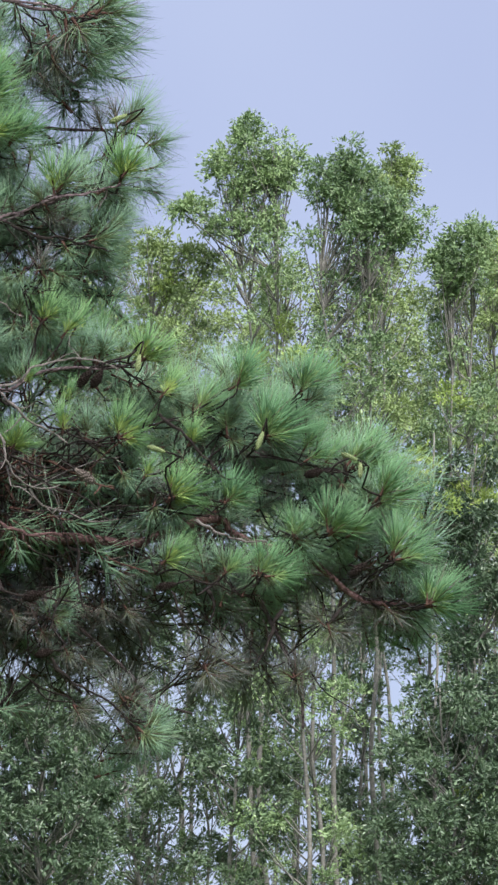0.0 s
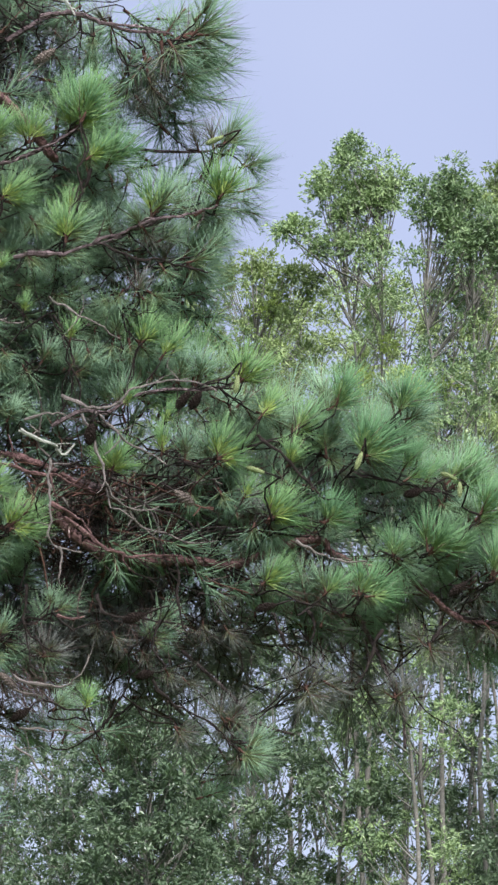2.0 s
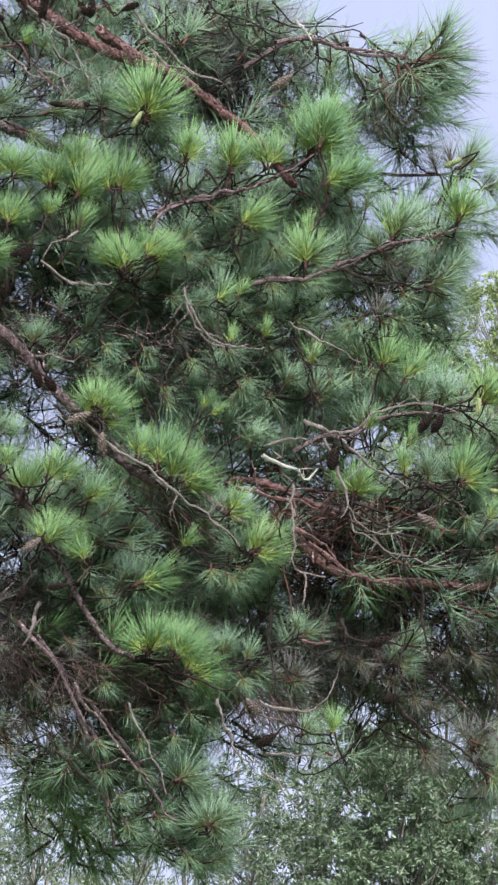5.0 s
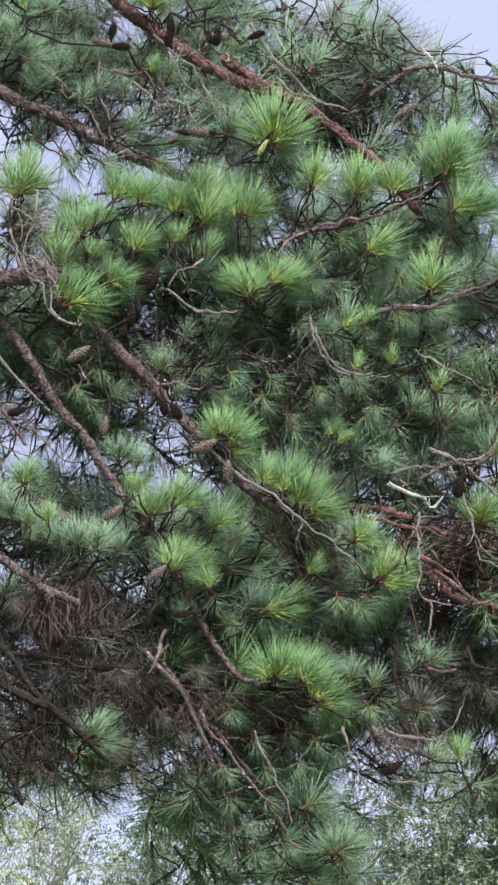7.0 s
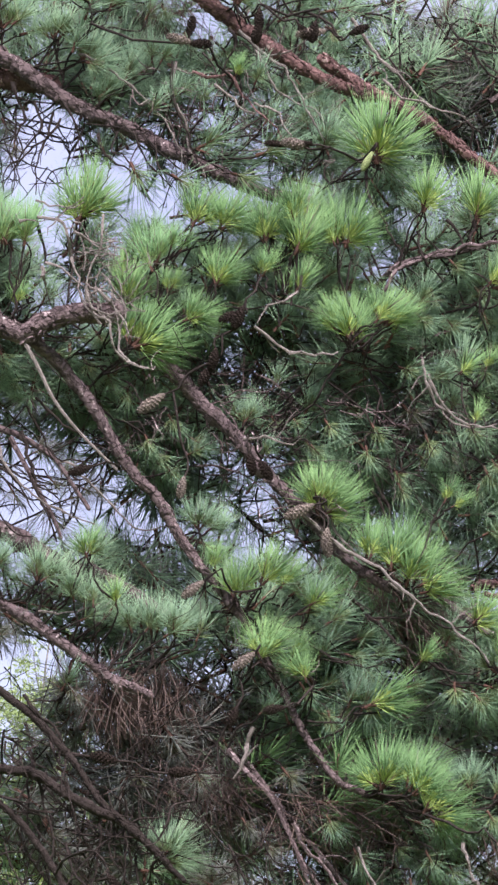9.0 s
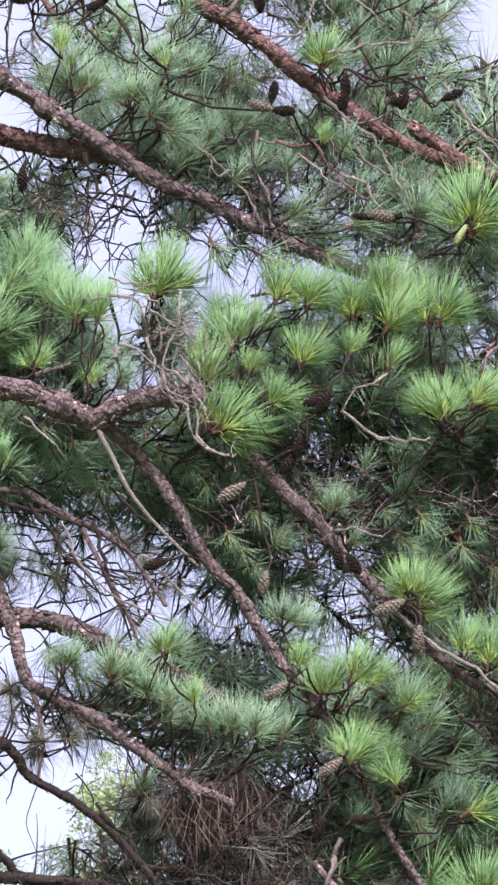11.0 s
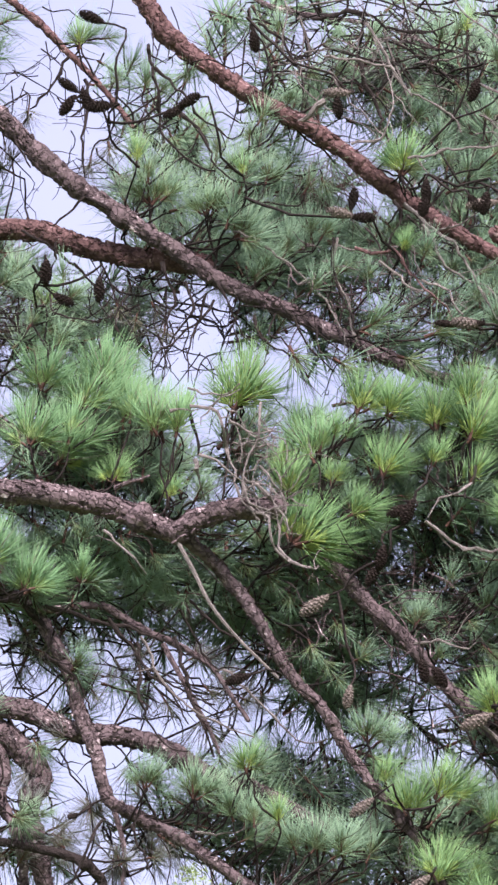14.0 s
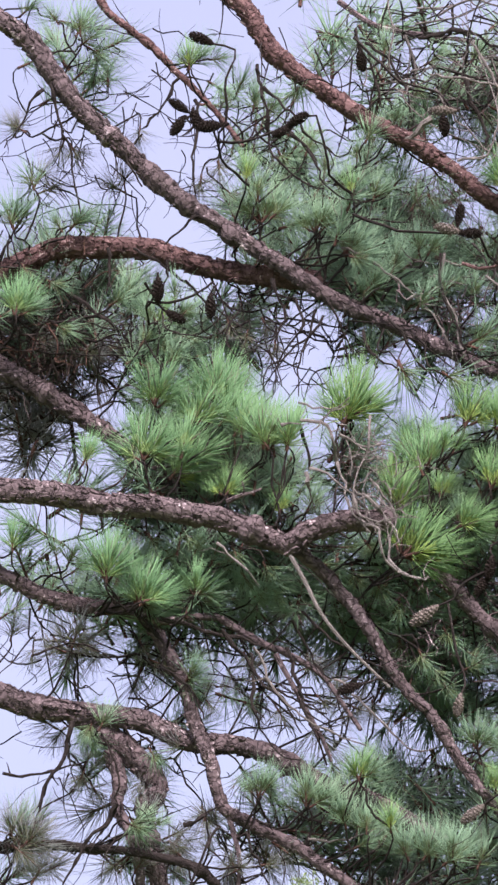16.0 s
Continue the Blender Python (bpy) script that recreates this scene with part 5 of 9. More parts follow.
shoots(limb_b, "bright", (0.05, 13.89, 5.71, 85, 0.78), (0.06, 13.89, 5.71, 60, 0.72), (0.04, 13.76, 5.67, 110, 0.66), (0.05, 13.81, 5.58, 75, 0.55), (0.06, 13.78, 5.58, 45, 0.55), (-0.61, 13.90, 5.72, 80, 0.93), (-0.60, 13.88, 5.71, 40, 0.88), (-0.59, 13.84, 5.72, 70, 0.97), (-0.57, 13.82, 5.71, 20, 0.71), (-0.27, 13.85, 5.69, 85, 0.71), (-0.26, 13.79, 5.67, 65, 0.75), (-0.27, 13.82, 5.68, 105, 0.66), (-0.26, 13.85, 5.69, 45, 0.70), (-0.24, 13.80, 5.67, 25, 0.65), (-0.18, 13.79, 5.66, 60, 0.74), (-0.18, 13.78, 5.65, 85, 0.65), (-0.17, 13.87, 5.68, 40, 0.75), (-0.17, 13.88, 5.68, 20, 0.75), (-0.17, 13.88, 5.67, 0, 0.62))
shoots(limb_b, "bright", (-0.05, 13.86, 5.64, 85, 0.79), (-0.04, 13.85, 5.64, 65, 0.83), (-0.05, 13.77, 5.62, 105, 0.70), (-0.04, 13.88, 5.65, 45, 0.70), (-0.06, 13.83, 5.63, 125, 0.53), (0.05, 13.86, 5.61, 90, 0.79), (0.05, 13.78, 5.59, 70, 0.87), (0.04, 13.86, 5.61, 110, 0.70), (0.05, 13.78, 5.58, 50, 0.87), (0.06, 13.89, 5.61, 30, 0.70), (0.03, 13.86, 5.67, 95, 0.75), (0.05, 13.79, 5.70, 85, 0.61), (0.17, 13.83, 5.63, 95, 0.70), (-0.06, 13.76, 5.50, 90, 0.48), (-0.05, 13.79, 5.51, 60, 0.52), (-0.90, 13.86, 6.44, 80, 0.54), (-0.59, 13.77, 6.36, 100, 0.45))
shoots(limb_s2, "bright", (0.87, 13.80, 4.98, 80, 0.55))
shoots(limb_g, "bright", (0.49, 13.77, 4.81, 60, 0.49), (0.52, 13.89, 4.82, 30, 0.44), (0.12, 13.88, 4.80, 80, 0.88), (0.13, 13.87, 4.79, 55, 0.88), (0.11, 13.85, 4.80, 110, 0.76), (0.14, 13.83, 4.78, 25, 0.82), (0.15, 13.83, 4.77, 0, 0.66), (0.26, 13.83, 4.66, 95, 0.65), (0.27, 13.77, 4.64, 65, 0.65), (0.33, 13.77, 4.61, 80, 0.82), (0.34, 13.84, 4.63, 55, 0.93), (0.32, 13.86, 4.64, 110, 0.71), (0.35, 13.85, 4.62, 30, 0.87), (0.41, 13.86, 4.59, 50, 0.77), (0.42, 13.80, 4.56, 25, 0.76), (0.43, 13.81, 4.54, 0, 0.71), (0.38, 13.80, 4.57, 70, 0.82), (0.47, 13.81, 4.53, 10, 0.54), (0.58, 13.88, 4.47, 70, 0.60))
shoots(limb_g, "bright", (0.58, 13.78, 4.45, 40, 0.65), (0.58, 13.79, 4.44, 10, 0.65), (0.66, 13.82, 4.32, 70, 0.76), (0.67, 13.81, 4.32, 45, 0.81), (0.68, 13.90, 4.33, 20, 0.82), (0.67, 13.88, 4.33, 100, 0.66), (0.68, 13.79, 4.30, -5, 0.76), (-0.46, 13.88, 5.44, 35, 0.70), (-0.48, 13.88, 5.54, 75, 0.62), (-0.44, 13.88, 5.32, 60, 0.83), (-0.43, 13.81, 5.30, 40, 0.92), (-0.42, 13.78, 5.28, 15, 0.95), (-0.43, 13.84, 5.29, -5, 1.00), (-0.42, 13.83, 5.28, -20, 0.79), (-0.36, 13.78, 5.26, 10, 0.65), (-0.20, 13.83, 5.50, 85, 0.65), (-0.19, 13.79, 5.48, 60, 0.70), (-0.20, 13.76, 5.48, 105, 0.56), (-0.19, 13.82, 5.49, 35, 0.61))
shoots(limb_g, "bright", (-0.28, 13.84, 5.38, 30, 0.65), (-0.28, 13.78, 5.36, 10, 0.70), (-0.28, 13.83, 5.38, 55, 0.57), (-0.27, 13.80, 5.37, -10, 0.65), (-0.33, 13.85, 5.48, 60, 0.44), (-0.34, 13.80, 5.46, 90, 0.44), (0.12, 13.83, 4.83, 80, 0.60), (0.13, 13.83, 4.83, 50, 0.65), (0.11, 13.77, 4.82, 110, 0.55), (0.13, 13.81, 4.82, 20, 0.60), (0.10, 13.79, 4.50, 30, 0.59))
shoots(limb_u, "bright", (0.42, 13.86, 4.34, 50, 0.54), (0.94, 13.81, 3.69, 110, 0.54), (0.93, 13.79, 3.68, 60, 0.54))
shoots(limb_f, "bright", (0.07, 13.79, 4.29, 150, 0.54), (0.08, 13.77, 4.27, 110, 0.54), (0.27, 13.86, 4.21, 30, 0.87), (0.28, 13.86, 4.21, 5, 0.82), (0.30, 13.84, 3.97, 95, 0.81), (0.31, 13.84, 3.97, 70, 0.86), (0.29, 13.89, 3.98, 120, 0.76), (0.32, 13.89, 3.98, 45, 0.82), (0.28, 13.77, 3.96, 145, 0.64), (0.39, 13.81, 3.96, 60, 0.75), (0.40, 13.77, 3.94, 35, 0.75), (0.41, 13.81, 3.94, 10, 0.75), (0.38, 13.87, 3.98, 85, 0.65), (0.44, 13.86, 3.90, 30, 0.81), (0.45, 13.84, 3.88, 5, 0.81), (0.43, 13.77, 3.89, 60, 0.75), (0.46, 13.87, 3.88, -20, 0.65), (-0.19, 13.84, 4.62, 110, 0.43), (-0.19, 13.88, 4.63, 80, 0.47))
shoots(limb_f, "bright", (-0.13, 13.86, 4.54, 100, 0.68), (-0.13, 13.85, 4.54, 75, 0.68), (-0.14, 13.84, 4.54, 125, 0.51), (-0.11, 13.83, 4.54, 50, 0.68), (-0.05, 13.77, 4.57, 70, 0.68), (-0.04, 13.77, 4.56, 45, 0.68), (0.01, 13.82, 4.56, 60, 0.60), (0.09, 13.84, 4.49, 60, 0.59), (-0.05, 13.85, 4.37, 85, 0.64), (-0.05, 13.86, 4.37, 60, 0.68), (-0.06, 13.78, 4.35, 110, 0.55), (-0.04, 13.80, 4.35, 35, 0.68), (0.04, 13.85, 4.35, 60, 0.59), (-0.05, 13.79, 4.33, 80, 0.49), (0.02, 13.90, 4.33, 40, 0.59), (0.02, 13.83, 4.31, 10, 0.58))
shoots(limb_d, "bright", (-1.09, 13.87, 5.54, 5, 0.62))
shoots(limb_e, "bright", (-0.95, 13.86, 5.49, 90, 0.53), (-0.94, 13.76, 5.46, 60, 0.52), (-0.95, 13.85, 5.48, 120, 0.49), (-0.94, 13.77, 5.46, 35, 0.40), (-0.96, 13.76, 5.46, 140, 0.35), (-0.79, 13.80, 5.42, 60, 0.44), (-0.80, 13.87, 5.43, 100, 0.44), (-0.61, 13.83, 5.69, 60, 0.93), (-0.62, 13.88, 5.71, 100, 0.88), (-0.62, 13.83, 5.69, 120, 0.62), (-0.46, 13.78, 5.42, 80, 0.74), (-0.46, 13.82, 5.43, 60, 0.79), (-0.47, 13.85, 5.44, 100, 0.70), (-0.48, 13.82, 5.50, 90, 0.53), (-0.45, 13.82, 5.31, 80, 0.74), (-0.46, 13.77, 5.30, 100, 0.61))
shoots(limb_j, "bright", (-0.48, 13.80, 4.50, 85, 0.51), (-0.57, 13.89, 4.67, 60, 0.52), (-0.57, 13.77, 4.64, 110, 0.51))
shoots(limb_a2, "bright", (-1.07, 13.84, 6.79, 90, 0.54))
shoots(limb_z, "bright", (0.05, 13.81, 6.81, 90, 0.45), (0.15, 13.81, 6.63, 60, 0.54))
shoots(limb_n, "lush", (0.91, 13.77, 5.78, 60, 1.00), (0.90, 13.79, 5.77, 95, 0.95))
shoots(limb_q, "lush", (1.01, 13.87, 5.64, 35, 0.89), (1.00, 13.84, 5.63, 75, 0.84))
shoots(limb_m3, "lush", (1.67, 13.86, 4.69, 55, 0.83), (1.68, 13.89, 4.68, 30, 0.89), (1.81, 13.88, 4.80, 55, 0.84), (1.81, 13.80, 4.78, 75, 0.78), (1.79, 13.83, 4.76, 30, 0.78), (1.90, 13.81, 4.59, 60, 1.06), (1.91, 13.86, 4.60, 40, 1.12), (1.89, 13.77, 4.59, 80, 0.94), (1.91, 13.78, 4.58, 15, 1.00), (2.04, 13.81, 4.77, 60, 0.89), (2.03, 13.79, 4.75, 85, 0.78), (2.06, 13.89, 4.78, 40, 0.85), (2.04, 13.81, 4.54, 60, 0.67), (2.05, 13.79, 4.50, 30, 0.67), (2.10, 13.89, 4.58, 80, 0.56), (2.12, 13.82, 4.50, 60, 0.67), (2.21, 13.85, 4.51, 60, 0.79), (2.23, 13.88, 4.50, 35, 0.95), (2.25, 13.90, 4.50, 15, 0.90))
shoots(limb_m3, "lush", (2.28, 13.88, 4.53, 60, 0.73), (2.30, 13.78, 4.37, 50, 0.95), (2.32, 13.87, 4.37, 20, 1.01), (2.31, 13.76, 4.39, 70, 0.78))
shoots(limb_m, "lush", (2.14, 13.82, 4.26, 60, 0.83), (2.15, 13.88, 4.26, 30, 0.89), (2.12, 13.79, 4.26, 95, 0.78), (2.21, 13.86, 4.25, 35, 0.78), (1.77, 13.80, 4.35, 40, 0.72), (1.77, 13.81, 4.35, 10, 0.66), (1.77, 13.87, 4.37, 75, 0.67), (2.01, 13.87, 4.25, 95, 0.61), (2.01, 13.83, 4.24, 60, 0.56), (2.36, 13.84, 4.19, 60, 0.89), (2.38, 13.89, 4.19, 35, 0.90), (2.35, 13.76, 4.17, 85, 0.83), (2.38, 13.81, 4.16, 10, 0.83), (2.49, 13.86, 4.02, 50, 0.84), (2.49, 13.84, 4.01, 25, 0.95), (2.48, 13.84, 4.02, 80, 0.78), (2.50, 13.85, 4.00, 0, 0.90), (1.88, 13.81, 4.11, 95, 0.66), (1.89, 13.81, 4.10, 60, 0.72))
shoots(limb_m, "lush", (1.91, 13.77, 4.08, 0, 0.72), (1.76, 13.78, 4.09, 30, 0.66))
shoots(limb_m6, "lush", (1.91, 13.86, 4.11, 25, 0.83), (1.78, 13.89, 4.12, 60, 0.61))
shoots(limb_d, "lush", (-1.16, 13.89, 5.78, 90, 0.72), (-1.15, 13.81, 5.75, 65, 0.71), (-1.16, 13.81, 5.75, 120, 0.67), (-1.14, 13.82, 5.74, 35, 0.57), (-1.19, 13.87, 5.61, 75, 0.76), (-1.17, 13.78, 5.58, 50, 0.70), (-1.19, 13.80, 5.59, 105, 0.71), (-1.20, 13.77, 5.57, 140, 0.53), (-1.16, 13.79, 5.58, 20, 0.66), (-1.08, 13.89, 5.61, 50, 0.80), (-1.07, 13.90, 5.60, 30, 0.80), (-1.07, 13.77, 5.58, 75, 0.75), (-1.05, 13.82, 5.58, 10, 0.71), (-1.09, 13.88, 5.59, 100, 0.71), (-1.09, 13.83, 5.55, 30, 0.71), (-1.10, 13.81, 5.53, 60, 0.71), (-1.04, 13.88, 5.71, 90, 0.71), (-1.04, 13.78, 5.68, 65, 0.75), (-1.05, 13.83, 5.70, 115, 0.67))
shoots(limb_d, "lush", (-1.02, 13.78, 5.68, 40, 0.70), (-0.98, 13.79, 5.75, 80, 0.80), (-0.98, 13.83, 5.76, 60, 0.80), (-0.98, 13.79, 5.74, 105, 0.75), (-0.97, 13.87, 5.78, 40, 0.71), (-1.00, 13.81, 5.76, 130, 0.53), (-0.96, 13.79, 5.68, 60, 0.70), (-0.95, 13.85, 5.72, 80, 0.80), (-0.92, 13.80, 5.65, 60, 0.71), (-0.92, 13.90, 5.68, 40, 0.62), (-1.56, 13.81, 6.03, 80, 0.64), (-1.56, 13.90, 6.05, 50, 0.65), (-1.57, 13.81, 6.03, 110, 0.55))
shoots(limb_e, "lush", (-0.90, 13.77, 5.64, 80, 0.70), (-0.84, 13.78, 5.61, 95, 0.75), (-0.83, 13.83, 5.62, 70, 0.75), (-0.83, 13.76, 5.60, 120, 0.66), (-0.82, 13.87, 5.63, 50, 0.66), (-0.77, 13.77, 5.60, 85, 0.75), (-0.77, 13.77, 5.60, 65, 0.70), (-0.78, 13.89, 5.64, 110, 0.67), (-1.35, 13.77, 5.56, 60, 0.54), (-1.35, 13.84, 5.58, 100, 0.45))
shoots(limb_g, "lush", (-0.37, 13.80, 5.55, 85, 0.65), (-0.37, 13.78, 5.55, 65, 0.61), (-0.38, 13.82, 5.55, 105, 0.66), (-0.39, 13.77, 5.52, 120, 0.70), (-0.33, 13.76, 5.58, 70, 0.44), (-0.30, 13.81, 5.59, 60, 0.40), (-0.43, 13.82, 5.61, 100, 0.53))
shoots(limb_i2, "lush", (-1.18, 13.84, 5.18, 50, 0.57), (-1.16, 13.76, 5.15, 15, 0.61), (-1.03, 13.78, 5.18, 80, 0.52), (-1.03, 13.88, 5.20, 40, 0.61), (-1.05, 13.89, 5.21, 120, 0.53), (-1.20, 13.86, 5.17, 90, 0.71), (-1.19, 13.84, 5.17, 65, 0.71), (-1.18, 13.83, 5.16, 40, 0.67))
shoots(limb_i, "lush", (-1.19, 13.88, 5.19, 90, 0.57), (-1.28, 13.77, 5.22, 95, 0.76), (-1.28, 13.79, 5.23, 75, 0.76), (-1.29, 13.78, 5.23, 115, 0.71), (-1.27, 13.83, 5.24, 55, 0.63), (-1.21, 13.89, 5.18, 115, 0.67), (-1.55, 13.78, 5.31, 80, 0.53), (-1.56, 13.89, 5.34, 50, 0.54))
shoots(limb_c, "lush", (-1.16, 13.88, 6.01, 60, 0.55))
shoots(limb_a, "mid", (0.93, 13.87, 5.62, 100, 0.67), (0.31, 13.98, 5.93, 10, 0.90), (0.29, 13.93, 5.91, -20, 0.79), (0.26, 13.97, 5.91, 160, 0.79), (0.32, 13.99, 5.90, -60, 0.67), (0.74, 13.95, 5.74, 25, 0.67), (0.93, 13.89, 5.65, -30, 0.67), (-0.63, 13.96, 6.45, 60, 0.54), (-0.63, 13.94, 6.45, 20, 0.54), (-0.62, 13.96, 6.45, 140, 0.45), (-0.68, 13.99, 6.50, 80, 0.55), (-0.13, 13.87, 6.40, 40, 0.67), (-0.13, 13.91, 6.42, 15, 0.54), (-0.16, 13.92, 6.43, 140, 0.45), (-0.52, 13.96, 6.42, 30, 0.55), (-0.53, 13.92, 6.40, 80, 0.54), (-0.47, 13.98, 6.46, 60, 0.54), (-0.37, 13.94, 6.41, -60, 0.54), (-0.35, 13.94, 6.48, -60, 0.54))
shoots(limb_a, "mid", (-0.42, 13.96, 6.38, 60, 0.54), (-0.18, 14.00, 6.29, -60, 0.54), (-0.08, 13.86, 6.14, 60, 0.54), (-0.01, 13.93, 6.11, 60, 0.54), (0.05, 13.98, 6.18, -60, 0.54), (0.08, 13.89, 6.01, 90, 0.53), (0.11, 13.93, 6.06, 60, 0.54), (0.08, 13.92, 6.11, 30, 0.54), (0.15, 13.87, 6.31, -60, 0.54), (0.05, 13.98, 6.42, 90, 0.54), (0.09, 14.00, 6.44, 60, 0.54), (-0.01, 13.94, 6.44, 80, 0.54), (0.12, 13.87, 6.45, 40, 0.54), (-0.04, 13.99, 6.53, 80, 0.54), (-0.11, 13.91, 6.57, 60, 0.54), (-0.37, 13.90, 6.81, 30, 0.55), (-0.34, 13.99, 6.74, 60, 0.55), (0.10, 13.95, 6.58, 80, 0.54), (-0.11, 13.87, 6.67, -60, 0.54))
shoots(limb_a, "mid", (-0.21, 13.98, 6.68, -80, 0.55), (-0.41, 13.98, 6.77, -60, 0.55), (-0.50, 13.89, 6.83, 80, 0.55), (-0.77, 13.92, 6.70, 60, 0.46), (-0.55, 13.87, 6.56, 60, 0.54), (-0.52, 13.97, 6.53, 20, 0.55), (-0.58, 13.92, 6.52, 90, 0.45), (-0.47, 13.89, 6.62, 60, 0.45))
shoots(limb_q, "mid", (1.43, 13.96, 5.76, 52, 0.91), (1.42, 13.88, 5.73, 30, 0.68), (1.50, 13.94, 5.67, -30, 0.56), (1.50, 13.96, 5.68, 50, 0.57), (1.26, 13.98, 5.97, -40, 0.79), (0.96, 13.97, 5.58, -60, 0.67))
shoots(limb_o, "mid", (1.50, 13.92, 5.66, 15, 0.74), (1.20, 13.95, 5.52, 80, 0.79), (1.18, 13.89, 5.48, 50, 0.89), (1.25, 13.95, 5.51, 60, 0.79), (1.12, 13.90, 5.43, 120, 0.67), (1.02, 13.96, 5.42, 110, 0.79), (0.98, 13.96, 5.40, 80, 0.67), (1.30, 13.98, 5.49, -40, 0.90), (1.37, 13.95, 5.51, -50, 0.90), (1.08, 13.97, 5.60, 80, 0.56), (1.02, 13.92, 5.59, -80, 0.56), (1.29, 13.98, 5.34, 60, 0.90), (1.30, 13.87, 5.29, 20, 0.89), (1.31, 13.98, 5.30, -40, 0.90), (1.20, 13.91, 5.28, -60, 0.78), (1.36, 13.88, 5.34, 20, 0.67), (1.20, 13.96, 5.39, 30, 0.79), (0.86, 13.86, 5.37, 40, 0.83), (0.85, 13.98, 5.39, 140, 0.62))
shoots(limb_o, "mid", (0.88, 13.92, 5.37, 15, 0.78), (0.64, 13.94, 5.30, 40, 0.67), (0.66, 13.99, 5.33, 70, 0.67), (0.72, 13.90, 5.31, -50, 0.78), (0.76, 13.90, 5.30, -70, 0.67), (0.82, 13.88, 5.31, -40, 0.78), (0.88, 13.89, 5.32, -60, 0.67), (0.50, 13.95, 5.42, -60, 0.78), (0.62, 13.96, 5.43, -70, 0.78), (0.42, 13.90, 5.41, -60, 0.66), (0.74, 13.91, 5.44, -60, 0.78), (0.78, 13.97, 5.43, 40, 0.67), (0.72, 13.99, 5.40, 60, 0.67))
shoots(limb_p, "mid", (1.32, 13.90, 6.15, 40, 1.02), (1.30, 13.95, 6.14, -15, 1.03), (1.31, 13.96, 6.11, -40, 1.08), (1.23, 13.90, 6.10, -60, 1.07), (1.27, 13.90, 5.99, -20, 0.79), (0.95, 13.86, 6.11, -100, 0.67), (0.93, 13.96, 6.08, -60, 0.56), (1.33, 13.91, 6.21, 40, 0.91), (1.34, 13.87, 6.13, 0, 0.85))
shoots(limb_s, "mid", (1.13, 13.98, 5.19, -60, 0.89), (1.16, 13.90, 5.18, -30, 0.78), (1.06, 13.94, 5.19, -110, 0.78), (1.02, 13.92, 5.17, -120, 0.67), (1.12, 13.88, 4.99, -50, 0.89), (1.09, 13.96, 5.01, -80, 0.89), (1.03, 13.96, 5.01, -100, 0.89), (1.05, 13.94, 5.03, 100, 0.67), (0.97, 13.99, 5.06, -100, 0.78), (0.55, 13.90, 5.24, 70, 0.66), (0.54, 13.96, 5.25, 150, 0.56), (0.52, 13.97, 5.14, 80, 0.50), (0.72, 13.99, 5.11, -50, 0.67), (0.82, 13.92, 5.17, -30, 0.67), (0.88, 13.93, 5.17, 60, 0.56), (0.42, 13.96, 4.99, -30, 0.67))
shoots(limb_s2, "mid", (0.94, 13.89, 4.96, -70, 0.66), (0.99, 13.98, 4.94, -40, 0.67), (0.88, 13.94, 4.91, 70, 0.61), (0.91, 13.89, 4.89, 30, 0.66), (0.90, 13.94, 4.89, -40, 0.67), (0.72, 13.99, 4.92, -60, 0.78), (0.78, 13.93, 4.93, 60, 0.66), (0.80, 13.98, 4.98, -30, 0.67), (0.62, 13.88, 4.92, -60, 0.66))
shoots(limb_m4, "mid", (1.41, 13.97, 4.89, 80, 0.67), (1.32, 13.87, 4.85, 80, 0.78), (1.26, 13.91, 4.87, 85, 0.78), (1.35, 13.87, 4.88, 110, 0.67), (1.04, 13.89, 4.78, 60, 0.66), (1.08, 13.89, 4.78, 90, 0.66), (1.03, 13.98, 4.80, 140, 0.67), (1.55, 13.93, 4.76, -10, 0.78), (1.51, 13.98, 4.78, -60, 0.67), (1.45, 13.99, 4.79, -80, 0.78), (0.68, 13.97, 4.79, -30, 0.77))
shoots(limb_m3, "mid", (1.21, 13.96, 4.63, 120, 0.56), (1.37, 13.89, 4.58, 120, 0.72), (1.41, 13.93, 4.57, -40, 0.67), (1.28, 13.88, 4.58, 90, 0.77), (1.33, 13.93, 4.57, -90, 0.78), (1.34, 13.94, 4.59, 60, 0.66), (1.47, 13.97, 4.46, -30, 0.67), (1.40, 13.86, 4.46, -70, 0.77), (1.43, 13.93, 4.47, 60, 0.67), (1.30, 13.89, 4.46, -80, 0.66), (1.67, 13.99, 4.59, 20, 0.67), (1.67, 13.98, 4.70, 85, 0.79), (1.69, 13.96, 4.69, 0, 0.79), (1.63, 13.97, 4.70, 110, 0.67), (1.78, 13.91, 4.80, 100, 0.67), (1.78, 13.90, 4.74, 60, 0.78), (1.80, 13.94, 4.67, 60, 0.90), (1.78, 13.90, 4.62, 100, 0.89), (1.77, 13.95, 4.63, 75, 1.01))
shoots(limb_m3, "mid", (1.79, 13.92, 4.60, -40, 0.79), (1.93, 13.93, 4.60, -15, 0.89), (1.94, 13.92, 4.58, -45, 0.90), (1.91, 13.95, 4.69, 95, 0.79), (2.02, 13.89, 4.78, 100, 0.73), (2.07, 13.88, 4.74, 20, 0.67), (2.06, 13.90, 4.72, 30, 0.79), (2.05, 13.94, 4.51, -40, 0.67), (2.26, 13.88, 4.49, 50, 0.84), (2.21, 13.94, 4.51, 95, 0.73), (2.18, 13.87, 4.44, -60, 0.67), (2.23, 13.94, 4.46, -40, 0.79), (2.33, 13.99, 4.40, -20, 0.91), (2.31, 13.94, 4.38, -50, 0.90), (2.28, 13.87, 4.38, 100, 0.67))
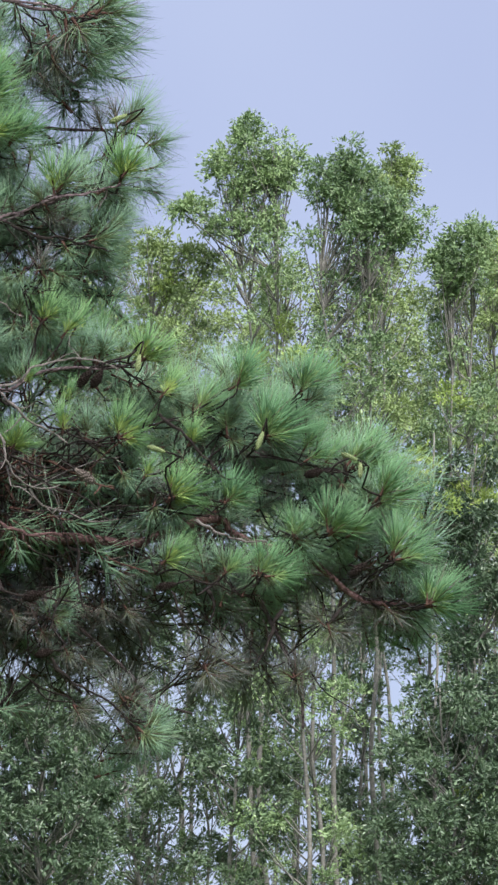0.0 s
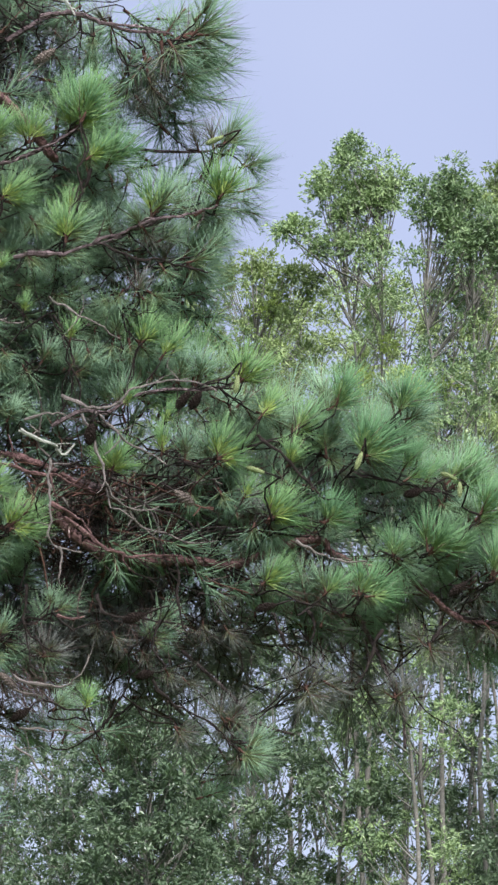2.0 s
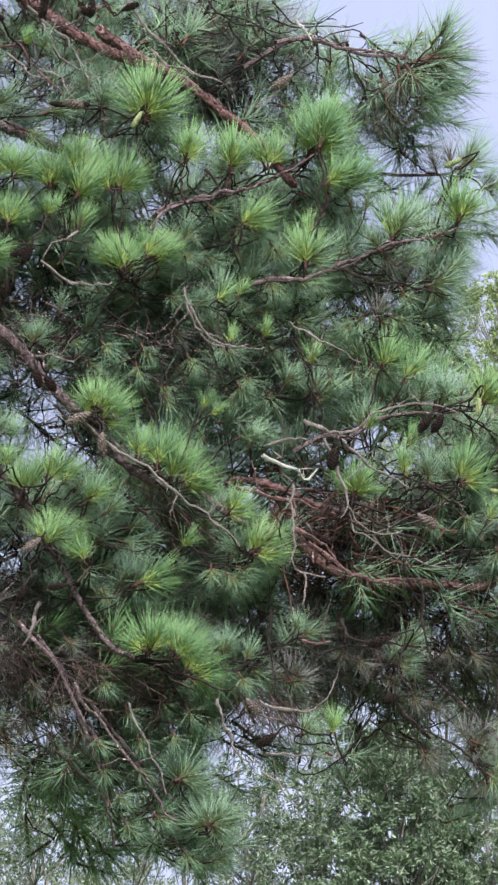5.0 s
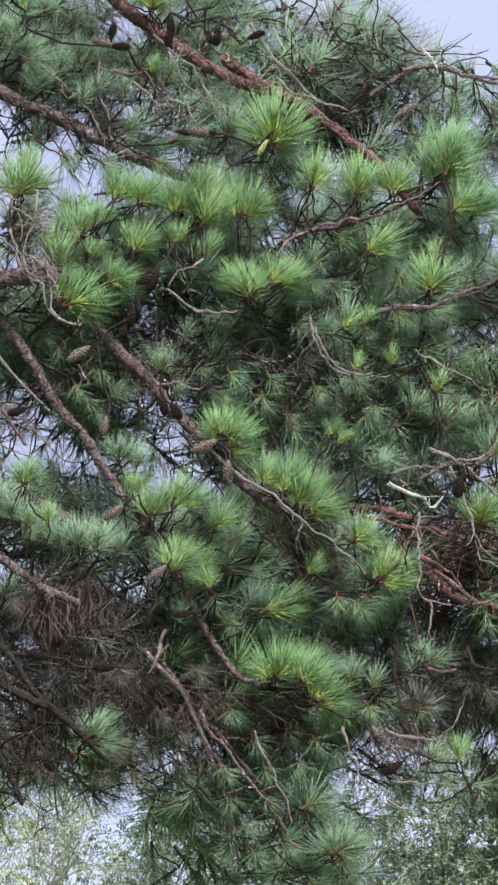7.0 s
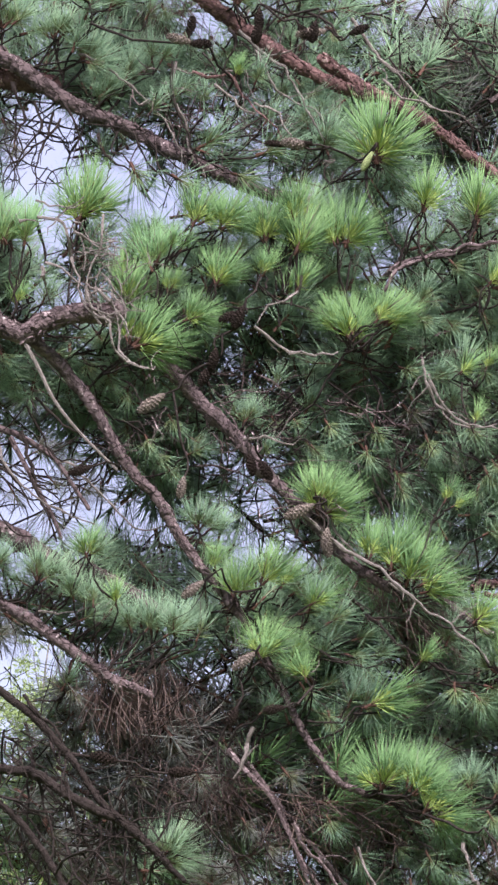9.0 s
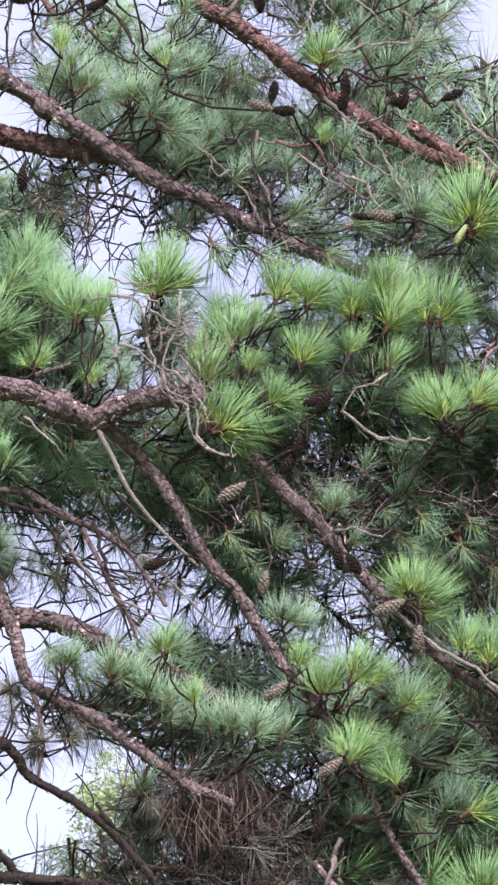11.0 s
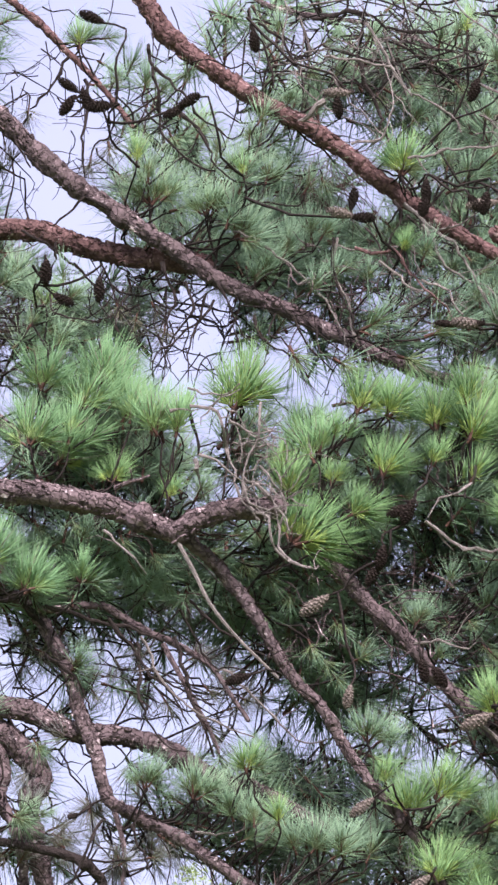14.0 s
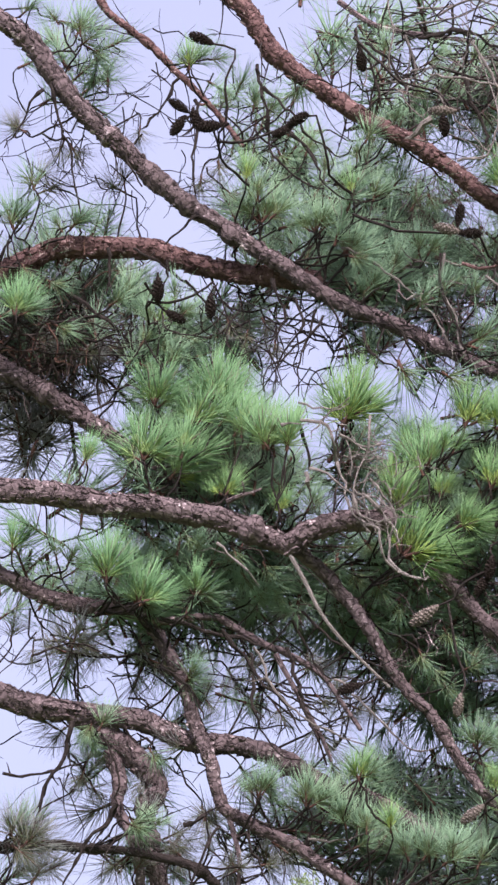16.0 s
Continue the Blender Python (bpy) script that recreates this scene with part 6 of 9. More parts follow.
shoots(limb_m, "mid", (1.57, 13.91, 4.36, -45, 0.88), (1.58, 13.93, 4.36, -80, 0.78), (1.52, 13.87, 4.34, -110, 0.77), (2.17, 13.95, 4.27, 0, 0.84), (2.15, 13.92, 4.27, -40, 0.84), (2.10, 13.90, 4.26, 130, 0.67), (1.77, 13.93, 4.37, -30, 0.67), (2.02, 13.88, 4.24, -20, 0.89), (2.02, 13.92, 4.24, -50, 0.89), (2.03, 13.98, 4.25, 140, 0.67), (2.40, 13.97, 4.18, -20, 0.90), (2.38, 13.96, 4.18, -50, 0.90), (2.36, 13.98, 4.22, 120, 0.68), (2.50, 13.90, 4.01, -25, 0.79), (2.49, 13.95, 4.02, 110, 0.56), (2.41, 13.95, 4.01, 20, 0.90), (2.41, 13.97, 4.02, -20, 0.90), (1.77, 13.88, 4.12, 100, 0.67), (1.57, 13.95, 4.15, -20, 0.83))
shoots(limb_m, "mid", (1.56, 13.88, 4.13, 80, 0.66), (1.56, 13.93, 4.14, -60, 0.66))
shoots(limb_m6, "mid", (1.89, 13.98, 4.13, 130, 0.67), (1.92, 13.98, 4.12, -40, 0.67), (1.77, 13.98, 4.13, 150, 0.56))
shoots(limb_m5, "mid", (1.48, 13.89, 3.55, -50, 0.82), (1.49, 13.92, 3.53, 20, 0.77), (1.51, 13.96, 3.58, 40, 0.66), (1.18, 13.95, 3.95, 20, 0.60), (1.17, 13.94, 3.94, -30, 0.55), (1.16, 13.96, 3.95, 70, 0.55), (1.19, 13.93, 4.00, 30, 0.66))
shoots(limb_b, "mid", (0.25, 13.97, 5.86, -120, 0.67), (0.08, 13.95, 5.71, 20, 0.67), (0.12, 13.95, 5.61, -30, 0.67), (0.08, 13.93, 5.69, 70, 0.80), (0.10, 13.95, 5.71, 40, 0.71), (0.14, 13.90, 5.71, 70, 0.62), (-0.07, 13.90, 5.54, 110, 0.44), (-0.13, 13.86, 5.60, 60, 0.53), (-0.08, 13.95, 5.51, -60, 0.53), (-0.87, 13.95, 6.36, 100, 0.77), (-0.86, 13.99, 6.37, 75, 0.77), (-0.88, 13.94, 6.35, 125, 0.63), (-0.85, 13.92, 6.34, 50, 0.72), (-0.87, 13.90, 6.40, 80, 0.63), (-0.82, 13.87, 6.33, 30, 0.63), (-0.70, 13.90, 6.30, 80, 0.59), (-0.69, 13.88, 6.30, 55, 0.63), (-0.71, 13.93, 6.31, 110, 0.54), (-0.68, 13.91, 6.30, 30, 0.63))
shoots(limb_b, "mid", (-0.72, 13.88, 6.29, 140, 0.45), (-0.61, 13.93, 6.24, 30, 0.72), (-0.60, 13.91, 6.22, 5, 0.72), (-0.59, 13.87, 6.20, -20, 0.63), (-0.55, 13.93, 6.12, 60, 0.72), (-0.55, 13.97, 6.13, 20, 0.72), (-0.53, 13.95, 6.12, 90, 0.54), (-0.48, 13.93, 6.17, 60, 0.63), (-0.47, 13.93, 6.20, 80, 0.63), (-0.44, 14.00, 6.21, 40, 0.63), (-0.56, 13.91, 6.09, 100, 0.45), (-0.40, 13.92, 6.23, 90, 0.54), (-0.37, 13.93, 6.23, 60, 0.54), (-0.34, 13.89, 6.08, 80, 0.54), (-0.40, 13.86, 6.04, 60, 0.53), (-0.31, 14.00, 6.15, 30, 0.54), (-0.24, 13.88, 6.08, 80, 0.44), (-0.05, 13.93, 6.03, 60, 0.54), (0.13, 13.90, 5.95, 80, 0.71))
shoots(limb_b, "mid", (0.13, 13.92, 5.95, 50, 0.71), (0.14, 13.90, 5.93, 110, 0.62), (-1.40, 13.88, 6.92, 90, 0.56), (-1.40, 13.96, 6.92, 30, 0.57), (-1.47, 13.89, 6.96, 120, 0.47), (-1.58, 13.90, 6.99, 30, 0.57))
shoots(limb_n, "mid", (0.19, 13.89, 5.64, 140, 0.67), (0.42, 13.93, 5.74, 130, 0.56), (0.60, 13.96, 5.74, 30, 0.79), (0.59, 13.87, 5.69, 150, 0.61), (0.90, 14.00, 5.80, 10, 0.79), (0.96, 13.87, 5.70, -10, 0.78), (0.66, 13.92, 5.53, 50, 0.78), (0.62, 13.99, 5.53, 100, 0.67), (0.66, 13.88, 5.49, -30, 0.67), (0.60, 13.99, 5.52, -60, 0.67), (0.08, 13.95, 5.46, -60, 0.67), (0.06, 13.87, 5.48, 100, 0.55), (0.14, 13.89, 5.53, 30, 0.56), (0.42, 13.87, 5.44, 60, 0.66), (0.52, 13.87, 5.57, -50, 0.67), (0.46, 13.97, 5.51, -70, 0.67), (0.38, 13.93, 5.50, -80, 0.67), (0.26, 13.92, 5.54, -60, 0.67), (0.02, 13.87, 5.47, 30, 0.53))
shoots(limb_n, "mid", (0.01, 13.90, 5.48, 100, 0.44), (-0.00, 13.88, 5.46, -20, 0.53), (0.05, 13.96, 5.48, 0, 0.53), (0.09, 13.96, 5.51, 20, 0.53))
shoots(limb_m2, "mid", (0.60, 13.98, 4.90, -100, 0.67), (0.62, 13.91, 4.74, 20, 0.66), (0.66, 13.89, 4.71, 60, 0.55))
shoots(limb_g, "mid", (0.36, 13.90, 4.88, -60, 0.66), (0.26, 13.88, 4.99, -80, 0.66), (0.14, 13.87, 5.07, -60, 0.66), (0.08, 13.97, 5.13, 60, 0.66), (0.10, 13.86, 4.99, -40, 0.55), (0.10, 14.00, 4.84, 150, 0.44), (0.36, 13.90, 4.59, -40, 0.66), (0.57, 13.96, 4.49, 110, 0.50), (0.67, 13.88, 4.31, -35, 0.77), (0.66, 13.93, 4.32, -70, 0.77), (0.64, 13.94, 4.33, 150, 0.66), (0.50, 13.91, 4.41, 60, 0.66), (0.48, 13.94, 4.42, 30, 0.66), (0.62, 13.87, 4.27, -20, 0.76), (0.15, 13.88, 4.46, 30, 0.77), (0.23, 13.93, 4.42, 20, 0.66), (0.21, 13.92, 4.37, -20, 0.65), (-0.42, 14.00, 5.63, 95, 0.71), (-0.45, 13.96, 5.63, 80, 0.71))
shoots(limb_g, "mid", (-0.40, 13.89, 5.65, 70, 0.53), (-0.46, 13.97, 5.46, 10, 0.53), (-0.18, 13.92, 5.51, 10, 0.44), (-0.27, 13.87, 5.38, -35, 0.70), (-0.29, 13.92, 5.41, 100, 0.53), (-0.32, 13.96, 5.50, 20, 0.53), (-0.34, 13.97, 5.50, -20, 0.53), (-0.24, 13.94, 5.59, 100, 0.53), (-0.27, 13.93, 5.56, 70, 0.53), (-0.14, 13.91, 5.45, -30, 0.53), (-0.33, 13.90, 5.09, -60, 0.61), (-0.41, 13.93, 5.23, -60, 0.53), (-0.35, 13.93, 5.20, -40, 0.53), (-0.27, 13.87, 4.97, 20, 0.52), (-0.26, 13.93, 5.03, -40, 0.52), (-0.11, 13.98, 5.09, 80, 0.52), (-0.10, 13.92, 5.09, 50, 0.52), (-0.13, 14.00, 5.12, 110, 0.44), (-0.02, 13.99, 5.11, -60, 0.53))
shoots(limb_g, "mid", (0.04, 13.90, 5.09, -60, 0.52), (-0.05, 13.88, 4.97, 60, 0.43), (0.08, 13.98, 5.04, -60, 0.52), (0.12, 13.99, 5.15, -40, 0.53), (-0.02, 13.95, 5.20, 60, 0.52), (0.08, 13.99, 5.23, 60, 0.53), (0.12, 13.99, 4.86, 140, 0.43), (0.04, 13.95, 4.56, 30, 0.69))
shoots(limb_u, "mid", (0.54, 13.97, 4.29, -30, 0.77), (0.58, 13.89, 4.25, -50, 0.76), (0.62, 13.95, 4.26, -80, 0.66), (0.52, 13.87, 4.27, -80, 0.65), (0.28, 13.92, 4.37, 10, 0.55), (0.39, 13.94, 4.28, 20, 0.54), (0.57, 13.90, 3.98, 90, 0.54), (0.57, 13.97, 3.99, 50, 0.55), (0.56, 13.87, 3.97, 130, 0.54), (0.64, 13.89, 3.95, 70, 0.54), (0.66, 13.97, 3.93, -40, 0.66), (0.62, 13.87, 3.89, -60, 0.65), (0.81, 13.88, 4.05, 80, 0.44), (0.84, 13.93, 4.04, 30, 0.55), (0.80, 13.96, 3.89, -50, 0.55), (0.83, 13.86, 3.69, 60, 0.54), (0.84, 13.90, 3.69, 20, 0.54))
shoots(limb_f, "mid", (0.09, 13.87, 4.50, 60, 0.76), (0.07, 13.97, 4.46, -30, 0.77), (0.15, 13.91, 4.41, 80, 0.66), (0.07, 13.88, 4.27, -60, 0.65), (0.13, 13.98, 4.28, 30, 0.66), (0.25, 13.91, 4.33, -60, 0.65), (0.25, 13.90, 4.21, 60, 0.65), (0.26, 13.91, 4.21, -30, 0.65), (0.25, 13.93, 4.24, 100, 0.65), (0.15, 13.91, 4.19, -70, 0.65), (0.46, 13.95, 3.88, -50, 0.76), (0.35, 13.96, 3.81, -60, 0.54), (-0.68, 13.90, 5.29, -30, 0.61), (-0.59, 13.98, 5.28, -60, 0.62), (-0.52, 13.92, 5.23, -70, 0.61), (-0.54, 13.96, 5.14, -60, 0.61), (-0.46, 13.93, 5.18, -80, 0.61), (-0.46, 13.99, 5.08, -80, 0.62), (-0.40, 13.88, 5.02, -70, 0.61))
shoots(limb_f, "mid", (-0.36, 13.91, 4.98, -70, 0.61), (-0.33, 13.90, 4.93, -60, 0.52), (-0.43, 13.98, 4.96, -100, 0.53), (-0.24, 13.87, 4.75, 80, 0.52), (-0.23, 13.88, 4.75, 50, 0.52), (-0.25, 13.87, 4.75, 115, 0.52), (-0.21, 13.93, 4.75, 20, 0.52), (-0.18, 13.94, 4.73, 70, 0.61), (-0.02, 13.95, 4.59, 20, 0.69), (-0.07, 13.89, 4.59, 100, 0.60), (0.07, 13.90, 4.49, 0, 0.60), (0.04, 13.88, 4.43, -30, 0.60), (-0.03, 13.88, 4.36, 10, 0.68), (0.12, 13.90, 4.36, 60, 0.60), (0.13, 13.98, 4.44, 30, 0.52), (0.00, 13.98, 4.26, 100, 0.59), (-0.02, 13.94, 4.22, 60, 0.59), (-0.05, 13.89, 4.19, 30, 0.49), (0.11, 13.96, 4.21, -20, 0.68))
shoots(limb_f, "mid", (0.18, 13.95, 4.19, 20, 0.69), (0.21, 13.90, 4.22, 60, 0.59))
shoots(limb_x, "mid", (0.42, 13.99, 3.54, 70, 0.76), (0.41, 13.87, 3.53, 30, 0.81), (0.41, 13.94, 3.53, 110, 0.65), (0.43, 13.99, 3.53, -10, 0.76), (0.53, 13.96, 3.39, 60, 0.65), (0.52, 13.90, 3.38, 30, 0.75), (0.54, 13.95, 3.38, 0, 0.76), (0.51, 13.88, 3.37, 100, 0.64), (0.53, 13.93, 3.37, -40, 0.65), (0.50, 13.90, 3.37, 160, 0.65), (0.27, 13.98, 3.59, -60, 0.65), (0.27, 13.98, 3.69, -70, 0.65), (0.23, 13.97, 3.79, -60, 0.65), (0.15, 13.91, 3.88, -70, 0.65), (0.33, 14.00, 3.42, 30, 0.65), (0.33, 13.91, 3.41, -50, 0.65), (0.39, 13.88, 3.69, -80, 0.65), (0.44, 13.87, 3.77, -60, 0.65), (0.51, 13.94, 3.74, -60, 0.54))
shoots(limb_x, "mid", (0.43, 13.95, 3.29, -60, 0.65), (0.53, 13.96, 3.26, 20, 0.65))
shoots(limb_x2, "mid", (0.20, 13.97, 3.49, -60, 0.65), (0.15, 13.93, 3.58, -80, 0.65), (0.23, 13.88, 3.38, -60, 0.64))
shoots(limb_w, "mid", (0.12, 13.88, 3.67, -60, 0.64))
shoots(limb_d, "mid", (-1.18, 13.96, 5.79, 150, 0.54), (-1.20, 13.96, 5.62, 0, 0.63), (-0.93, 13.89, 5.65, 90, 0.62), (-0.86, 13.93, 5.64, 60, 0.53), (-0.89, 13.99, 5.64, 100, 0.54), (-0.96, 13.99, 5.65, 90, 0.54), (-1.07, 13.93, 5.39, -60, 0.62), (-1.04, 13.88, 5.32, 60, 0.53), (-1.13, 13.98, 5.33, 30, 0.53), (-0.97, 13.91, 5.29, -40, 0.62), (-1.20, 13.88, 5.95, 60, 0.54), (-1.17, 13.91, 5.94, 20, 0.54), (-1.20, 13.90, 5.89, -30, 0.54), (-1.14, 13.91, 5.96, -60, 0.45), (-1.55, 13.87, 6.04, 20, 0.55), (-1.45, 13.89, 6.01, -30, 0.55), (-1.12, 13.87, 5.89, 40, 0.54))
shoots(limb_e, "mid", (-0.80, 13.98, 5.47, 80, 0.44), (-0.72, 13.93, 5.46, 60, 0.53), (-0.69, 13.97, 5.47, 90, 0.53), (-0.73, 13.95, 5.45, 30, 0.44), (-1.18, 13.99, 5.40, -60, 0.62), (-0.90, 13.87, 5.25, -60, 0.61), (-0.84, 13.88, 5.28, -70, 0.61), (-0.93, 13.88, 5.33, -70, 0.61), (-0.55, 13.87, 5.34, -60, 0.61), (-0.62, 13.99, 5.36, 0, 0.53))
shoots(limb_i, "mid", (-1.19, 13.90, 5.18, -30, 0.53), (-1.20, 13.87, 5.18, 140, 0.44), (-0.85, 13.91, 4.63, 70, 0.52), (-0.86, 13.93, 4.63, 100, 0.52), (-0.84, 13.91, 4.63, 45, 0.52), (-0.87, 13.87, 4.62, 130, 0.34), (-0.61, 13.88, 4.53, 100, 0.60), (-0.58, 13.90, 4.47, 20, 0.52), (-0.76, 13.97, 4.59, 150, 0.44), (-1.18, 13.92, 5.18, 15, 0.63), (-1.41, 13.95, 5.31, 60, 0.54), (-1.40, 14.00, 5.30, 30, 0.54), (-1.45, 13.99, 5.34, 110, 0.46), (-0.64, 13.99, 4.28, 60, 0.59))
shoots(limb_i2, "mid", (-1.03, 13.89, 5.20, 5, 0.61), (-1.05, 14.00, 5.23, 160, 0.44), (-0.87, 13.89, 5.19, 20, 0.53))
shoots(limb_h, "mid", (-0.81, 13.92, 5.21, -60, 0.53))
shoots(limb_j, "mid", (-0.47, 13.95, 4.53, 110, 0.52), (-0.50, 13.95, 4.51, 60, 0.52), (-0.41, 13.99, 4.47, 90, 0.61), (-0.38, 13.96, 4.45, 100, 0.65), (-0.36, 13.99, 4.46, 75, 0.65), (-0.39, 13.94, 4.45, 50, 0.61), (-0.31, 13.86, 4.43, 95, 0.60), (-0.30, 13.91, 4.44, 65, 0.60), (-0.27, 13.96, 4.45, 80, 0.60), (-0.24, 13.91, 4.42, 60, 0.60), (-0.44, 13.95, 4.45, 110, 0.60), (-0.33, 13.88, 4.42, 30, 0.60), (-0.21, 13.95, 4.46, 90, 0.52), (-0.56, 13.91, 4.68, 85, 0.52), (-0.56, 13.91, 4.67, 30, 0.52), (-0.58, 13.97, 4.68, 140, 0.43), (-0.72, 13.90, 4.60, 90, 0.61), (-0.72, 13.98, 4.61, 60, 0.65), (-0.73, 13.97, 4.61, 120, 0.52))
shoots(limb_j, "mid", (-0.70, 13.90, 4.59, 30, 0.60), (-0.66, 13.95, 4.59, 70, 0.61), (-0.65, 13.97, 4.56, 45, 0.61), (-0.58, 13.97, 4.53, 70, 0.61), (-0.55, 13.87, 4.51, 90, 0.51), (-0.52, 13.99, 4.49, 40, 0.61))
shoots(limb_k, "mid", (-1.15, 13.89, 4.53, 20, 0.43), (-1.35, 13.96, 4.81, -60, 0.53), (-1.33, 13.91, 4.83, -100, 0.53))
shoots(limb_a2, "mid", (-0.90, 13.95, 6.49, 110, 0.46), (-1.08, 13.94, 6.83, 60, 0.64), (-1.07, 13.94, 6.84, 30, 0.55), (-1.08, 13.86, 6.80, 120, 0.36), (-1.01, 13.91, 6.84, 0, 0.46), (-0.94, 14.00, 6.77, 60, 0.55), (-0.89, 13.98, 6.71, 80, 0.55), (-0.85, 13.96, 6.68, 50, 0.55), (-0.96, 13.88, 6.68, 100, 0.46), (-0.81, 13.97, 6.56, -60, 0.55), (-0.73, 13.94, 6.55, 60, 0.54), (-1.42, 13.98, 6.96, 60, 0.66), (-1.38, 13.98, 6.91, -40, 0.57))
shoots(limb_c, "mid", (-0.61, 13.95, 6.24, 60, 0.68), (-0.62, 13.98, 6.25, 100, 0.54), (-1.11, 13.91, 6.09, 90, 0.54), (-1.09, 13.88, 6.03, 40, 0.54), (-1.10, 13.91, 6.04, 0, 0.54), (-1.16, 13.86, 6.01, 120, 0.54), (-1.20, 14.00, 6.06, 90, 0.63), (-1.08, 13.92, 5.98, -20, 0.45), (-1.60, 13.98, 6.36, 80, 0.65), (-1.59, 13.89, 6.32, 110, 0.56), (-1.59, 14.00, 6.36, 50, 0.65), (-1.42, 13.94, 6.33, 50, 0.56), (-1.42, 13.98, 6.35, 20, 0.65), (-1.40, 13.98, 6.34, 90, 0.46), (-1.45, 13.93, 6.32, 120, 0.46), (-1.26, 13.94, 6.11, 60, 0.55), (-1.25, 13.97, 6.12, 90, 0.55), (-1.29, 13.88, 6.07, 20, 0.55), (-1.13, 13.99, 6.05, 30, 0.55))
shoots(limb_z, "mid", (-0.24, 13.91, 6.82, 60, 0.55), (-0.03, 13.96, 6.83, 80, 0.55), (0.02, 13.90, 6.83, 60, 0.55), (0.14, 13.92, 6.75, 100, 0.54), (0.02, 13.99, 6.72, -60, 0.55))
shoots(limb_k2, "mid", (-1.30, 13.87, 4.81, 60, 0.53), (-1.21, 13.86, 4.53, -20, 0.53), (-1.20, 13.90, 4.54, 40, 0.44), (-1.21, 13.89, 4.55, -60, 0.53))
shoots(limb_l2, "mid", (-0.33, 13.98, 3.78, 60, 0.68), (-0.33, 13.95, 3.78, 30, 0.78), (-0.34, 13.96, 3.77, 100, 0.58))
shoots(limb_l, "mid", (-0.32, 13.97, 3.77, 0, 0.78), (-0.33, 13.94, 3.76, -30, 0.68))
shoots(limb_q, "dark", (1.39, 13.98, 5.75, 100, 0.68), (1.34, 14.00, 5.74, 110, 0.62), (1.16, 13.97, 5.98, -60, 0.91), (1.12, 14.01, 5.93, -60, 0.68), (1.08, 14.00, 5.97, -90, 0.68))
shoots(limb_p, "dark", (1.30, 14.06, 6.19, 20, 1.03), (1.20, 13.93, 6.10, -80, 1.13), (1.15, 14.07, 6.11, -80, 1.14), (1.02, 14.04, 6.21, 150, 0.68))
shoots(limb_o, "dark", (1.14, 13.96, 5.43, -60, 0.79), (1.03, 14.03, 5.41, -70, 0.67), (1.21, 14.00, 5.32, 60, 0.67))
shoots(limb_s, "dark", (1.11, 13.97, 5.19, 70, 0.67), (0.50, 13.95, 5.01, -60, 0.66), (0.38, 13.96, 5.14, -50, 0.77))
shoots(limb_m, "dark", (1.54, 13.98, 4.36, 100, 0.73), (2.32, 14.01, 4.17, -70, 0.90), (2.31, 14.02, 4.19, 100, 0.68), (2.40, 14.00, 4.03, 60, 0.79), (2.35, 13.93, 4.01, -50, 0.79), (2.32, 14.01, 4.04, -80, 0.67), (2.26, 14.05, 4.09, -70, 0.79), (2.20, 14.02, 4.04, 60, 0.79), (2.14, 14.02, 4.02, -90, 0.67), (1.41, 13.93, 4.11, -70, 0.66), (2.17, 14.05, 3.97, 20, 0.79), (2.18, 14.07, 3.95, -30, 0.79), (2.15, 13.96, 3.94, -80, 0.78), (2.13, 13.97, 3.95, 140, 0.67))
shoots(limb_m3, "dark", (1.52, 13.98, 4.38, 80, 0.67), (1.82, 14.01, 4.60, -60, 0.90), (1.85, 13.95, 4.59, -90, 0.78), (2.15, 13.95, 4.50, 90, 0.67))
shoots(limb_m6, "dark", (1.75, 13.99, 4.12, -60, 0.67), (2.03, 13.97, 3.76, -60, 0.67), (2.04, 14.05, 3.78, 80, 0.67), (2.03, 13.96, 3.76, 30, 0.61), (2.04, 14.01, 3.77, -110, 0.67), (2.01, 13.95, 3.76, 150, 0.56))
shoots(limb_m5, "dark", (1.72, 14.02, 3.80, 20, 0.94), (1.73, 14.03, 3.79, -20, 0.94), (1.71, 13.93, 3.78, -60, 0.88), (1.72, 14.04, 3.81, 60, 0.78), (1.71, 13.99, 3.79, 150, 0.66), (1.79, 13.99, 3.81, -30, 0.78), (1.72, 14.01, 3.78, -110, 0.67), (1.45, 14.02, 3.68, -20, 0.77), (1.46, 14.06, 3.68, 60, 0.66), (1.45, 14.05, 3.67, -70, 0.77), (1.42, 13.95, 3.67, 130, 0.66), (1.44, 14.02, 3.67, -130, 0.66), (1.50, 14.05, 3.57, -20, 0.77), (1.48, 14.03, 3.57, -100, 0.77), (1.29, 14.02, 3.82, -50, 0.66), (1.35, 13.96, 4.01, -80, 0.66), (1.43, 13.95, 3.99, -60, 0.66))
shoots(limb_m7, "dark", (1.26, 13.99, 3.64, -60, 0.66), (1.27, 14.02, 3.65, -20, 0.55), (1.22, 13.98, 3.85, -60, 0.66), (1.14, 13.98, 3.91, -60, 0.66), (1.04, 13.99, 3.97, -70, 0.66), (0.99, 14.06, 4.02, -90, 0.66))
shoots(limb_u, "dark", (0.80, 14.03, 3.90, 90, 0.66), (0.80, 14.01, 3.90, 40, 0.66), (0.80, 13.94, 3.88, 0, 0.65), (0.79, 13.97, 3.89, 140, 0.60))
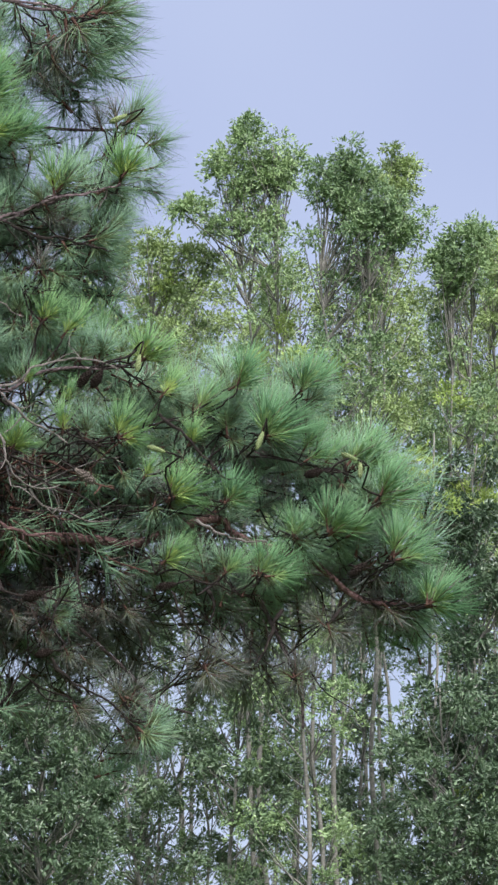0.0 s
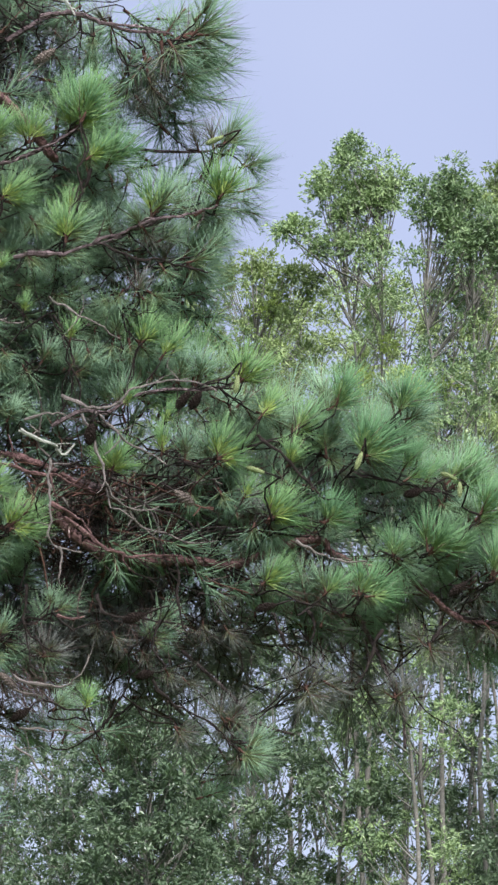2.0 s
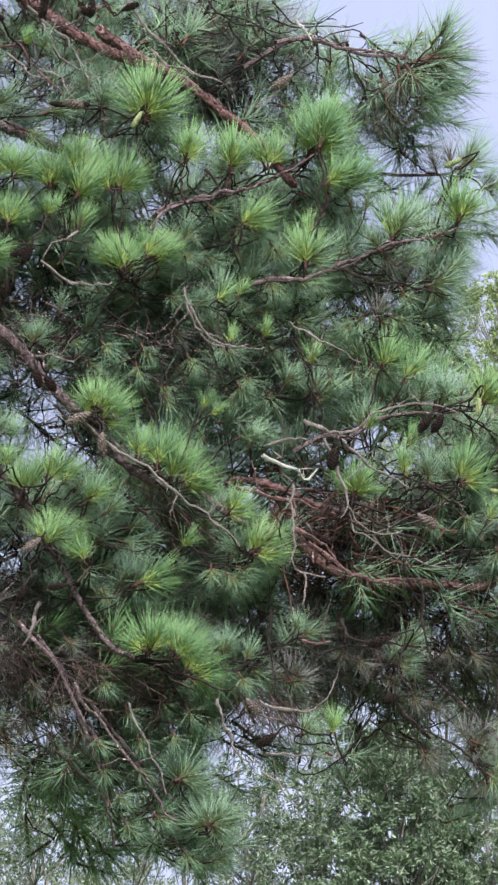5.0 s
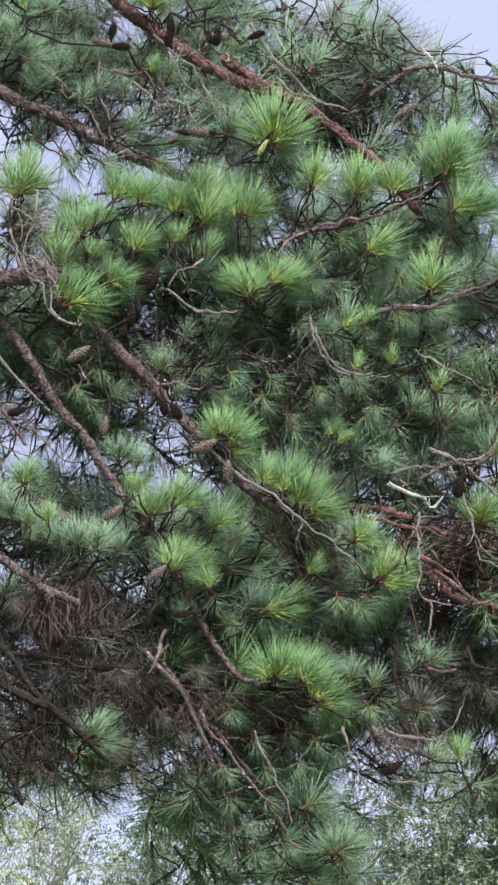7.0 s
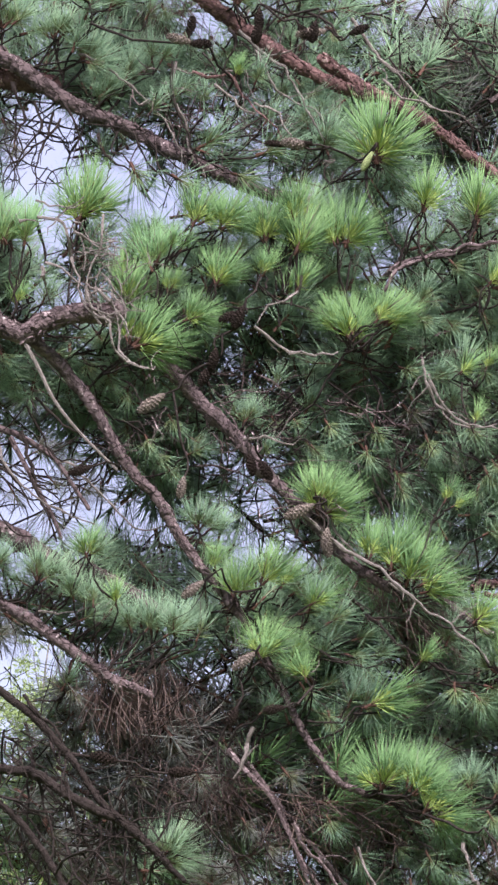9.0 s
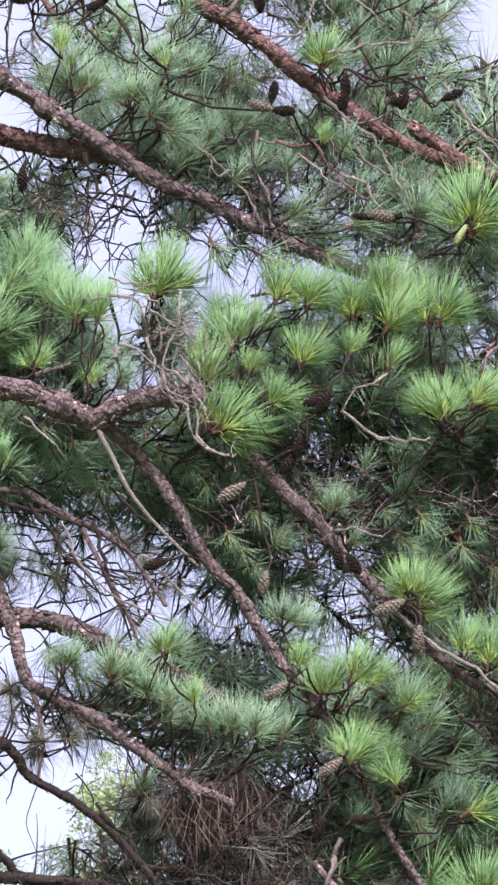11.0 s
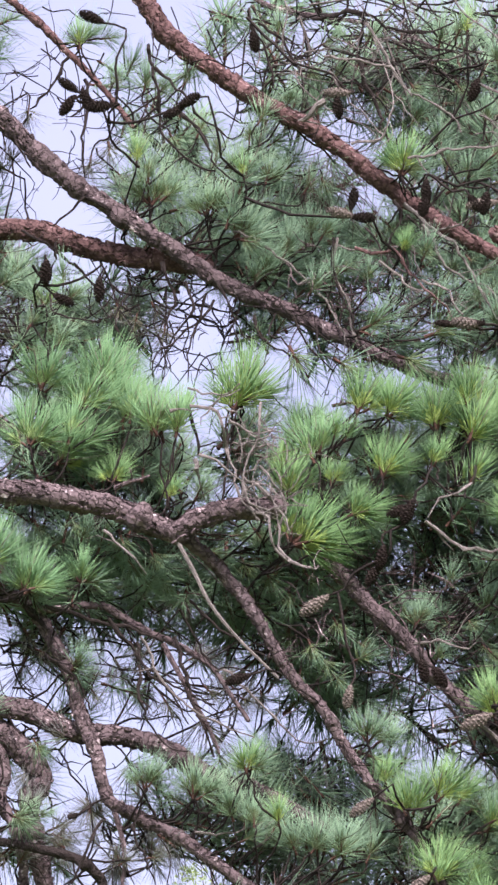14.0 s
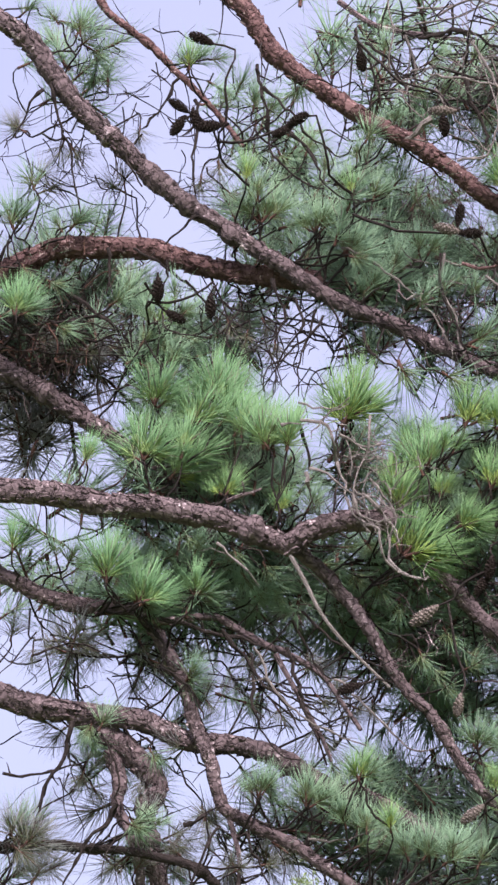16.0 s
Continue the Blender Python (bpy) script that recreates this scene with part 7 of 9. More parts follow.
shoots(limb_i4, "dark", (-0.84, 14.02, 4.45, 90, 0.52), (-0.84, 14.05, 4.45, 45, 0.48), (-0.84, 13.94, 4.43, 0, 0.43), (-0.84, 14.06, 4.45, 140, 0.48), (-0.84, 14.05, 4.45, -60, 0.48), (-0.92, 13.96, 4.42, 120, 0.43), (-0.93, 14.03, 4.43, -90, 0.52), (-0.92, 13.93, 4.41, 30, 0.35), (-0.93, 14.05, 4.43, -140, 0.44), (-0.98, 13.99, 4.47, 150, 0.43), (-0.98, 14.03, 4.56, 150, 0.61), (-0.98, 14.04, 4.56, 110, 0.52))
shoots(limb_l, "dark", (-1.08, 13.93, 4.46, 150, 0.43), (-1.08, 13.95, 4.45, -60, 0.43), (-1.55, 14.02, 4.53, 60, 0.63), (-1.55, 14.03, 4.53, 20, 0.72), (-1.54, 14.03, 4.52, -20, 0.72), (-1.56, 13.99, 4.53, 110, 0.54), (-1.56, 14.04, 4.52, -80, 0.63), (-1.55, 14.02, 4.42, 40, 0.54), (-1.46, 14.01, 4.43, 20, 0.63), (-0.19, 13.99, 3.69, 90, 0.58), (-0.17, 14.06, 3.70, 30, 0.59), (-0.19, 13.95, 3.67, -60, 0.58), (-0.20, 13.95, 3.69, 150, 0.58), (-0.42, 14.05, 4.04, -60, 0.69), (-0.31, 13.96, 3.67, -60, 0.58))
shoots(limb_k, "dark", (-1.10, 14.05, 4.47, 60, 0.44), (-1.18, 13.95, 4.56, 60, 0.52), (-1.19, 13.99, 4.60, 100, 0.53))
shoots(limb_i, "dark", (-1.02, 14.02, 4.94, 60, 0.44), (-1.01, 13.96, 4.91, -60, 0.44), (-0.98, 14.02, 4.96, 0, 0.44), (-1.45, 14.00, 5.10, -60, 0.54), (-1.37, 14.04, 5.13, -70, 0.55), (-1.42, 13.94, 5.05, 160, 0.54), (-1.35, 14.02, 5.08, -30, 0.54), (-1.58, 14.02, 5.11, 80, 0.54), (-1.16, 13.95, 5.02, -20, 0.54), (-0.62, 13.98, 4.28, -60, 0.59), (-0.63, 14.02, 4.27, 150, 0.59), (-0.63, 14.05, 4.28, 20, 0.59), (-0.32, 14.05, 4.13, -60, 0.69))
shoots(limb_i2, "dark", (-0.89, 14.04, 5.00, 80, 0.35), (-0.59, 14.06, 4.91, 60, 0.44), (-0.59, 13.99, 4.89, -30, 0.44), (-0.62, 13.97, 4.92, 120, 0.44), (-0.54, 14.01, 4.91, -90, 0.44))
shoots(limb_d, "dark", (-1.53, 14.02, 6.01, -20, 0.56), (-1.39, 14.03, 5.98, -20, 0.56), (-1.30, 14.02, 5.98, 0, 0.55))
shoots(limb_j, "dark", (-1.51, 13.98, 5.07, -90, 0.45), (-1.45, 14.04, 4.85, 160, 0.54), (-1.43, 14.07, 4.85, -120, 0.54))
shoots(limb_b, "dark", (-1.58, 14.00, 6.66, 150, 0.57), (-1.61, 14.06, 6.67, 100, 0.47), (-1.46, 14.02, 6.63, -100, 0.56), (-1.43, 13.98, 6.60, -60, 0.56), (-1.23, 14.00, 6.66, -100, 0.47), (-1.28, 14.02, 6.47, 150, 0.56), (-1.27, 13.97, 6.47, 100, 0.47))
shoots(limb_f, "dark", (-0.07, 13.97, 4.30, -60, 0.59))
shoots(limb_w, "dark", (-0.24, 13.95, 4.02, -70, 0.59), (-0.10, 13.96, 3.88, -60, 0.58), (-0.03, 13.98, 3.82, -60, 0.58), (-0.16, 14.03, 4.13, -60, 0.59))
shoots(limb_l2, "dark", (-0.33, 14.04, 3.97, -30, 0.59), (-0.28, 14.01, 3.89, -60, 0.59))
shoots(limb_x, "dark", (0.02, 13.96, 4.03, -60, 0.68), (0.07, 14.02, 3.93, -60, 0.59))
shoots(limb_l3, "dark", (-0.50, 14.01, 3.68, -60, 0.58), (-0.67, 14.00, 3.85, -60, 0.59))
shoots(limb_x2, "dark", (-0.03, 14.05, 3.69, -60, 0.59), (0.07, 14.01, 3.72, -60, 0.58))
shoots(limb_o, "bright", (0.20, 13.77, 5.31, 120, 0.59), (0.21, 13.88, 5.34, 85, 0.65), (0.22, 13.84, 5.32, 55, 0.59), (0.32, 13.80, 5.36, 60, 0.69), (0.33, 13.80, 5.36, 30, 0.69))
shoots(limb_l, "mid", (-1.56, 13.99, 4.54, 60, 0.63))
shoots(limb_i, "mid", (-1.06, 13.91, 4.96, 60, 0.53), (-1.06, 13.93, 4.96, 20, 0.54), (-1.07, 13.95, 4.96, -40, 0.54))
shoots(limb_c, "mid", (-1.53, 13.89, 6.44, 110, 0.56), (-1.56, 13.94, 6.21, -60, 0.55), (-1.48, 13.93, 6.16, -30, 0.55))
shoots(limb_k, "mid", (-1.16, 13.90, 4.75, -60, 0.52))
shoots(limb_o, "mid", (0.37, 13.91, 5.25, -30, 0.70), (0.61, 13.99, 5.28, -60, 0.70), (0.21, 14.00, 5.15, -40, 0.60))
shoots(limb_s, "mid", (0.46, 13.93, 5.22, 20, 0.60), (0.70, 13.96, 5.21, -20, 0.70), (0.57, 13.91, 5.07, -50, 0.69), (0.44, 13.86, 5.02, -70, 0.69))
shoots(limb_g, "mid", (0.28, 13.88, 5.06, -60, 0.69), (0.35, 13.92, 4.93, -60, 0.59), (0.50, 13.96, 4.90, -40, 0.60))
shoots(limb_s2, "mid", (0.64, 13.87, 4.95, -60, 0.59))
shoots(limb_l, "dark", (-1.52, 13.95, 4.49, 40, 0.80), (-1.54, 14.00, 4.50, 80, 0.72), (-1.52, 14.01, 4.50, 0, 0.81), (-1.54, 13.93, 4.48, -40, 0.71), (-1.49, 13.95, 4.39, 60, 0.62))
shoots(limb_i, "dark", (-1.39, 13.94, 5.07, 60, 0.63), (-1.39, 13.95, 5.07, -20, 0.63), (-1.41, 14.06, 5.09, -80, 0.64), (-1.42, 14.02, 5.09, 120, 0.54), (-1.20, 13.97, 5.08, -60, 0.54), (-1.07, 14.04, 5.05, 20, 0.53), (-1.08, 14.05, 5.00, -30, 0.53))
shoots(limb_k2, "dark", (-1.20, 13.95, 4.42, 60, 0.53), (-1.36, 14.00, 4.71, -100, 0.54), (-1.34, 14.04, 4.68, -60, 0.54))
shoots(limb_k, "dark", (-1.12, 14.04, 4.53, 20, 0.53), (-1.11, 14.02, 4.51, -30, 0.54), (-1.12, 14.01, 4.75, -160, 0.53))
shoots(limb_c, "dark", (-1.54, 14.01, 6.49, 60, 0.56), (-1.53, 14.07, 6.49, 20, 0.56), (-0.96, 13.99, 6.05, -70, 0.54), (-0.90, 13.95, 6.00, -100, 0.54), (-0.86, 14.02, 6.06, -60, 0.54), (-0.82, 13.96, 5.97, -90, 0.54), (-0.93, 14.06, 6.14, -80, 0.54))
shoots(limb_j, "dark", (-1.07, 13.98, 4.77, 160, 0.61))
shoots(limb_i2, "dark", (-0.90, 13.96, 5.04, -60, 0.53), (-0.74, 13.95, 4.99, 20, 0.44), (-0.69, 13.94, 4.91, -50, 0.53), (-0.64, 14.05, 4.87, 20, 0.53))
shoots(limb_i3, "dark", (-0.81, 13.99, 4.89, -60, 0.53))
shoots(limb_a2, "dark", (-0.99, 13.96, 6.53, -80, 0.55))
shoots(limb_b, "dark", (-1.04, 13.94, 6.48, -100, 0.54), (-0.96, 13.96, 6.44, -60, 0.45))
fill(limb_s, "mid", 45, (0.53, 14.28, 5.11), (0.53, 0.22, 0.20), -20, 60)
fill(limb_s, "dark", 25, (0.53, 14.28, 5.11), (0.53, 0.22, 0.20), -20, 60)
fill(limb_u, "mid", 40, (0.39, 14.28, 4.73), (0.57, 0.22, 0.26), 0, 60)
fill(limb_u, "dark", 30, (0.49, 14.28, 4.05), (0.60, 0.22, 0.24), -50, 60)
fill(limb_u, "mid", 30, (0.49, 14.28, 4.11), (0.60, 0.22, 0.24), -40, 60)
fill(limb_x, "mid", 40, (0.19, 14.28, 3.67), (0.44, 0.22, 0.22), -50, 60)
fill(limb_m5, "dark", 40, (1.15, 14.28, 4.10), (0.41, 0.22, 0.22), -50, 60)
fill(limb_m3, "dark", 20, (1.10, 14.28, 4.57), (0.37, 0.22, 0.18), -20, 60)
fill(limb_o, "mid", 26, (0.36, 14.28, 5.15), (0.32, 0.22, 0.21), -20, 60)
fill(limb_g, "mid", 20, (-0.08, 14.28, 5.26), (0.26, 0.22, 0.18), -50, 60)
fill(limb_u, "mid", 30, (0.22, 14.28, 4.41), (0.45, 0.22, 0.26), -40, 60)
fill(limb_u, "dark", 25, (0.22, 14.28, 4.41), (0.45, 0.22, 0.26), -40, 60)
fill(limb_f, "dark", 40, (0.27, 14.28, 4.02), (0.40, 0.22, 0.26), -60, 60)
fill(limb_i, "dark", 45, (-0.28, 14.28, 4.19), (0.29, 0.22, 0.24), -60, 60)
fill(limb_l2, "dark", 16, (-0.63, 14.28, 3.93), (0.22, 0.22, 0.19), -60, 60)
fill(limb_g, "mid", 40, (-0.34, 14.28, 5.19), (0.28, 0.22, 0.23), -60, 60)
fill(limb_b, "mid", 8, (-0.41, 14.28, 6.22), (0.33, 0.22, 0.18), -30, 60)
fill(limb_f, "mid", 20, (-0.72, 14.28, 5.32), (0.33, 0.22, 0.13), -60, 60)
fill(limb_f, "mid", 14, (-0.41, 14.28, 4.82), (0.19, 0.22, 0.14), -30, 60)
fill(limb_a, "mid", 18, (0.05, 14.28, 6.18), (0.17, 0.22, 0.20), -30, 60)
fill(limb_n, "mid", 26, (0.49, 14.28, 5.60), (0.47, 0.22, 0.16), -30, 60)
fill(limb_o, "mid", 20, (1.09, 14.28, 5.27), (0.37, 0.22, 0.19), -20, 60)
fill(limb_o, "mid", 8, (1.23, 14.28, 5.31), (0.31, 0.22, 0.25), -40, 60)
fill(limb_m, "dark", 20, (2.08, 14.28, 4.13), (0.41, 0.22, 0.12), -60, 60)

# ---- cones ----
cones(limb_b, "open", (-1.05, 13.62, 6.56, 150), (-1.06, 13.62, 6.55, 240), (-0.28, 13.62, 6.18, -10))
cones(limb_a2, "open", (-1.04, 13.62, 6.57, -70), (-0.95, 13.62, 6.52, 195), (-0.98, 13.62, 6.77, 160), (-0.75, 13.62, 6.51, 205), (-0.77, 13.62, 6.51, 25))
cones(limb_a, "open", (-0.56, 13.62, 6.74, -80), (-0.32, 13.62, 6.54, -85), (-0.28, 13.62, 6.20, 80), (-0.07, 13.62, 6.24, -100), (0.08, 13.62, 6.59, -110), (-0.07, 13.62, 6.29, -90), (0.10, 13.62, 6.25, -100), (0.20, 13.62, 6.21, 20), (0.05, 13.62, 6.24, -60))
cones(limb_a, "grey", (-0.28, 13.62, 6.55, 180), (0.13, 13.62, 6.22, 190), (0.80, 13.62, 5.98, 215))
cones(limb_b, "grey", (-0.27, 13.62, 6.18, 170), (0.08, 13.62, 5.86, 180))
cones(limb_b, "long", (0.02, 13.62, 5.86, 180), (0.02, 13.62, 5.86, 2))
cones(limb_g, "open", (-0.11, 13.62, 5.36, -110), (-0.11, 13.62, 5.34, 200), (-0.09, 13.62, 4.91, -80), (-0.06, 13.62, 4.89, -60), (-0.19, 13.62, 5.23, -100), (-0.20, 13.62, 5.18, -120))
cones(limb_c, "open", (-1.11, 13.62, 5.96, -30), (-0.98, 13.62, 6.01, -90), (-1.13, 13.62, 6.06, -90))
cones(limb_g, "grey", (-0.34, 13.62, 5.09, 215), (0.10, 13.62, 4.76, 205), (0.14, 13.62, 4.69, -95), (0.13, 13.62, 4.68, -80))
cones(limb_f, "grey", (-0.28, 13.62, 4.84, -100), (-0.22, 13.62, 4.53, 220), (-0.07, 13.62, 4.32, 220))
cones(limb_h, "open", (-0.55, 13.62, 4.87, 200))
cones(limb_w, "open", (-0.12, 13.62, 4.16, -110), (-0.24, 13.62, 3.97, 180))
cones(limb_f, "open", (0.02, 13.62, 4.16, 190))
cones(limb_l, "open", (-0.46, 13.62, 4.00, 170))
cones(limb_l3, "open", (-0.48, 13.62, 3.67, -60))
cones(limb_o, "green", (1.39, 13.62, 5.68, 205))
cones(limb_m4, "green", (1.44, 13.62, 4.82, -100))
cones(limb_m3, "green", (1.53, 13.62, 4.48, 165), (1.87, 13.62, 4.56, -110), (2.20, 13.62, 4.47, 165), (2.21, 13.62, 4.46, -95))
cones(limb_m3, "grey", (1.22, 13.62, 4.41, -40))
cones(limb_m3, "open", (2.08, 13.62, 4.43, 200))
cones(limb_m, "open", (2.23, 13.62, 4.11, 220), (1.57, 13.62, 4.02, 195))
cones(limb_m5, "open", (1.12, 13.62, 3.98, 200))
cones(limb_m7, "open", (1.15, 13.62, 3.78, 200))
cones(limb_m4, "open", (0.93, 13.62, 4.64, -100), (1.31, 13.62, 4.76, 240), (1.27, 13.62, 4.76, 235), (0.94, 13.62, 4.64, -100))
cones(limb_b, "green", (0.27, 13.62, 5.84, -115), (0.27, 13.62, 5.84, -118))
cones(limb_u, "grey", (0.63, 13.62, 3.77, -50))
cones(limb_u, "open", (0.73, 13.62, 3.65, 215))

# ---- bare and dead twigs ----
bare(limb_e, 0.0034, (-0.73, 13.70, 5.71), (-0.67, 13.69, 5.69), (-0.62, 13.68, 5.69), (-0.59, 13.67, 5.71), mat=DEAD)
bare(limb_e, 0.0051, (-0.73, 13.65, 5.64), (-0.66, 13.64, 5.63), (-0.62, 13.64, 5.58), (-0.61, 13.68, 5.53), (-0.59, 13.66, 5.46), (-0.58, 13.65, 5.38), (-0.53, 13.65, 5.31), mat=DEAD)
bare(limb_e, 0.0034, (-0.67, 13.71, 5.65), (-0.64, 13.71, 5.68), (-0.59, 13.69, 5.70), mat=DEAD)
bare(limb_e, 0.0034, (-0.78, 13.67, 5.63), (-0.73, 13.65, 5.63), mat=DEAD)
bare(limb_e, 0.0034, (-0.62, 13.66, 5.59), (-0.58, 13.68, 5.57), (-0.52, 13.65, 5.55), (-0.47, 13.68, 5.57), mat=DEAD)
bare(limb_e, 0.0034, (-0.61, 13.68, 5.54), (-0.55, 13.71, 5.54), (-0.49, 13.71, 5.54), mat=DEAD)
bare(limb_e, 0.0043, (-0.52, 13.64, 5.64), (-0.52, 13.61, 5.57), (-0.54, 13.63, 5.52), (-0.56, 13.63, 5.47), (-0.58, 13.62, 5.42), (-0.58, 13.62, 5.36), mat=DEAD)
bare(limb_e, 0.0051, (-0.58, 13.68, 5.44), (-0.53, 13.67, 5.40), (-0.49, 13.69, 5.36), (-0.47, 13.68, 5.33), (-0.48, 13.70, 5.30), (-0.49, 13.68, 5.24), (-0.45, 13.68, 5.20), (-0.39, 13.70, 5.19), mat=DEAD)
bare(limb_e, 0.0051, (-0.56, 13.67, 5.35), (-0.51, 13.65, 5.31), (-0.51, 13.65, 5.25), (-0.47, 13.68, 5.21), (-0.42, 13.65, 5.17), (-0.37, 13.68, 5.19), mat=DEAD)
bare(limb_e, 0.0043, (-0.54, 13.67, 5.48), (-0.50, 13.65, 5.43), (-0.47, 13.67, 5.39), (-0.46, 13.66, 5.33), mat=DEAD)
bare(limb_e, 0.0043, (-0.58, 13.66, 5.38), (-0.55, 13.65, 5.41), (-0.51, 13.65, 5.41), (-0.47, 13.64, 5.37), mat=DEAD)
bare(limb_e, 0.0043, (-0.58, 13.65, 5.43), (-0.55, 13.63, 5.36), (-0.50, 13.65, 5.34), (-0.47, 13.65, 5.35), mat=DEAD)
bare(limb_e, 0.0043, (-0.69, 13.67, 5.50), (-0.63, 13.64, 5.48), (-0.58, 13.65, 5.43), (-0.56, 13.67, 5.40), mat=DEAD)
bare(limb_e, 0.0034, (-0.57, 13.66, 5.46), (-0.53, 13.66, 5.48), (-0.51, 13.67, 5.50), mat=DEAD)
bare(limb_e, 0.0034, (-0.57, 13.71, 5.42), (-0.54, 13.71, 5.39), (-0.52, 13.69, 5.34), (-0.47, 13.71, 5.32), mat=DEAD)
bare(limb_e, 0.0034, (-0.55, 13.69, 5.44), (-0.55, 13.69, 5.39), (-0.53, 13.69, 5.35), (-0.48, 13.71, 5.34), mat=DEAD)
bare(limb_e, 0.0059, (-0.74, 13.79, 5.72), (-0.73, 13.77, 5.64), (-0.71, 13.79, 5.59), (-0.71, 13.80, 5.54))
bare(limb_e, 0.0068, (-0.71, 13.71, 5.50), (-0.70, 13.69, 5.47), (-0.70, 13.71, 5.45), mat=DEAD)
bare(limb_e, 0.0077, (-0.93, 13.74, 5.43), (-0.89, 13.71, 5.44), (-0.84, 13.72, 5.46), mat=BARK)
bare(limb_b, 0.0051, (-0.27, 13.77, 6.13), (-0.20, 13.75, 6.10), (-0.16, 13.76, 6.12), (-0.11, 13.74, 6.05), (-0.05, 13.74, 5.98), (0.00, 13.74, 5.92), mat=BARK_RED)
bare(limb_b, 0.0043, (-0.20, 13.67, 6.07), (-0.13, 13.67, 6.01), (-0.08, 13.65, 5.97), mat=DEAD)
bare(limb_b, 0.0043, (-0.08, 13.67, 6.01), (-0.01, 13.68, 5.99), (0.03, 13.65, 5.90), mat=DEAD)
bare(limb_a, 0.0068, (-0.36, 13.68, 6.55), (-0.40, 13.69, 6.51), (-0.43, 13.70, 6.50), mat=DEAD)
bare(limb_a, 0.0043, (-0.24, 13.67, 6.78), (-0.18, 13.67, 6.65), (-0.12, 13.64, 6.57), (-0.01, 13.65, 6.50), (0.03, 13.65, 6.44), mat=DEAD)
bare(limb_a, 0.0043, (-0.36, 13.63, 6.67), (-0.27, 13.63, 6.65), (-0.17, 13.63, 6.62), (-0.11, 13.65, 6.55), mat=DEAD)
bare(limb_a, 0.0034, (-0.34, 13.69, 6.64), (-0.25, 13.69, 6.53), (-0.19, 13.69, 6.45), mat=DEAD)
bare(limb_a, 0.0043, (0.08, 13.69, 6.60), (0.13, 13.70, 6.57), (0.18, 13.67, 6.54), mat=DEAD)
bare(limb_a, 0.0043, (-0.12, 13.67, 6.37), (-0.03, 13.69, 6.41), (0.03, 13.67, 6.41), (0.18, 13.69, 6.42), mat=DEAD)
bare(limb_a, 0.0043, (-0.28, 13.67, 6.41), (-0.20, 13.67, 6.44), (-0.16, 13.66, 6.52), mat=DEAD)
bare(limb_a, 0.0051, (-0.16, 13.79, 6.29), (-0.15, 13.79, 6.23), (-0.17, 13.81, 6.15), (-0.18, 13.80, 6.10))
bare(limb_a, 0.0051, (-0.58, 13.81, 6.88), (-0.56, 13.83, 6.82), (-0.52, 13.83, 6.73), (-0.51, 13.83, 6.65))
bare(limb_a, 0.0051, (-0.55, 13.82, 6.85), (-0.47, 13.82, 6.78), (-0.43, 13.82, 6.69), (-0.42, 13.83, 6.63))
bare(limb_a, 0.0059, (-0.87, 13.79, 6.77), (-0.85, 13.79, 6.69), (-0.84, 13.78, 6.61), (-0.83, 13.81, 6.54), (-0.81, 13.80, 6.46), (-0.75, 13.81, 6.41), (-0.67, 13.78, 6.38))
bare(limb_a2, 0.0043, (-0.85, 13.79, 6.70), (-0.77, 13.78, 6.61), (-0.71, 13.78, 6.54), (-0.62, 13.79, 6.48), (-0.59, 13.81, 6.52))
bare(limb_a2, 0.0043, (-0.77, 13.79, 6.56), (-0.70, 13.77, 6.47), (-0.64, 13.76, 6.36), (-0.56, 13.77, 6.33))
bare(limb_a, 0.0077, (-0.27, 13.82, 6.73), (-0.24, 13.82, 6.66), (-0.21, 13.82, 6.59), (-0.20, 13.81, 6.51))
bare(limb_a, 0.0059, (-0.39, 13.82, 6.85), (-0.27, 13.79, 6.86), (-0.19, 13.81, 6.83), (-0.11, 13.79, 6.80), (0.01, 13.79, 6.83))
bare(limb_n, 0.0043, (0.05, 13.64, 5.46), (0.04, 13.67, 5.42), (-0.00, 13.65, 5.38), (-0.04, 13.64, 5.36), (-0.07, 13.63, 5.31), mat=DEAD)
bare(limb_g, 0.0051, (-0.08, 13.62, 5.30), (-0.02, 13.63, 5.25), (0.04, 13.64, 5.23), (0.17, 13.65, 5.23), mat=DEAD)
bare(limb_g, 0.0043, (-0.11, 13.65, 4.97), (-0.04, 13.63, 4.96), (0.03, 13.65, 4.95), (0.06, 13.63, 4.96), mat=DEAD)
bare(limb_b, 0.0043, (-0.75, 13.81, 6.06), (-0.73, 13.80, 5.99), (-0.77, 13.82, 5.93), (-0.80, 13.83, 5.86), (-0.79, 13.81, 5.79))
bare(limb_b, 0.0043, (-0.67, 13.81, 6.01), (-0.71, 13.79, 5.95), (-0.76, 13.81, 5.91), (-0.83, 13.79, 5.83), (-0.84, 13.79, 5.77))
bare(limb_b, 0.0043, (-0.70, 13.78, 6.01), (-0.73, 13.79, 5.92), (-0.74, 13.78, 5.85), (-0.74, 13.78, 5.75))
bare(limb_c, 0.0034, (-0.91, 13.81, 6.02), (-0.94, 13.79, 5.95), (-0.92, 13.79, 5.88), (-0.86, 13.82, 5.91))
bare(limb_c, 0.0034, (-1.07, 13.77, 6.10), (-1.02, 13.80, 6.04), (-0.97, 13.76, 5.96), (-0.94, 13.78, 5.90))
bare(limb_b, 0.0034, (-0.65, 13.81, 6.06), (-0.62, 13.81, 5.99), (-0.59, 13.84, 5.93), (-0.56, 13.83, 5.86))
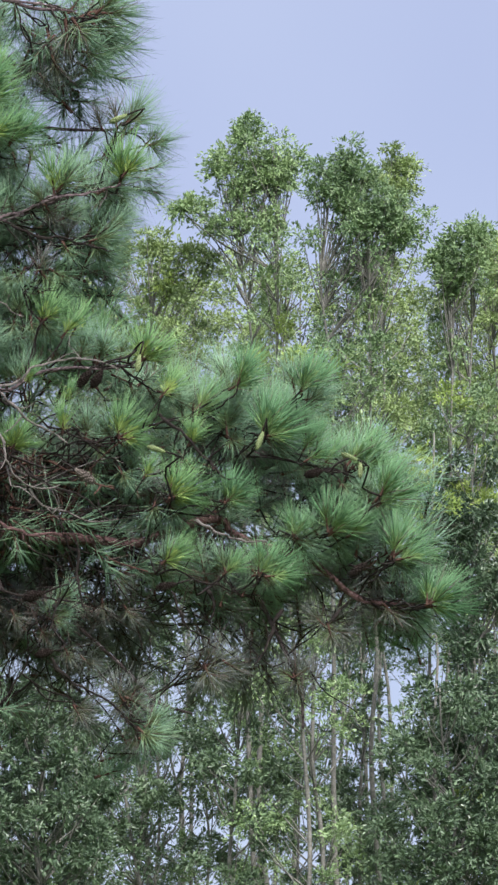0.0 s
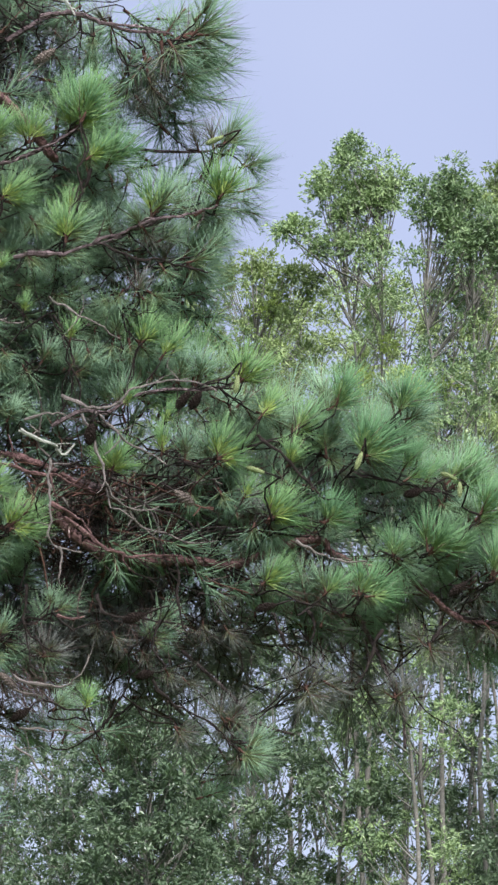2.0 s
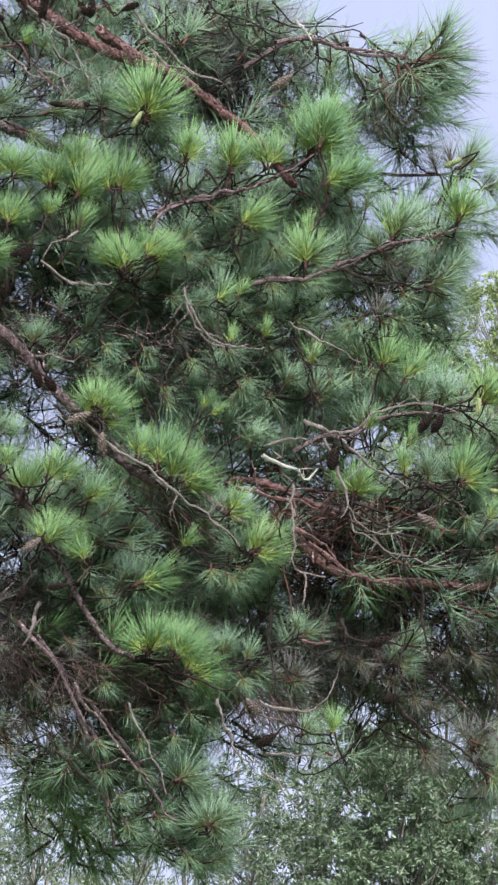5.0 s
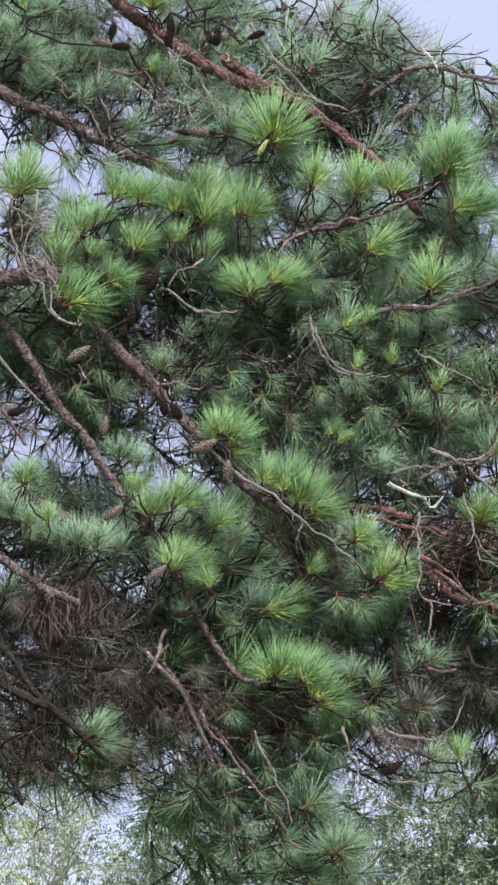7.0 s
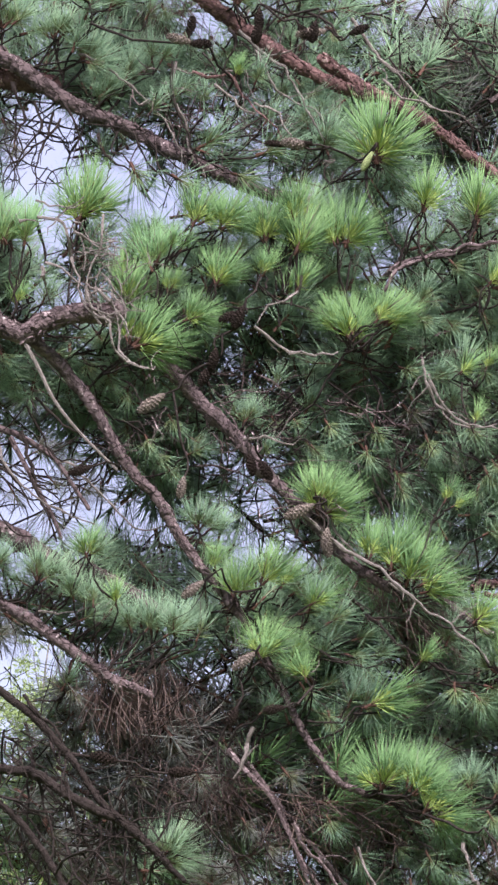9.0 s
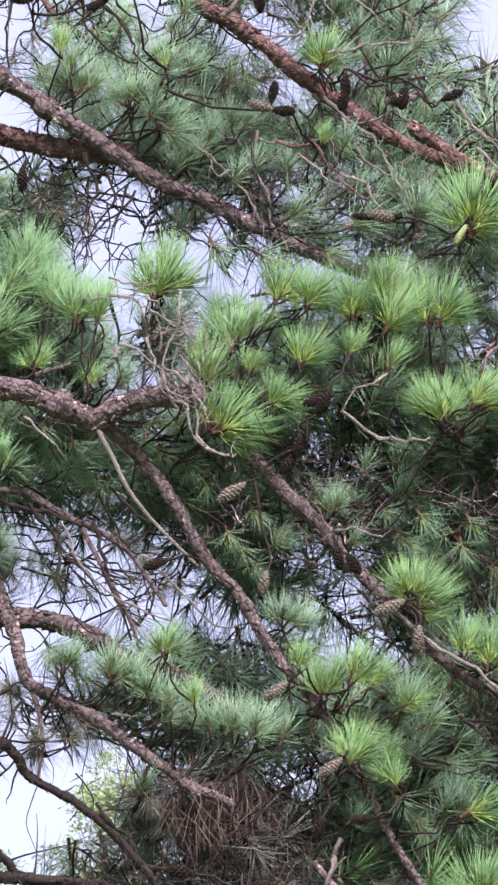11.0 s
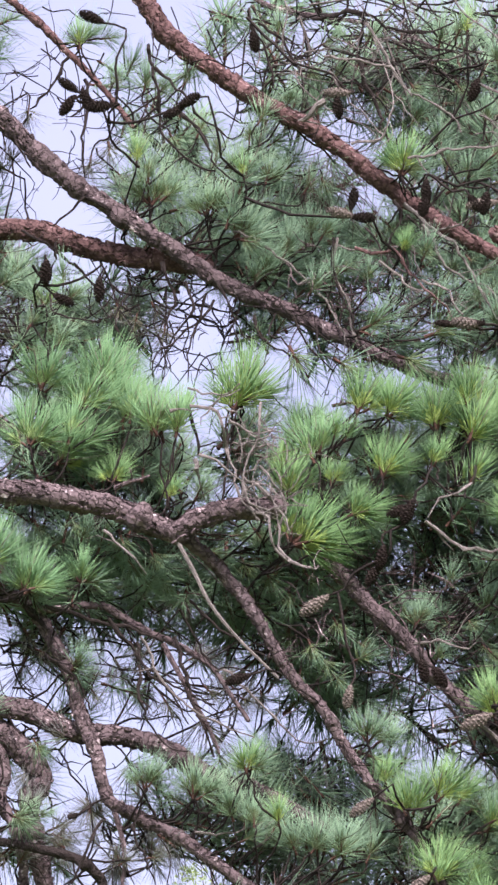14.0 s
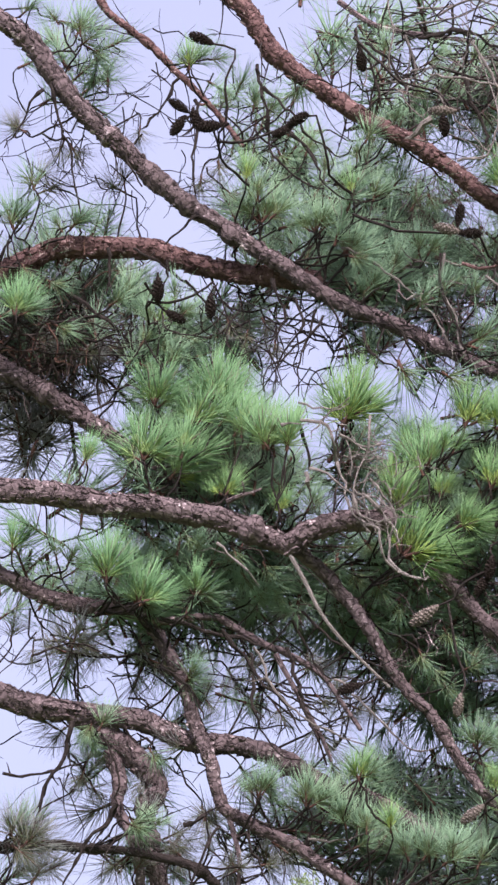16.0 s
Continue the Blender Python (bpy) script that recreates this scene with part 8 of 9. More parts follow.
bare(limb_b, 0.0043, (-0.56, 13.79, 5.95), (-0.51, 13.78, 5.86), (-0.44, 13.80, 5.82), (-0.40, 13.81, 5.75))
bare(limb_b, 0.0043, (-0.48, 13.78, 5.98), (-0.44, 13.76, 5.91), (-0.40, 13.77, 5.84), (-0.33, 13.79, 5.78))
bare(limb_i2, 0.0068, (-0.78, 13.81, 5.02), (-0.76, 13.81, 4.94), (-0.73, 13.82, 4.86), (-0.69, 13.81, 4.77), (-0.66, 13.83, 4.69))
bare(limb_i2, 0.0051, (-0.87, 13.82, 5.01), (-0.83, 13.82, 4.93), (-0.78, 13.81, 4.88), (-0.73, 13.82, 4.78))
bare(limb_i2, 0.0051, (-0.96, 13.84, 5.08), (-0.89, 13.84, 5.00), (-0.81, 13.84, 4.93), (-0.73, 13.84, 4.88), (-0.66, 13.85, 4.84))
bare(limb_i3, 0.0043, (-0.85, 13.64, 4.98), (-0.79, 13.66, 4.86), (-0.71, 13.65, 4.79), (-0.62, 13.67, 4.73), (-0.54, 13.63, 4.70), mat=DEAD)
bare(limb_i3, 0.0043, (-0.87, 13.82, 4.95), (-0.86, 13.82, 4.85), (-0.82, 13.84, 4.77), (-0.73, 13.81, 4.70))
bare(limb_h, 0.0043, (-0.74, 13.80, 5.13), (-0.67, 13.80, 5.05), (-0.58, 13.82, 4.99), (-0.50, 13.80, 4.96))
bare(limb_h, 0.0043, (-0.76, 13.80, 5.10), (-0.71, 13.85, 5.03), (-0.66, 13.84, 4.96), (-0.56, 13.83, 4.93))
bare(limb_i4, 0.0051, (-0.96, 13.79, 4.50), (-1.00, 13.77, 4.41), (-1.04, 13.78, 4.32))
bare(limb_i4, 0.0043, (-0.88, 13.76, 4.49), (-0.85, 13.76, 4.41), (-0.81, 13.76, 4.32))
bare(limb_c, 0.0043, (-1.19, 13.82, 6.10), (-1.14, 13.84, 6.04), (-1.11, 13.81, 5.97), (-1.00, 13.81, 5.94))
bare(limb_e, 0.0043, (-0.95, 13.65, 5.28), (-0.92, 13.65, 5.24), (-0.87, 13.62, 5.19), (-0.84, 13.65, 5.16), mat=DEAD)
bare(limb_m4, 0.0051, (0.90, 13.64, 4.68), (0.96, 13.65, 4.54), (0.99, 13.63, 4.44), (1.05, 13.66, 4.38), (1.13, 13.64, 4.35), (1.17, 13.65, 4.36), mat=DEAD)
bare(limb_m4, 0.0085, (0.70, 13.66, 4.63), (0.76, 13.68, 4.60), (0.82, 13.69, 4.57), mat=LICHEN)
bare(limb_m4, 0.0068, (0.82, 13.65, 4.56), (0.85, 13.68, 4.54), (0.88, 13.68, 4.58), mat=LICHEN)
bare(limb_m4, 0.0059, (0.83, 13.67, 4.75), (0.90, 13.65, 4.71), (0.96, 13.66, 4.69), (1.02, 13.66, 4.70), (1.07, 13.65, 4.75), (1.16, 13.67, 4.78), (1.27, 13.65, 4.79), (1.37, 13.65, 4.77), mat=DEAD)
bare(limb_m4, 0.0051, (0.96, 13.70, 4.70), (1.06, 13.68, 4.61), (1.14, 13.70, 4.57), (1.20, 13.71, 4.52), mat=DEAD)
bare(limb_m4, 0.0043, (0.71, 13.71, 4.67), (0.80, 13.69, 4.69), (0.88, 13.70, 4.67), (0.94, 13.70, 4.65), mat=DEAD)
bare(limb_m3, 0.0051, (0.79, 13.64, 4.52), (0.80, 13.64, 4.42), (0.80, 13.64, 4.30), (0.82, 13.65, 4.23), (0.90, 13.62, 4.19), mat=DEAD)
bare(limb_m, 0.0051, (0.83, 13.66, 4.21), (0.83, 13.64, 4.08), mat=DEAD)
bare(limb_u, 0.0051, (0.67, 13.63, 3.77), (0.76, 13.64, 3.74), (0.84, 13.65, 3.73), (0.90, 13.63, 3.79), (0.93, 13.64, 3.84), mat=DEAD)
bare(limb_x, 0.0043, (0.69, 13.63, 3.58), (0.80, 13.66, 3.58), (0.95, 13.67, 3.58), mat=DEAD)
bare(limb_u, 0.0043, (0.67, 13.69, 3.73), (0.80, 13.68, 3.68), mat=DEAD)
bare(limb_x, 0.0043, (0.69, 13.65, 3.53), (0.76, 13.65, 3.45), (0.80, 13.66, 3.41), mat=DEAD)
bare(limb_x, 0.0043, (0.69, 13.70, 3.46), (0.68, 13.68, 3.36), mat=DEAD)
bare(limb_f, 0.0051, (0.53, 13.66, 3.78), (0.59, 13.66, 3.60), (0.68, 13.63, 3.54), mat=DEAD)
bare(limb_g, 0.0059, (0.08, 13.65, 4.73), (0.16, 13.66, 4.66), (0.28, 13.66, 4.59), (0.37, 13.63, 4.51), (0.47, 13.63, 4.44), (0.57, 13.64, 4.36), (0.61, 13.65, 4.30), mat=DEAD)
bare(limb_g, 0.0034, (0.32, 13.68, 4.54), (0.40, 13.69, 4.49), (0.37, 13.66, 4.42), mat=DEAD)
bare(limb_w, 0.0068, (0.04, 13.73, 3.84), (0.09, 13.76, 3.75), (0.21, 13.76, 3.60), (0.33, 13.76, 3.44), (0.40, 13.74, 3.37), mat=BARK)
bare(limb_x, 0.0043, (0.23, 13.68, 3.76), (0.28, 13.68, 3.61), (0.36, 13.67, 3.45), mat=DEAD)
bare(limb_a, 0.0043, (0.30, 13.64, 6.08), (0.41, 13.62, 6.01), (0.55, 13.65, 5.96), mat=DEAD)
bare(limb_a, 0.0034, (0.67, 13.67, 5.87), (0.75, 13.69, 5.93), (0.79, 13.66, 5.96), mat=DEAD)
bare(limb_p, 0.0077, (0.75, 13.73, 6.13), (0.87, 13.75, 6.15), (1.01, 13.71, 6.10), (1.13, 13.74, 6.09), (1.21, 13.74, 6.09), mat=BARK)
bare(limb_p, 0.0068, (0.82, 13.67, 6.20), (0.84, 13.67, 6.17), (0.87, 13.66, 6.12), mat=LICHEN)
bare(limb_b, 0.0059, (0.25, 13.83, 5.88), (0.26, 13.82, 5.76), (0.31, 13.81, 5.67), (0.37, 13.81, 5.57))
bare(limb_n, 0.0068, (0.31, 13.75, 5.45), (0.34, 13.76, 5.51), (0.47, 13.79, 5.57), (0.61, 13.78, 5.59), (0.71, 13.78, 5.64), (0.81, 13.77, 5.67), (0.88, 13.75, 5.73), mat=BARK)
bare(limb_o, 0.0077, (0.67, 13.75, 5.25), (0.77, 13.73, 5.27), (0.89, 13.75, 5.29), (1.01, 13.77, 5.33), (1.12, 13.73, 5.37), (1.24, 13.73, 5.41), (1.38, 13.73, 5.46), mat=BARK)
bare(limb_n, 0.0043, (0.41, 13.83, 5.66), (0.42, 13.80, 5.57), (0.49, 13.83, 5.50))
bare(limb_s, 0.0043, (0.46, 13.65, 5.10), (0.51, 13.66, 5.04), (0.61, 13.63, 5.00), (0.70, 13.64, 5.00), mat=DEAD)
bare(limb_s2, 0.0051, (0.81, 13.82, 5.07), (0.89, 13.84, 4.89), (0.90, 13.83, 4.87))
bare(limb_s2, 0.0043, (0.79, 13.69, 5.11), (0.86, 13.71, 5.06), (0.94, 13.68, 5.01), (1.04, 13.69, 4.96), mat=DEAD)
bare(limb_m, 0.0077, (0.85, 13.76, 4.33), (0.92, 13.76, 4.28), (1.02, 13.75, 4.21), (1.14, 13.76, 4.20), (1.26, 13.77, 4.21), mat=BARK_RED)
bare(limb_g, 0.0077, (0.61, 13.78, 4.53), (0.71, 13.80, 4.51), (0.81, 13.80, 4.49), (0.91, 13.79, 4.45), mat=BARK_RED)
bare(limb_m, 0.0059, (0.81, 13.77, 4.39), (0.91, 13.80, 4.34), (0.96, 13.78, 4.25), mat=BARK_RED)
bare(limb_m, 0.0051, (0.97, 13.81, 4.08), (1.00, 13.78, 4.00), (1.12, 13.78, 3.98), (1.24, 13.79, 3.98))
bare(limb_m, 0.0051, (1.24, 13.81, 4.18), (1.25, 13.80, 4.04), (1.28, 13.81, 3.93))
bare(limb_u, 0.0068, (0.83, 13.77, 3.99), (0.88, 13.75, 3.98), (0.92, 13.75, 3.99), mat=BARK_RED)
bare(limb_u, 0.0043, (0.71, 13.79, 4.00), (0.72, 13.81, 3.90), (0.75, 13.80, 3.82), (0.85, 13.79, 3.80))
bare(limb_m7, 0.0051, (1.16, 13.79, 3.79), (1.24, 13.79, 3.71), (1.35, 13.78, 3.65), (1.43, 13.81, 3.55))
bare(limb_a2, 0.005, (-1.10, 13.85, 6.76), (-1.14, 13.85, 6.68), (-1.21, 13.85, 6.60))
bare(limb_a2, 0.006, (-1.06, 13.88, 6.71), (-1.05, 13.88, 6.59), (-1.06, 13.88, 6.48), (-1.05, 13.88, 6.40))
bare(limb_b, 0.005, (-1.49, 13.90, 6.77), (-1.44, 13.90, 6.62), (-1.41, 13.90, 6.44), (-1.39, 13.90, 6.36))
bare(limb_b, 0.005, (-1.50, 13.90, 6.75), (-1.57, 13.90, 6.67), (-1.62, 13.90, 6.57))
bare(limb_b, 0.006, (-0.98, 13.90, 6.31), (-1.05, 13.90, 6.35), (-1.11, 13.90, 6.28), (-1.14, 13.90, 6.26))
bare(limb_b, 0.006, (-1.45, 13.90, 6.77), (-1.35, 13.90, 6.65), (-1.26, 13.90, 6.53), (-1.21, 13.90, 6.44))
bare(limb_c, 0.006, (-1.31, 13.90, 6.25), (-1.31, 13.90, 6.11))
bare(limb_c, 0.004, (-1.14, 13.90, 6.21), (-1.15, 13.90, 6.09))
bare(limb_c, 0.008, (-1.48, 13.95, 6.17), (-1.40, 13.95, 6.11), (-1.31, 13.95, 6.04), (-1.22, 13.95, 5.94))
bare(limb_c, 0.004, (-1.23, 13.90, 6.25), (-1.08, 13.90, 6.14), (-1.01, 13.90, 6.07), (-0.91, 13.90, 6.00))
bare(limb_b, 0.005, (-0.83, 13.90, 6.15), (-0.80, 13.90, 6.03), (-0.81, 13.90, 5.90))
bare(limb_b, 0.004, (-0.62, 13.90, 6.24), (-0.50, 13.90, 6.18), (-0.37, 13.90, 6.03), (-0.27, 13.90, 5.85), mat=DEAD)
bare(limb_j, 0.008, (-1.38, 13.90, 4.82), (-1.41, 13.90, 4.72), (-1.45, 13.90, 4.64), (-1.47, 13.90, 4.58))
bare(limb_l, 0.005, (-1.58, 13.90, 4.70), (-1.49, 13.90, 4.70), (-1.38, 13.90, 4.71))
bare(limb_k2, 0.007, (-1.25, 13.90, 4.59), (-1.33, 13.90, 4.49), (-1.40, 13.90, 4.37))
bare(limb_k2, 0.004, (-1.30, 13.90, 4.80), (-1.26, 13.90, 4.67), (-1.28, 13.90, 4.56), (-1.32, 13.90, 4.48))
bare(limb_i4, 0.005, (-1.06, 13.90, 4.54), (-0.99, 13.90, 4.57), (-0.95, 13.90, 4.59))
bare(limb_j, 0.004, (-1.50, 13.90, 5.03), (-1.37, 13.90, 5.05), (-1.27, 13.90, 5.01))
bare(limb_i2, 0.006, (-1.19, 13.90, 5.14), (-1.13, 13.90, 5.06), (-1.14, 13.90, 4.99))
bare(limb_i, 0.004, (-0.72, 13.90, 4.50), (-0.60, 13.90, 4.49), (-0.53, 13.90, 4.52), mat=DEAD)
bare(limb_a, 0.005, (-0.32, 13.88, 6.22), (-0.33, 13.88, 6.10), (-0.29, 13.88, 5.96), (-0.23, 13.88, 5.84), mat=DEAD)
bare(limb_a, 0.006, (-0.13, 13.88, 6.31), (-0.03, 13.88, 6.19), (0.07, 13.88, 6.05), (0.13, 13.88, 5.96), mat=DEAD)
bare(limb_b, 0.005, (0.07, 13.88, 5.81), (0.03, 13.88, 5.73), (-0.05, 13.88, 5.63), mat=DEAD)
bare(limb_i2, 0.007, (-1.14, 13.88, 5.13), (-1.05, 13.88, 5.11), (-0.92, 13.88, 5.08), (-0.81, 13.88, 5.03))
bare(limb_i, 0.005, (-1.14, 13.90, 5.00), (-1.04, 13.90, 4.92), (-1.01, 13.90, 4.84))
bare(limb_i2, 0.004, (-0.66, 13.90, 4.96), (-0.55, 13.90, 4.84), (-0.42, 13.90, 4.75), (-0.31, 13.90, 4.76), mat=DEAD)
bare(limb_g, 0.006, (0.13, 13.85, 4.82), (0.17, 13.85, 4.74), (0.25, 13.85, 4.64), mat=DEAD)
bare(limb_g, 0.005, (-0.03, 13.88, 4.84), (0.06, 13.88, 4.71), (0.13, 13.88, 4.62))
bare(limb_g, 0.006, (0.16, 13.90, 4.59), (0.20, 13.90, 4.51), (0.25, 13.90, 4.46))
bare(limb_a, 0.006, (0.21, 13.85, 6.35), (0.31, 13.85, 6.22), (0.42, 13.85, 6.09), (0.55, 13.85, 6.03), mat=DEAD)
bare(limb_a, 0.005, (-0.08, 13.88, 6.25), (0.00, 13.88, 6.12), (0.11, 13.88, 6.05), (0.14, 13.88, 5.98), mat=DEAD)
bare(limb_b, 0.005, (-0.34, 13.88, 6.21), (-0.33, 13.88, 6.08), (-0.29, 13.88, 5.97), (-0.25, 13.88, 5.85))
bare(limb_g, 0.005, (0.19, 13.88, 4.55), (0.31, 13.88, 4.43), (0.45, 13.88, 4.33), (0.60, 13.88, 4.32))
bare(limb_b, 0.005, (-0.03, 13.88, 5.69), (0.01, 13.88, 5.33))
bare(limb_g, 0.006, (0.25, 13.90, 4.99), (0.31, 13.90, 4.88), (0.33, 13.90, 4.78))
bare(limb_o, 0.005, (0.45, 13.88, 5.23), (0.50, 13.88, 5.12), (0.58, 13.88, 5.06), (0.65, 13.88, 5.07), mat=DEAD)
bare(limb_f, 0.004, (0.03, 13.85, 4.44), (0.11, 13.85, 4.38), (0.23, 13.85, 4.33), (0.34, 13.85, 4.34))
bare(limb_f, 0.007, (-0.07, 13.80, 4.13), (-0.10, 13.80, 4.05), (-0.13, 13.80, 3.98), mat=DEAD)
bare(limb_f, 0.005, (-0.01, 13.85, 4.32), (0.06, 13.85, 4.29), (0.11, 13.85, 4.31), (0.12, 13.85, 4.34), mat=DEAD)
bare(limb_l3, 0.005, (-0.82, 13.90, 3.94), (-0.72, 13.90, 3.90), (-0.57, 13.90, 3.89))
bare(limb_l, 0.006, (-0.65, 13.90, 4.07), (-0.55, 13.90, 4.06), (-0.49, 13.90, 4.03))
bare(limb_l2, 0.005, (-0.72, 13.90, 4.06), (-0.70, 13.90, 3.92), (-0.65, 13.90, 3.79), (-0.66, 13.90, 3.68))
bare(limb_l, 0.005, (-0.53, 13.90, 3.92), (-0.52, 13.90, 3.81), (-0.55, 13.90, 3.69))
bare(limb_l2, 0.004, (-0.62, 13.90, 3.97), (-0.58, 13.90, 3.82), (-0.60, 13.90, 3.68))
bare(limb_l2, 0.004, (-0.47, 13.90, 3.86), (-0.48, 13.90, 3.76), (-0.43, 13.90, 3.68))
bare(limb_l, 0.007, (-0.75, 13.88, 4.24), (-0.65, 13.88, 4.14), (-0.64, 13.88, 4.04))
bare(limb_g, 0.005, (0.28, 13.90, 4.87), (0.33, 13.90, 4.76), (0.35, 13.90, 4.63))
bare(limb_n, 0.006, (0.59, 13.80, 5.68), (0.57, 13.80, 5.59))
bare(limb_n, 0.006, (0.50, 13.80, 5.68), (0.57, 13.80, 5.59))
bare(limb_a, 0.006, (0.93, 13.80, 5.61), (0.91, 13.80, 5.52), (0.89, 13.80, 5.42))
bare(limb_m2, 0.005, (1.04, 13.75, 4.45), (1.15, 13.75, 4.40), (1.27, 13.75, 4.36), (1.35, 13.75, 4.26))
bare(limb_o, 0.006, (0.97, 13.85, 5.35), (1.13, 13.85, 5.28), (1.37, 13.85, 5.25))
bare(limb_o, 0.005, (0.43, 13.85, 5.25), (0.49, 13.85, 5.12), (0.57, 13.85, 5.07), mat=DEAD)
bare(limb_w, 0.005, (-0.01, 13.88, 3.63), (0.11, 13.88, 3.53), (0.18, 13.88, 3.41), (0.18, 13.88, 3.30))
bare(limb_m, 0.005, (0.73, 13.88, 4.12), (0.71, 13.88, 3.98), (0.81, 13.88, 3.89), (0.94, 13.88, 3.91))
bare(limb_m4, 0.006, (1.52, 13.80, 4.66), (1.62, 13.80, 4.58), (1.74, 13.80, 4.46), (1.86, 13.80, 4.41))
bare(limb_m, 0.006, (1.96, 13.80, 3.97), (1.90, 13.80, 3.85), (1.86, 13.80, 3.77))
bare(limb_m, 0.006, (1.69, 13.85, 4.05), (1.73, 13.85, 3.99), (1.71, 13.85, 3.93))
bare(limb_m, 0.005, (1.66, 13.75, 4.27), (1.76, 13.75, 4.22), (1.90, 13.75, 4.20), mat=DEAD)
bare(limb_m, 0.006, (2.14, 13.80, 3.93), (2.20, 13.80, 4.01))
bare(limb_m, 0.005, (1.57, 13.80, 4.02), (1.63, 13.80, 3.90), (1.73, 13.80, 3.83))
bare(limb_m4, 0.005, (0.97, 13.80, 4.70), (1.09, 13.80, 4.65), (1.21, 13.80, 4.57), (1.35, 13.80, 4.53))

# ---- twig crowds and caught needles ----
tangle(limb_m2, 70, (1.02, 14.08, 4.45), (0.33, 0.12, 0.18), 0.006, SHOOT, 0.33, -20, 70)
tangle(limb_m5, 60, (1.02, 14.12, 4.09), (0.39, 0.15, 0.22), 0.0045, None, 0.4, -60, 50)
tangle(limb_x, 40, (0.09, 14.10, 3.82), (0.35, 0.15, 0.25), 0.0045, None, 0.42, -50, 45)
tangle(limb_l2, 45, (-0.64, 14.05, 3.91), (0.22, 0.15, 0.22), 0.0045, None, 0.42, -60, 50)
tangle(limb_w, 40, (-0.24, 14.05, 4.10), (0.22, 0.12, 0.20), 0.0045, None, 0.36, -60, 50)
tangle(limb_a, 24, (-0.42, 13.95, 6.87), (0.25, 0.12, 0.16), 0.005, None, 0.42, -30, 50)
tangle(limb_a, 16, (-0.37, 13.90, 6.81), (0.20, 0.10, 0.14), 0.0045, DEAD, 0.4, -30, 40)
tangle(limb_c, 18, (-0.80, 14.00, 6.01), (0.20, 0.12, 0.11), 0.004, None, 0.34, -90, 45)
tangle(limb_i2, 18, (-0.70, 14.00, 5.00), (0.23, 0.12, 0.13), 0.0045, None, 0.36, -40, 50)
tangle(limb_a, 22, (-0.10, 14.00, 6.11), (0.12, 0.10, 0.12), 0.005, DEAD, 0.3, -40, 60)
tangle(limb_a, 30, (-0.13, 14.05, 6.11), (0.19, 0.10, 0.17), 0.0045, None, 0.36, -60, 60)
tangle(limb_b, 30, (-1.34, 14.00, 6.64), (0.23, 0.10, 0.17), 0.0035, None, 0.3, -80, 45)
tangle(limb_b, 14, (-0.61, 14.00, 5.99), (0.25, 0.10, 0.13), 0.004, None, 0.32, -80, 50)
tangle(limb_k, 13, (-1.06, 14.00, 4.53), (0.27, 0.10, 0.14), 0.004, None, 0.32, -70, 60)
tangle(limb_k, 10, (-1.36, 14.00, 5.04), (0.17, 0.10, 0.09), 0.004, None, 0.3, -60, 60)
tangle(limb_g, 40, (0.25, 14.05, 5.02), (0.33, 0.15, 0.20), 0.0045, None, 0.38, -50, 60)
tangle(limb_g, 40, (-0.08, 14.05, 5.20), (0.27, 0.15, 0.22), 0.0045, None, 0.36, -50, 60)
tangle(limb_s, 30, (0.58, 14.00, 5.08), (0.43, 0.12, 0.19), 0.004, None, 0.34, -30, 60)
tangle(limb_s, 26, (0.95, 14.00, 5.14), (0.29, 0.10, 0.17), 0.004, None, 0.32, -30, 60)
tangle(limb_m5, 26, (1.65, 14.00, 3.92), (0.45, 0.12, 0.17), 0.004, None, 0.34, -60, 45)
tangle(limb_a, 20, (0.01, 14.05, 6.05), (0.21, 0.10, 0.18), 0.0045, DEAD, 0.3, -40, 60)
tangle(limb_d, 8, (-1.55, 14.12, 5.96), (0.09, 0.10, 0.14), 0.005, None, 0.3, -20, 60)
tangle(limb_e, 16, (-0.53, 13.73, 5.49), (0.06, 0.05, 0.10), 0.004, DEAD, 0.22, 60, 90)
dry_needles(limb_m2, 220, (1.02, 14.14, 4.47), (0.29, 0.14, 0.15), -60, 70)
dry_needles(limb_i, 520, (-0.44, 14.05, 4.30), (0.18, 0.12, 0.09), -90, 22)
dry_needles(limb_x, 200, (-0.20, 14.05, 4.02), (0.15, 0.12, 0.10), -70, 40)
dry_needles(limb_g, 80, (0.38, 14.00, 4.46), (0.18, 0.10, 0.15), -50, 25)
dry_needles(limb_f, 60, (0.28, 14.00, 3.90), (0.15, 0.10, 0.08), -50, 60)
dry_needles(limb_g, 220, (0.38, 13.95, 4.58), (0.17, 0.10, 0.12), -50, 25)
dry_needles(limb_e, 25, (-0.56, 13.80, 5.49), (0.08, 0.06, 0.09), -60, 80)
dry_needles(limb_x, 200, (0.08, 14.00, 3.94), (0.23, 0.10, 0.16), -60, 40)
dry_needles(limb_m, 150, (1.65, 14.00, 4.24), (0.25, 0.10, 0.12), -80, 40)
dry_needles(limb_d, 50, (-1.49, 14.20, 6.04), (0.13, 0.10, 0.08), -40, 80)
dry_needles(limb_a, 120, (-0.36, 14.10, 6.50), (0.13, 0.10, 0.09), -70, 50)
dry_needles(limb_u, 140, (0.73, 14.00, 3.81), (0.17, 0.10, 0.08), -50, 40)
dry_needles(limb_m5, 60, (1.17, 14.00, 4.03), (0.12, 0.10, 0.06), -70, 40)
tangle(limb_m2, 70, (1.02, 14.02, 4.45), (0.31, 0.10, 0.16), 0.0065, None, 0.36, -20, 60)
tangle(limb_m, 40, (1.18, 14.05, 4.22), (0.29, 0.10, 0.14), 0.005, None, 0.36, -50, 50)
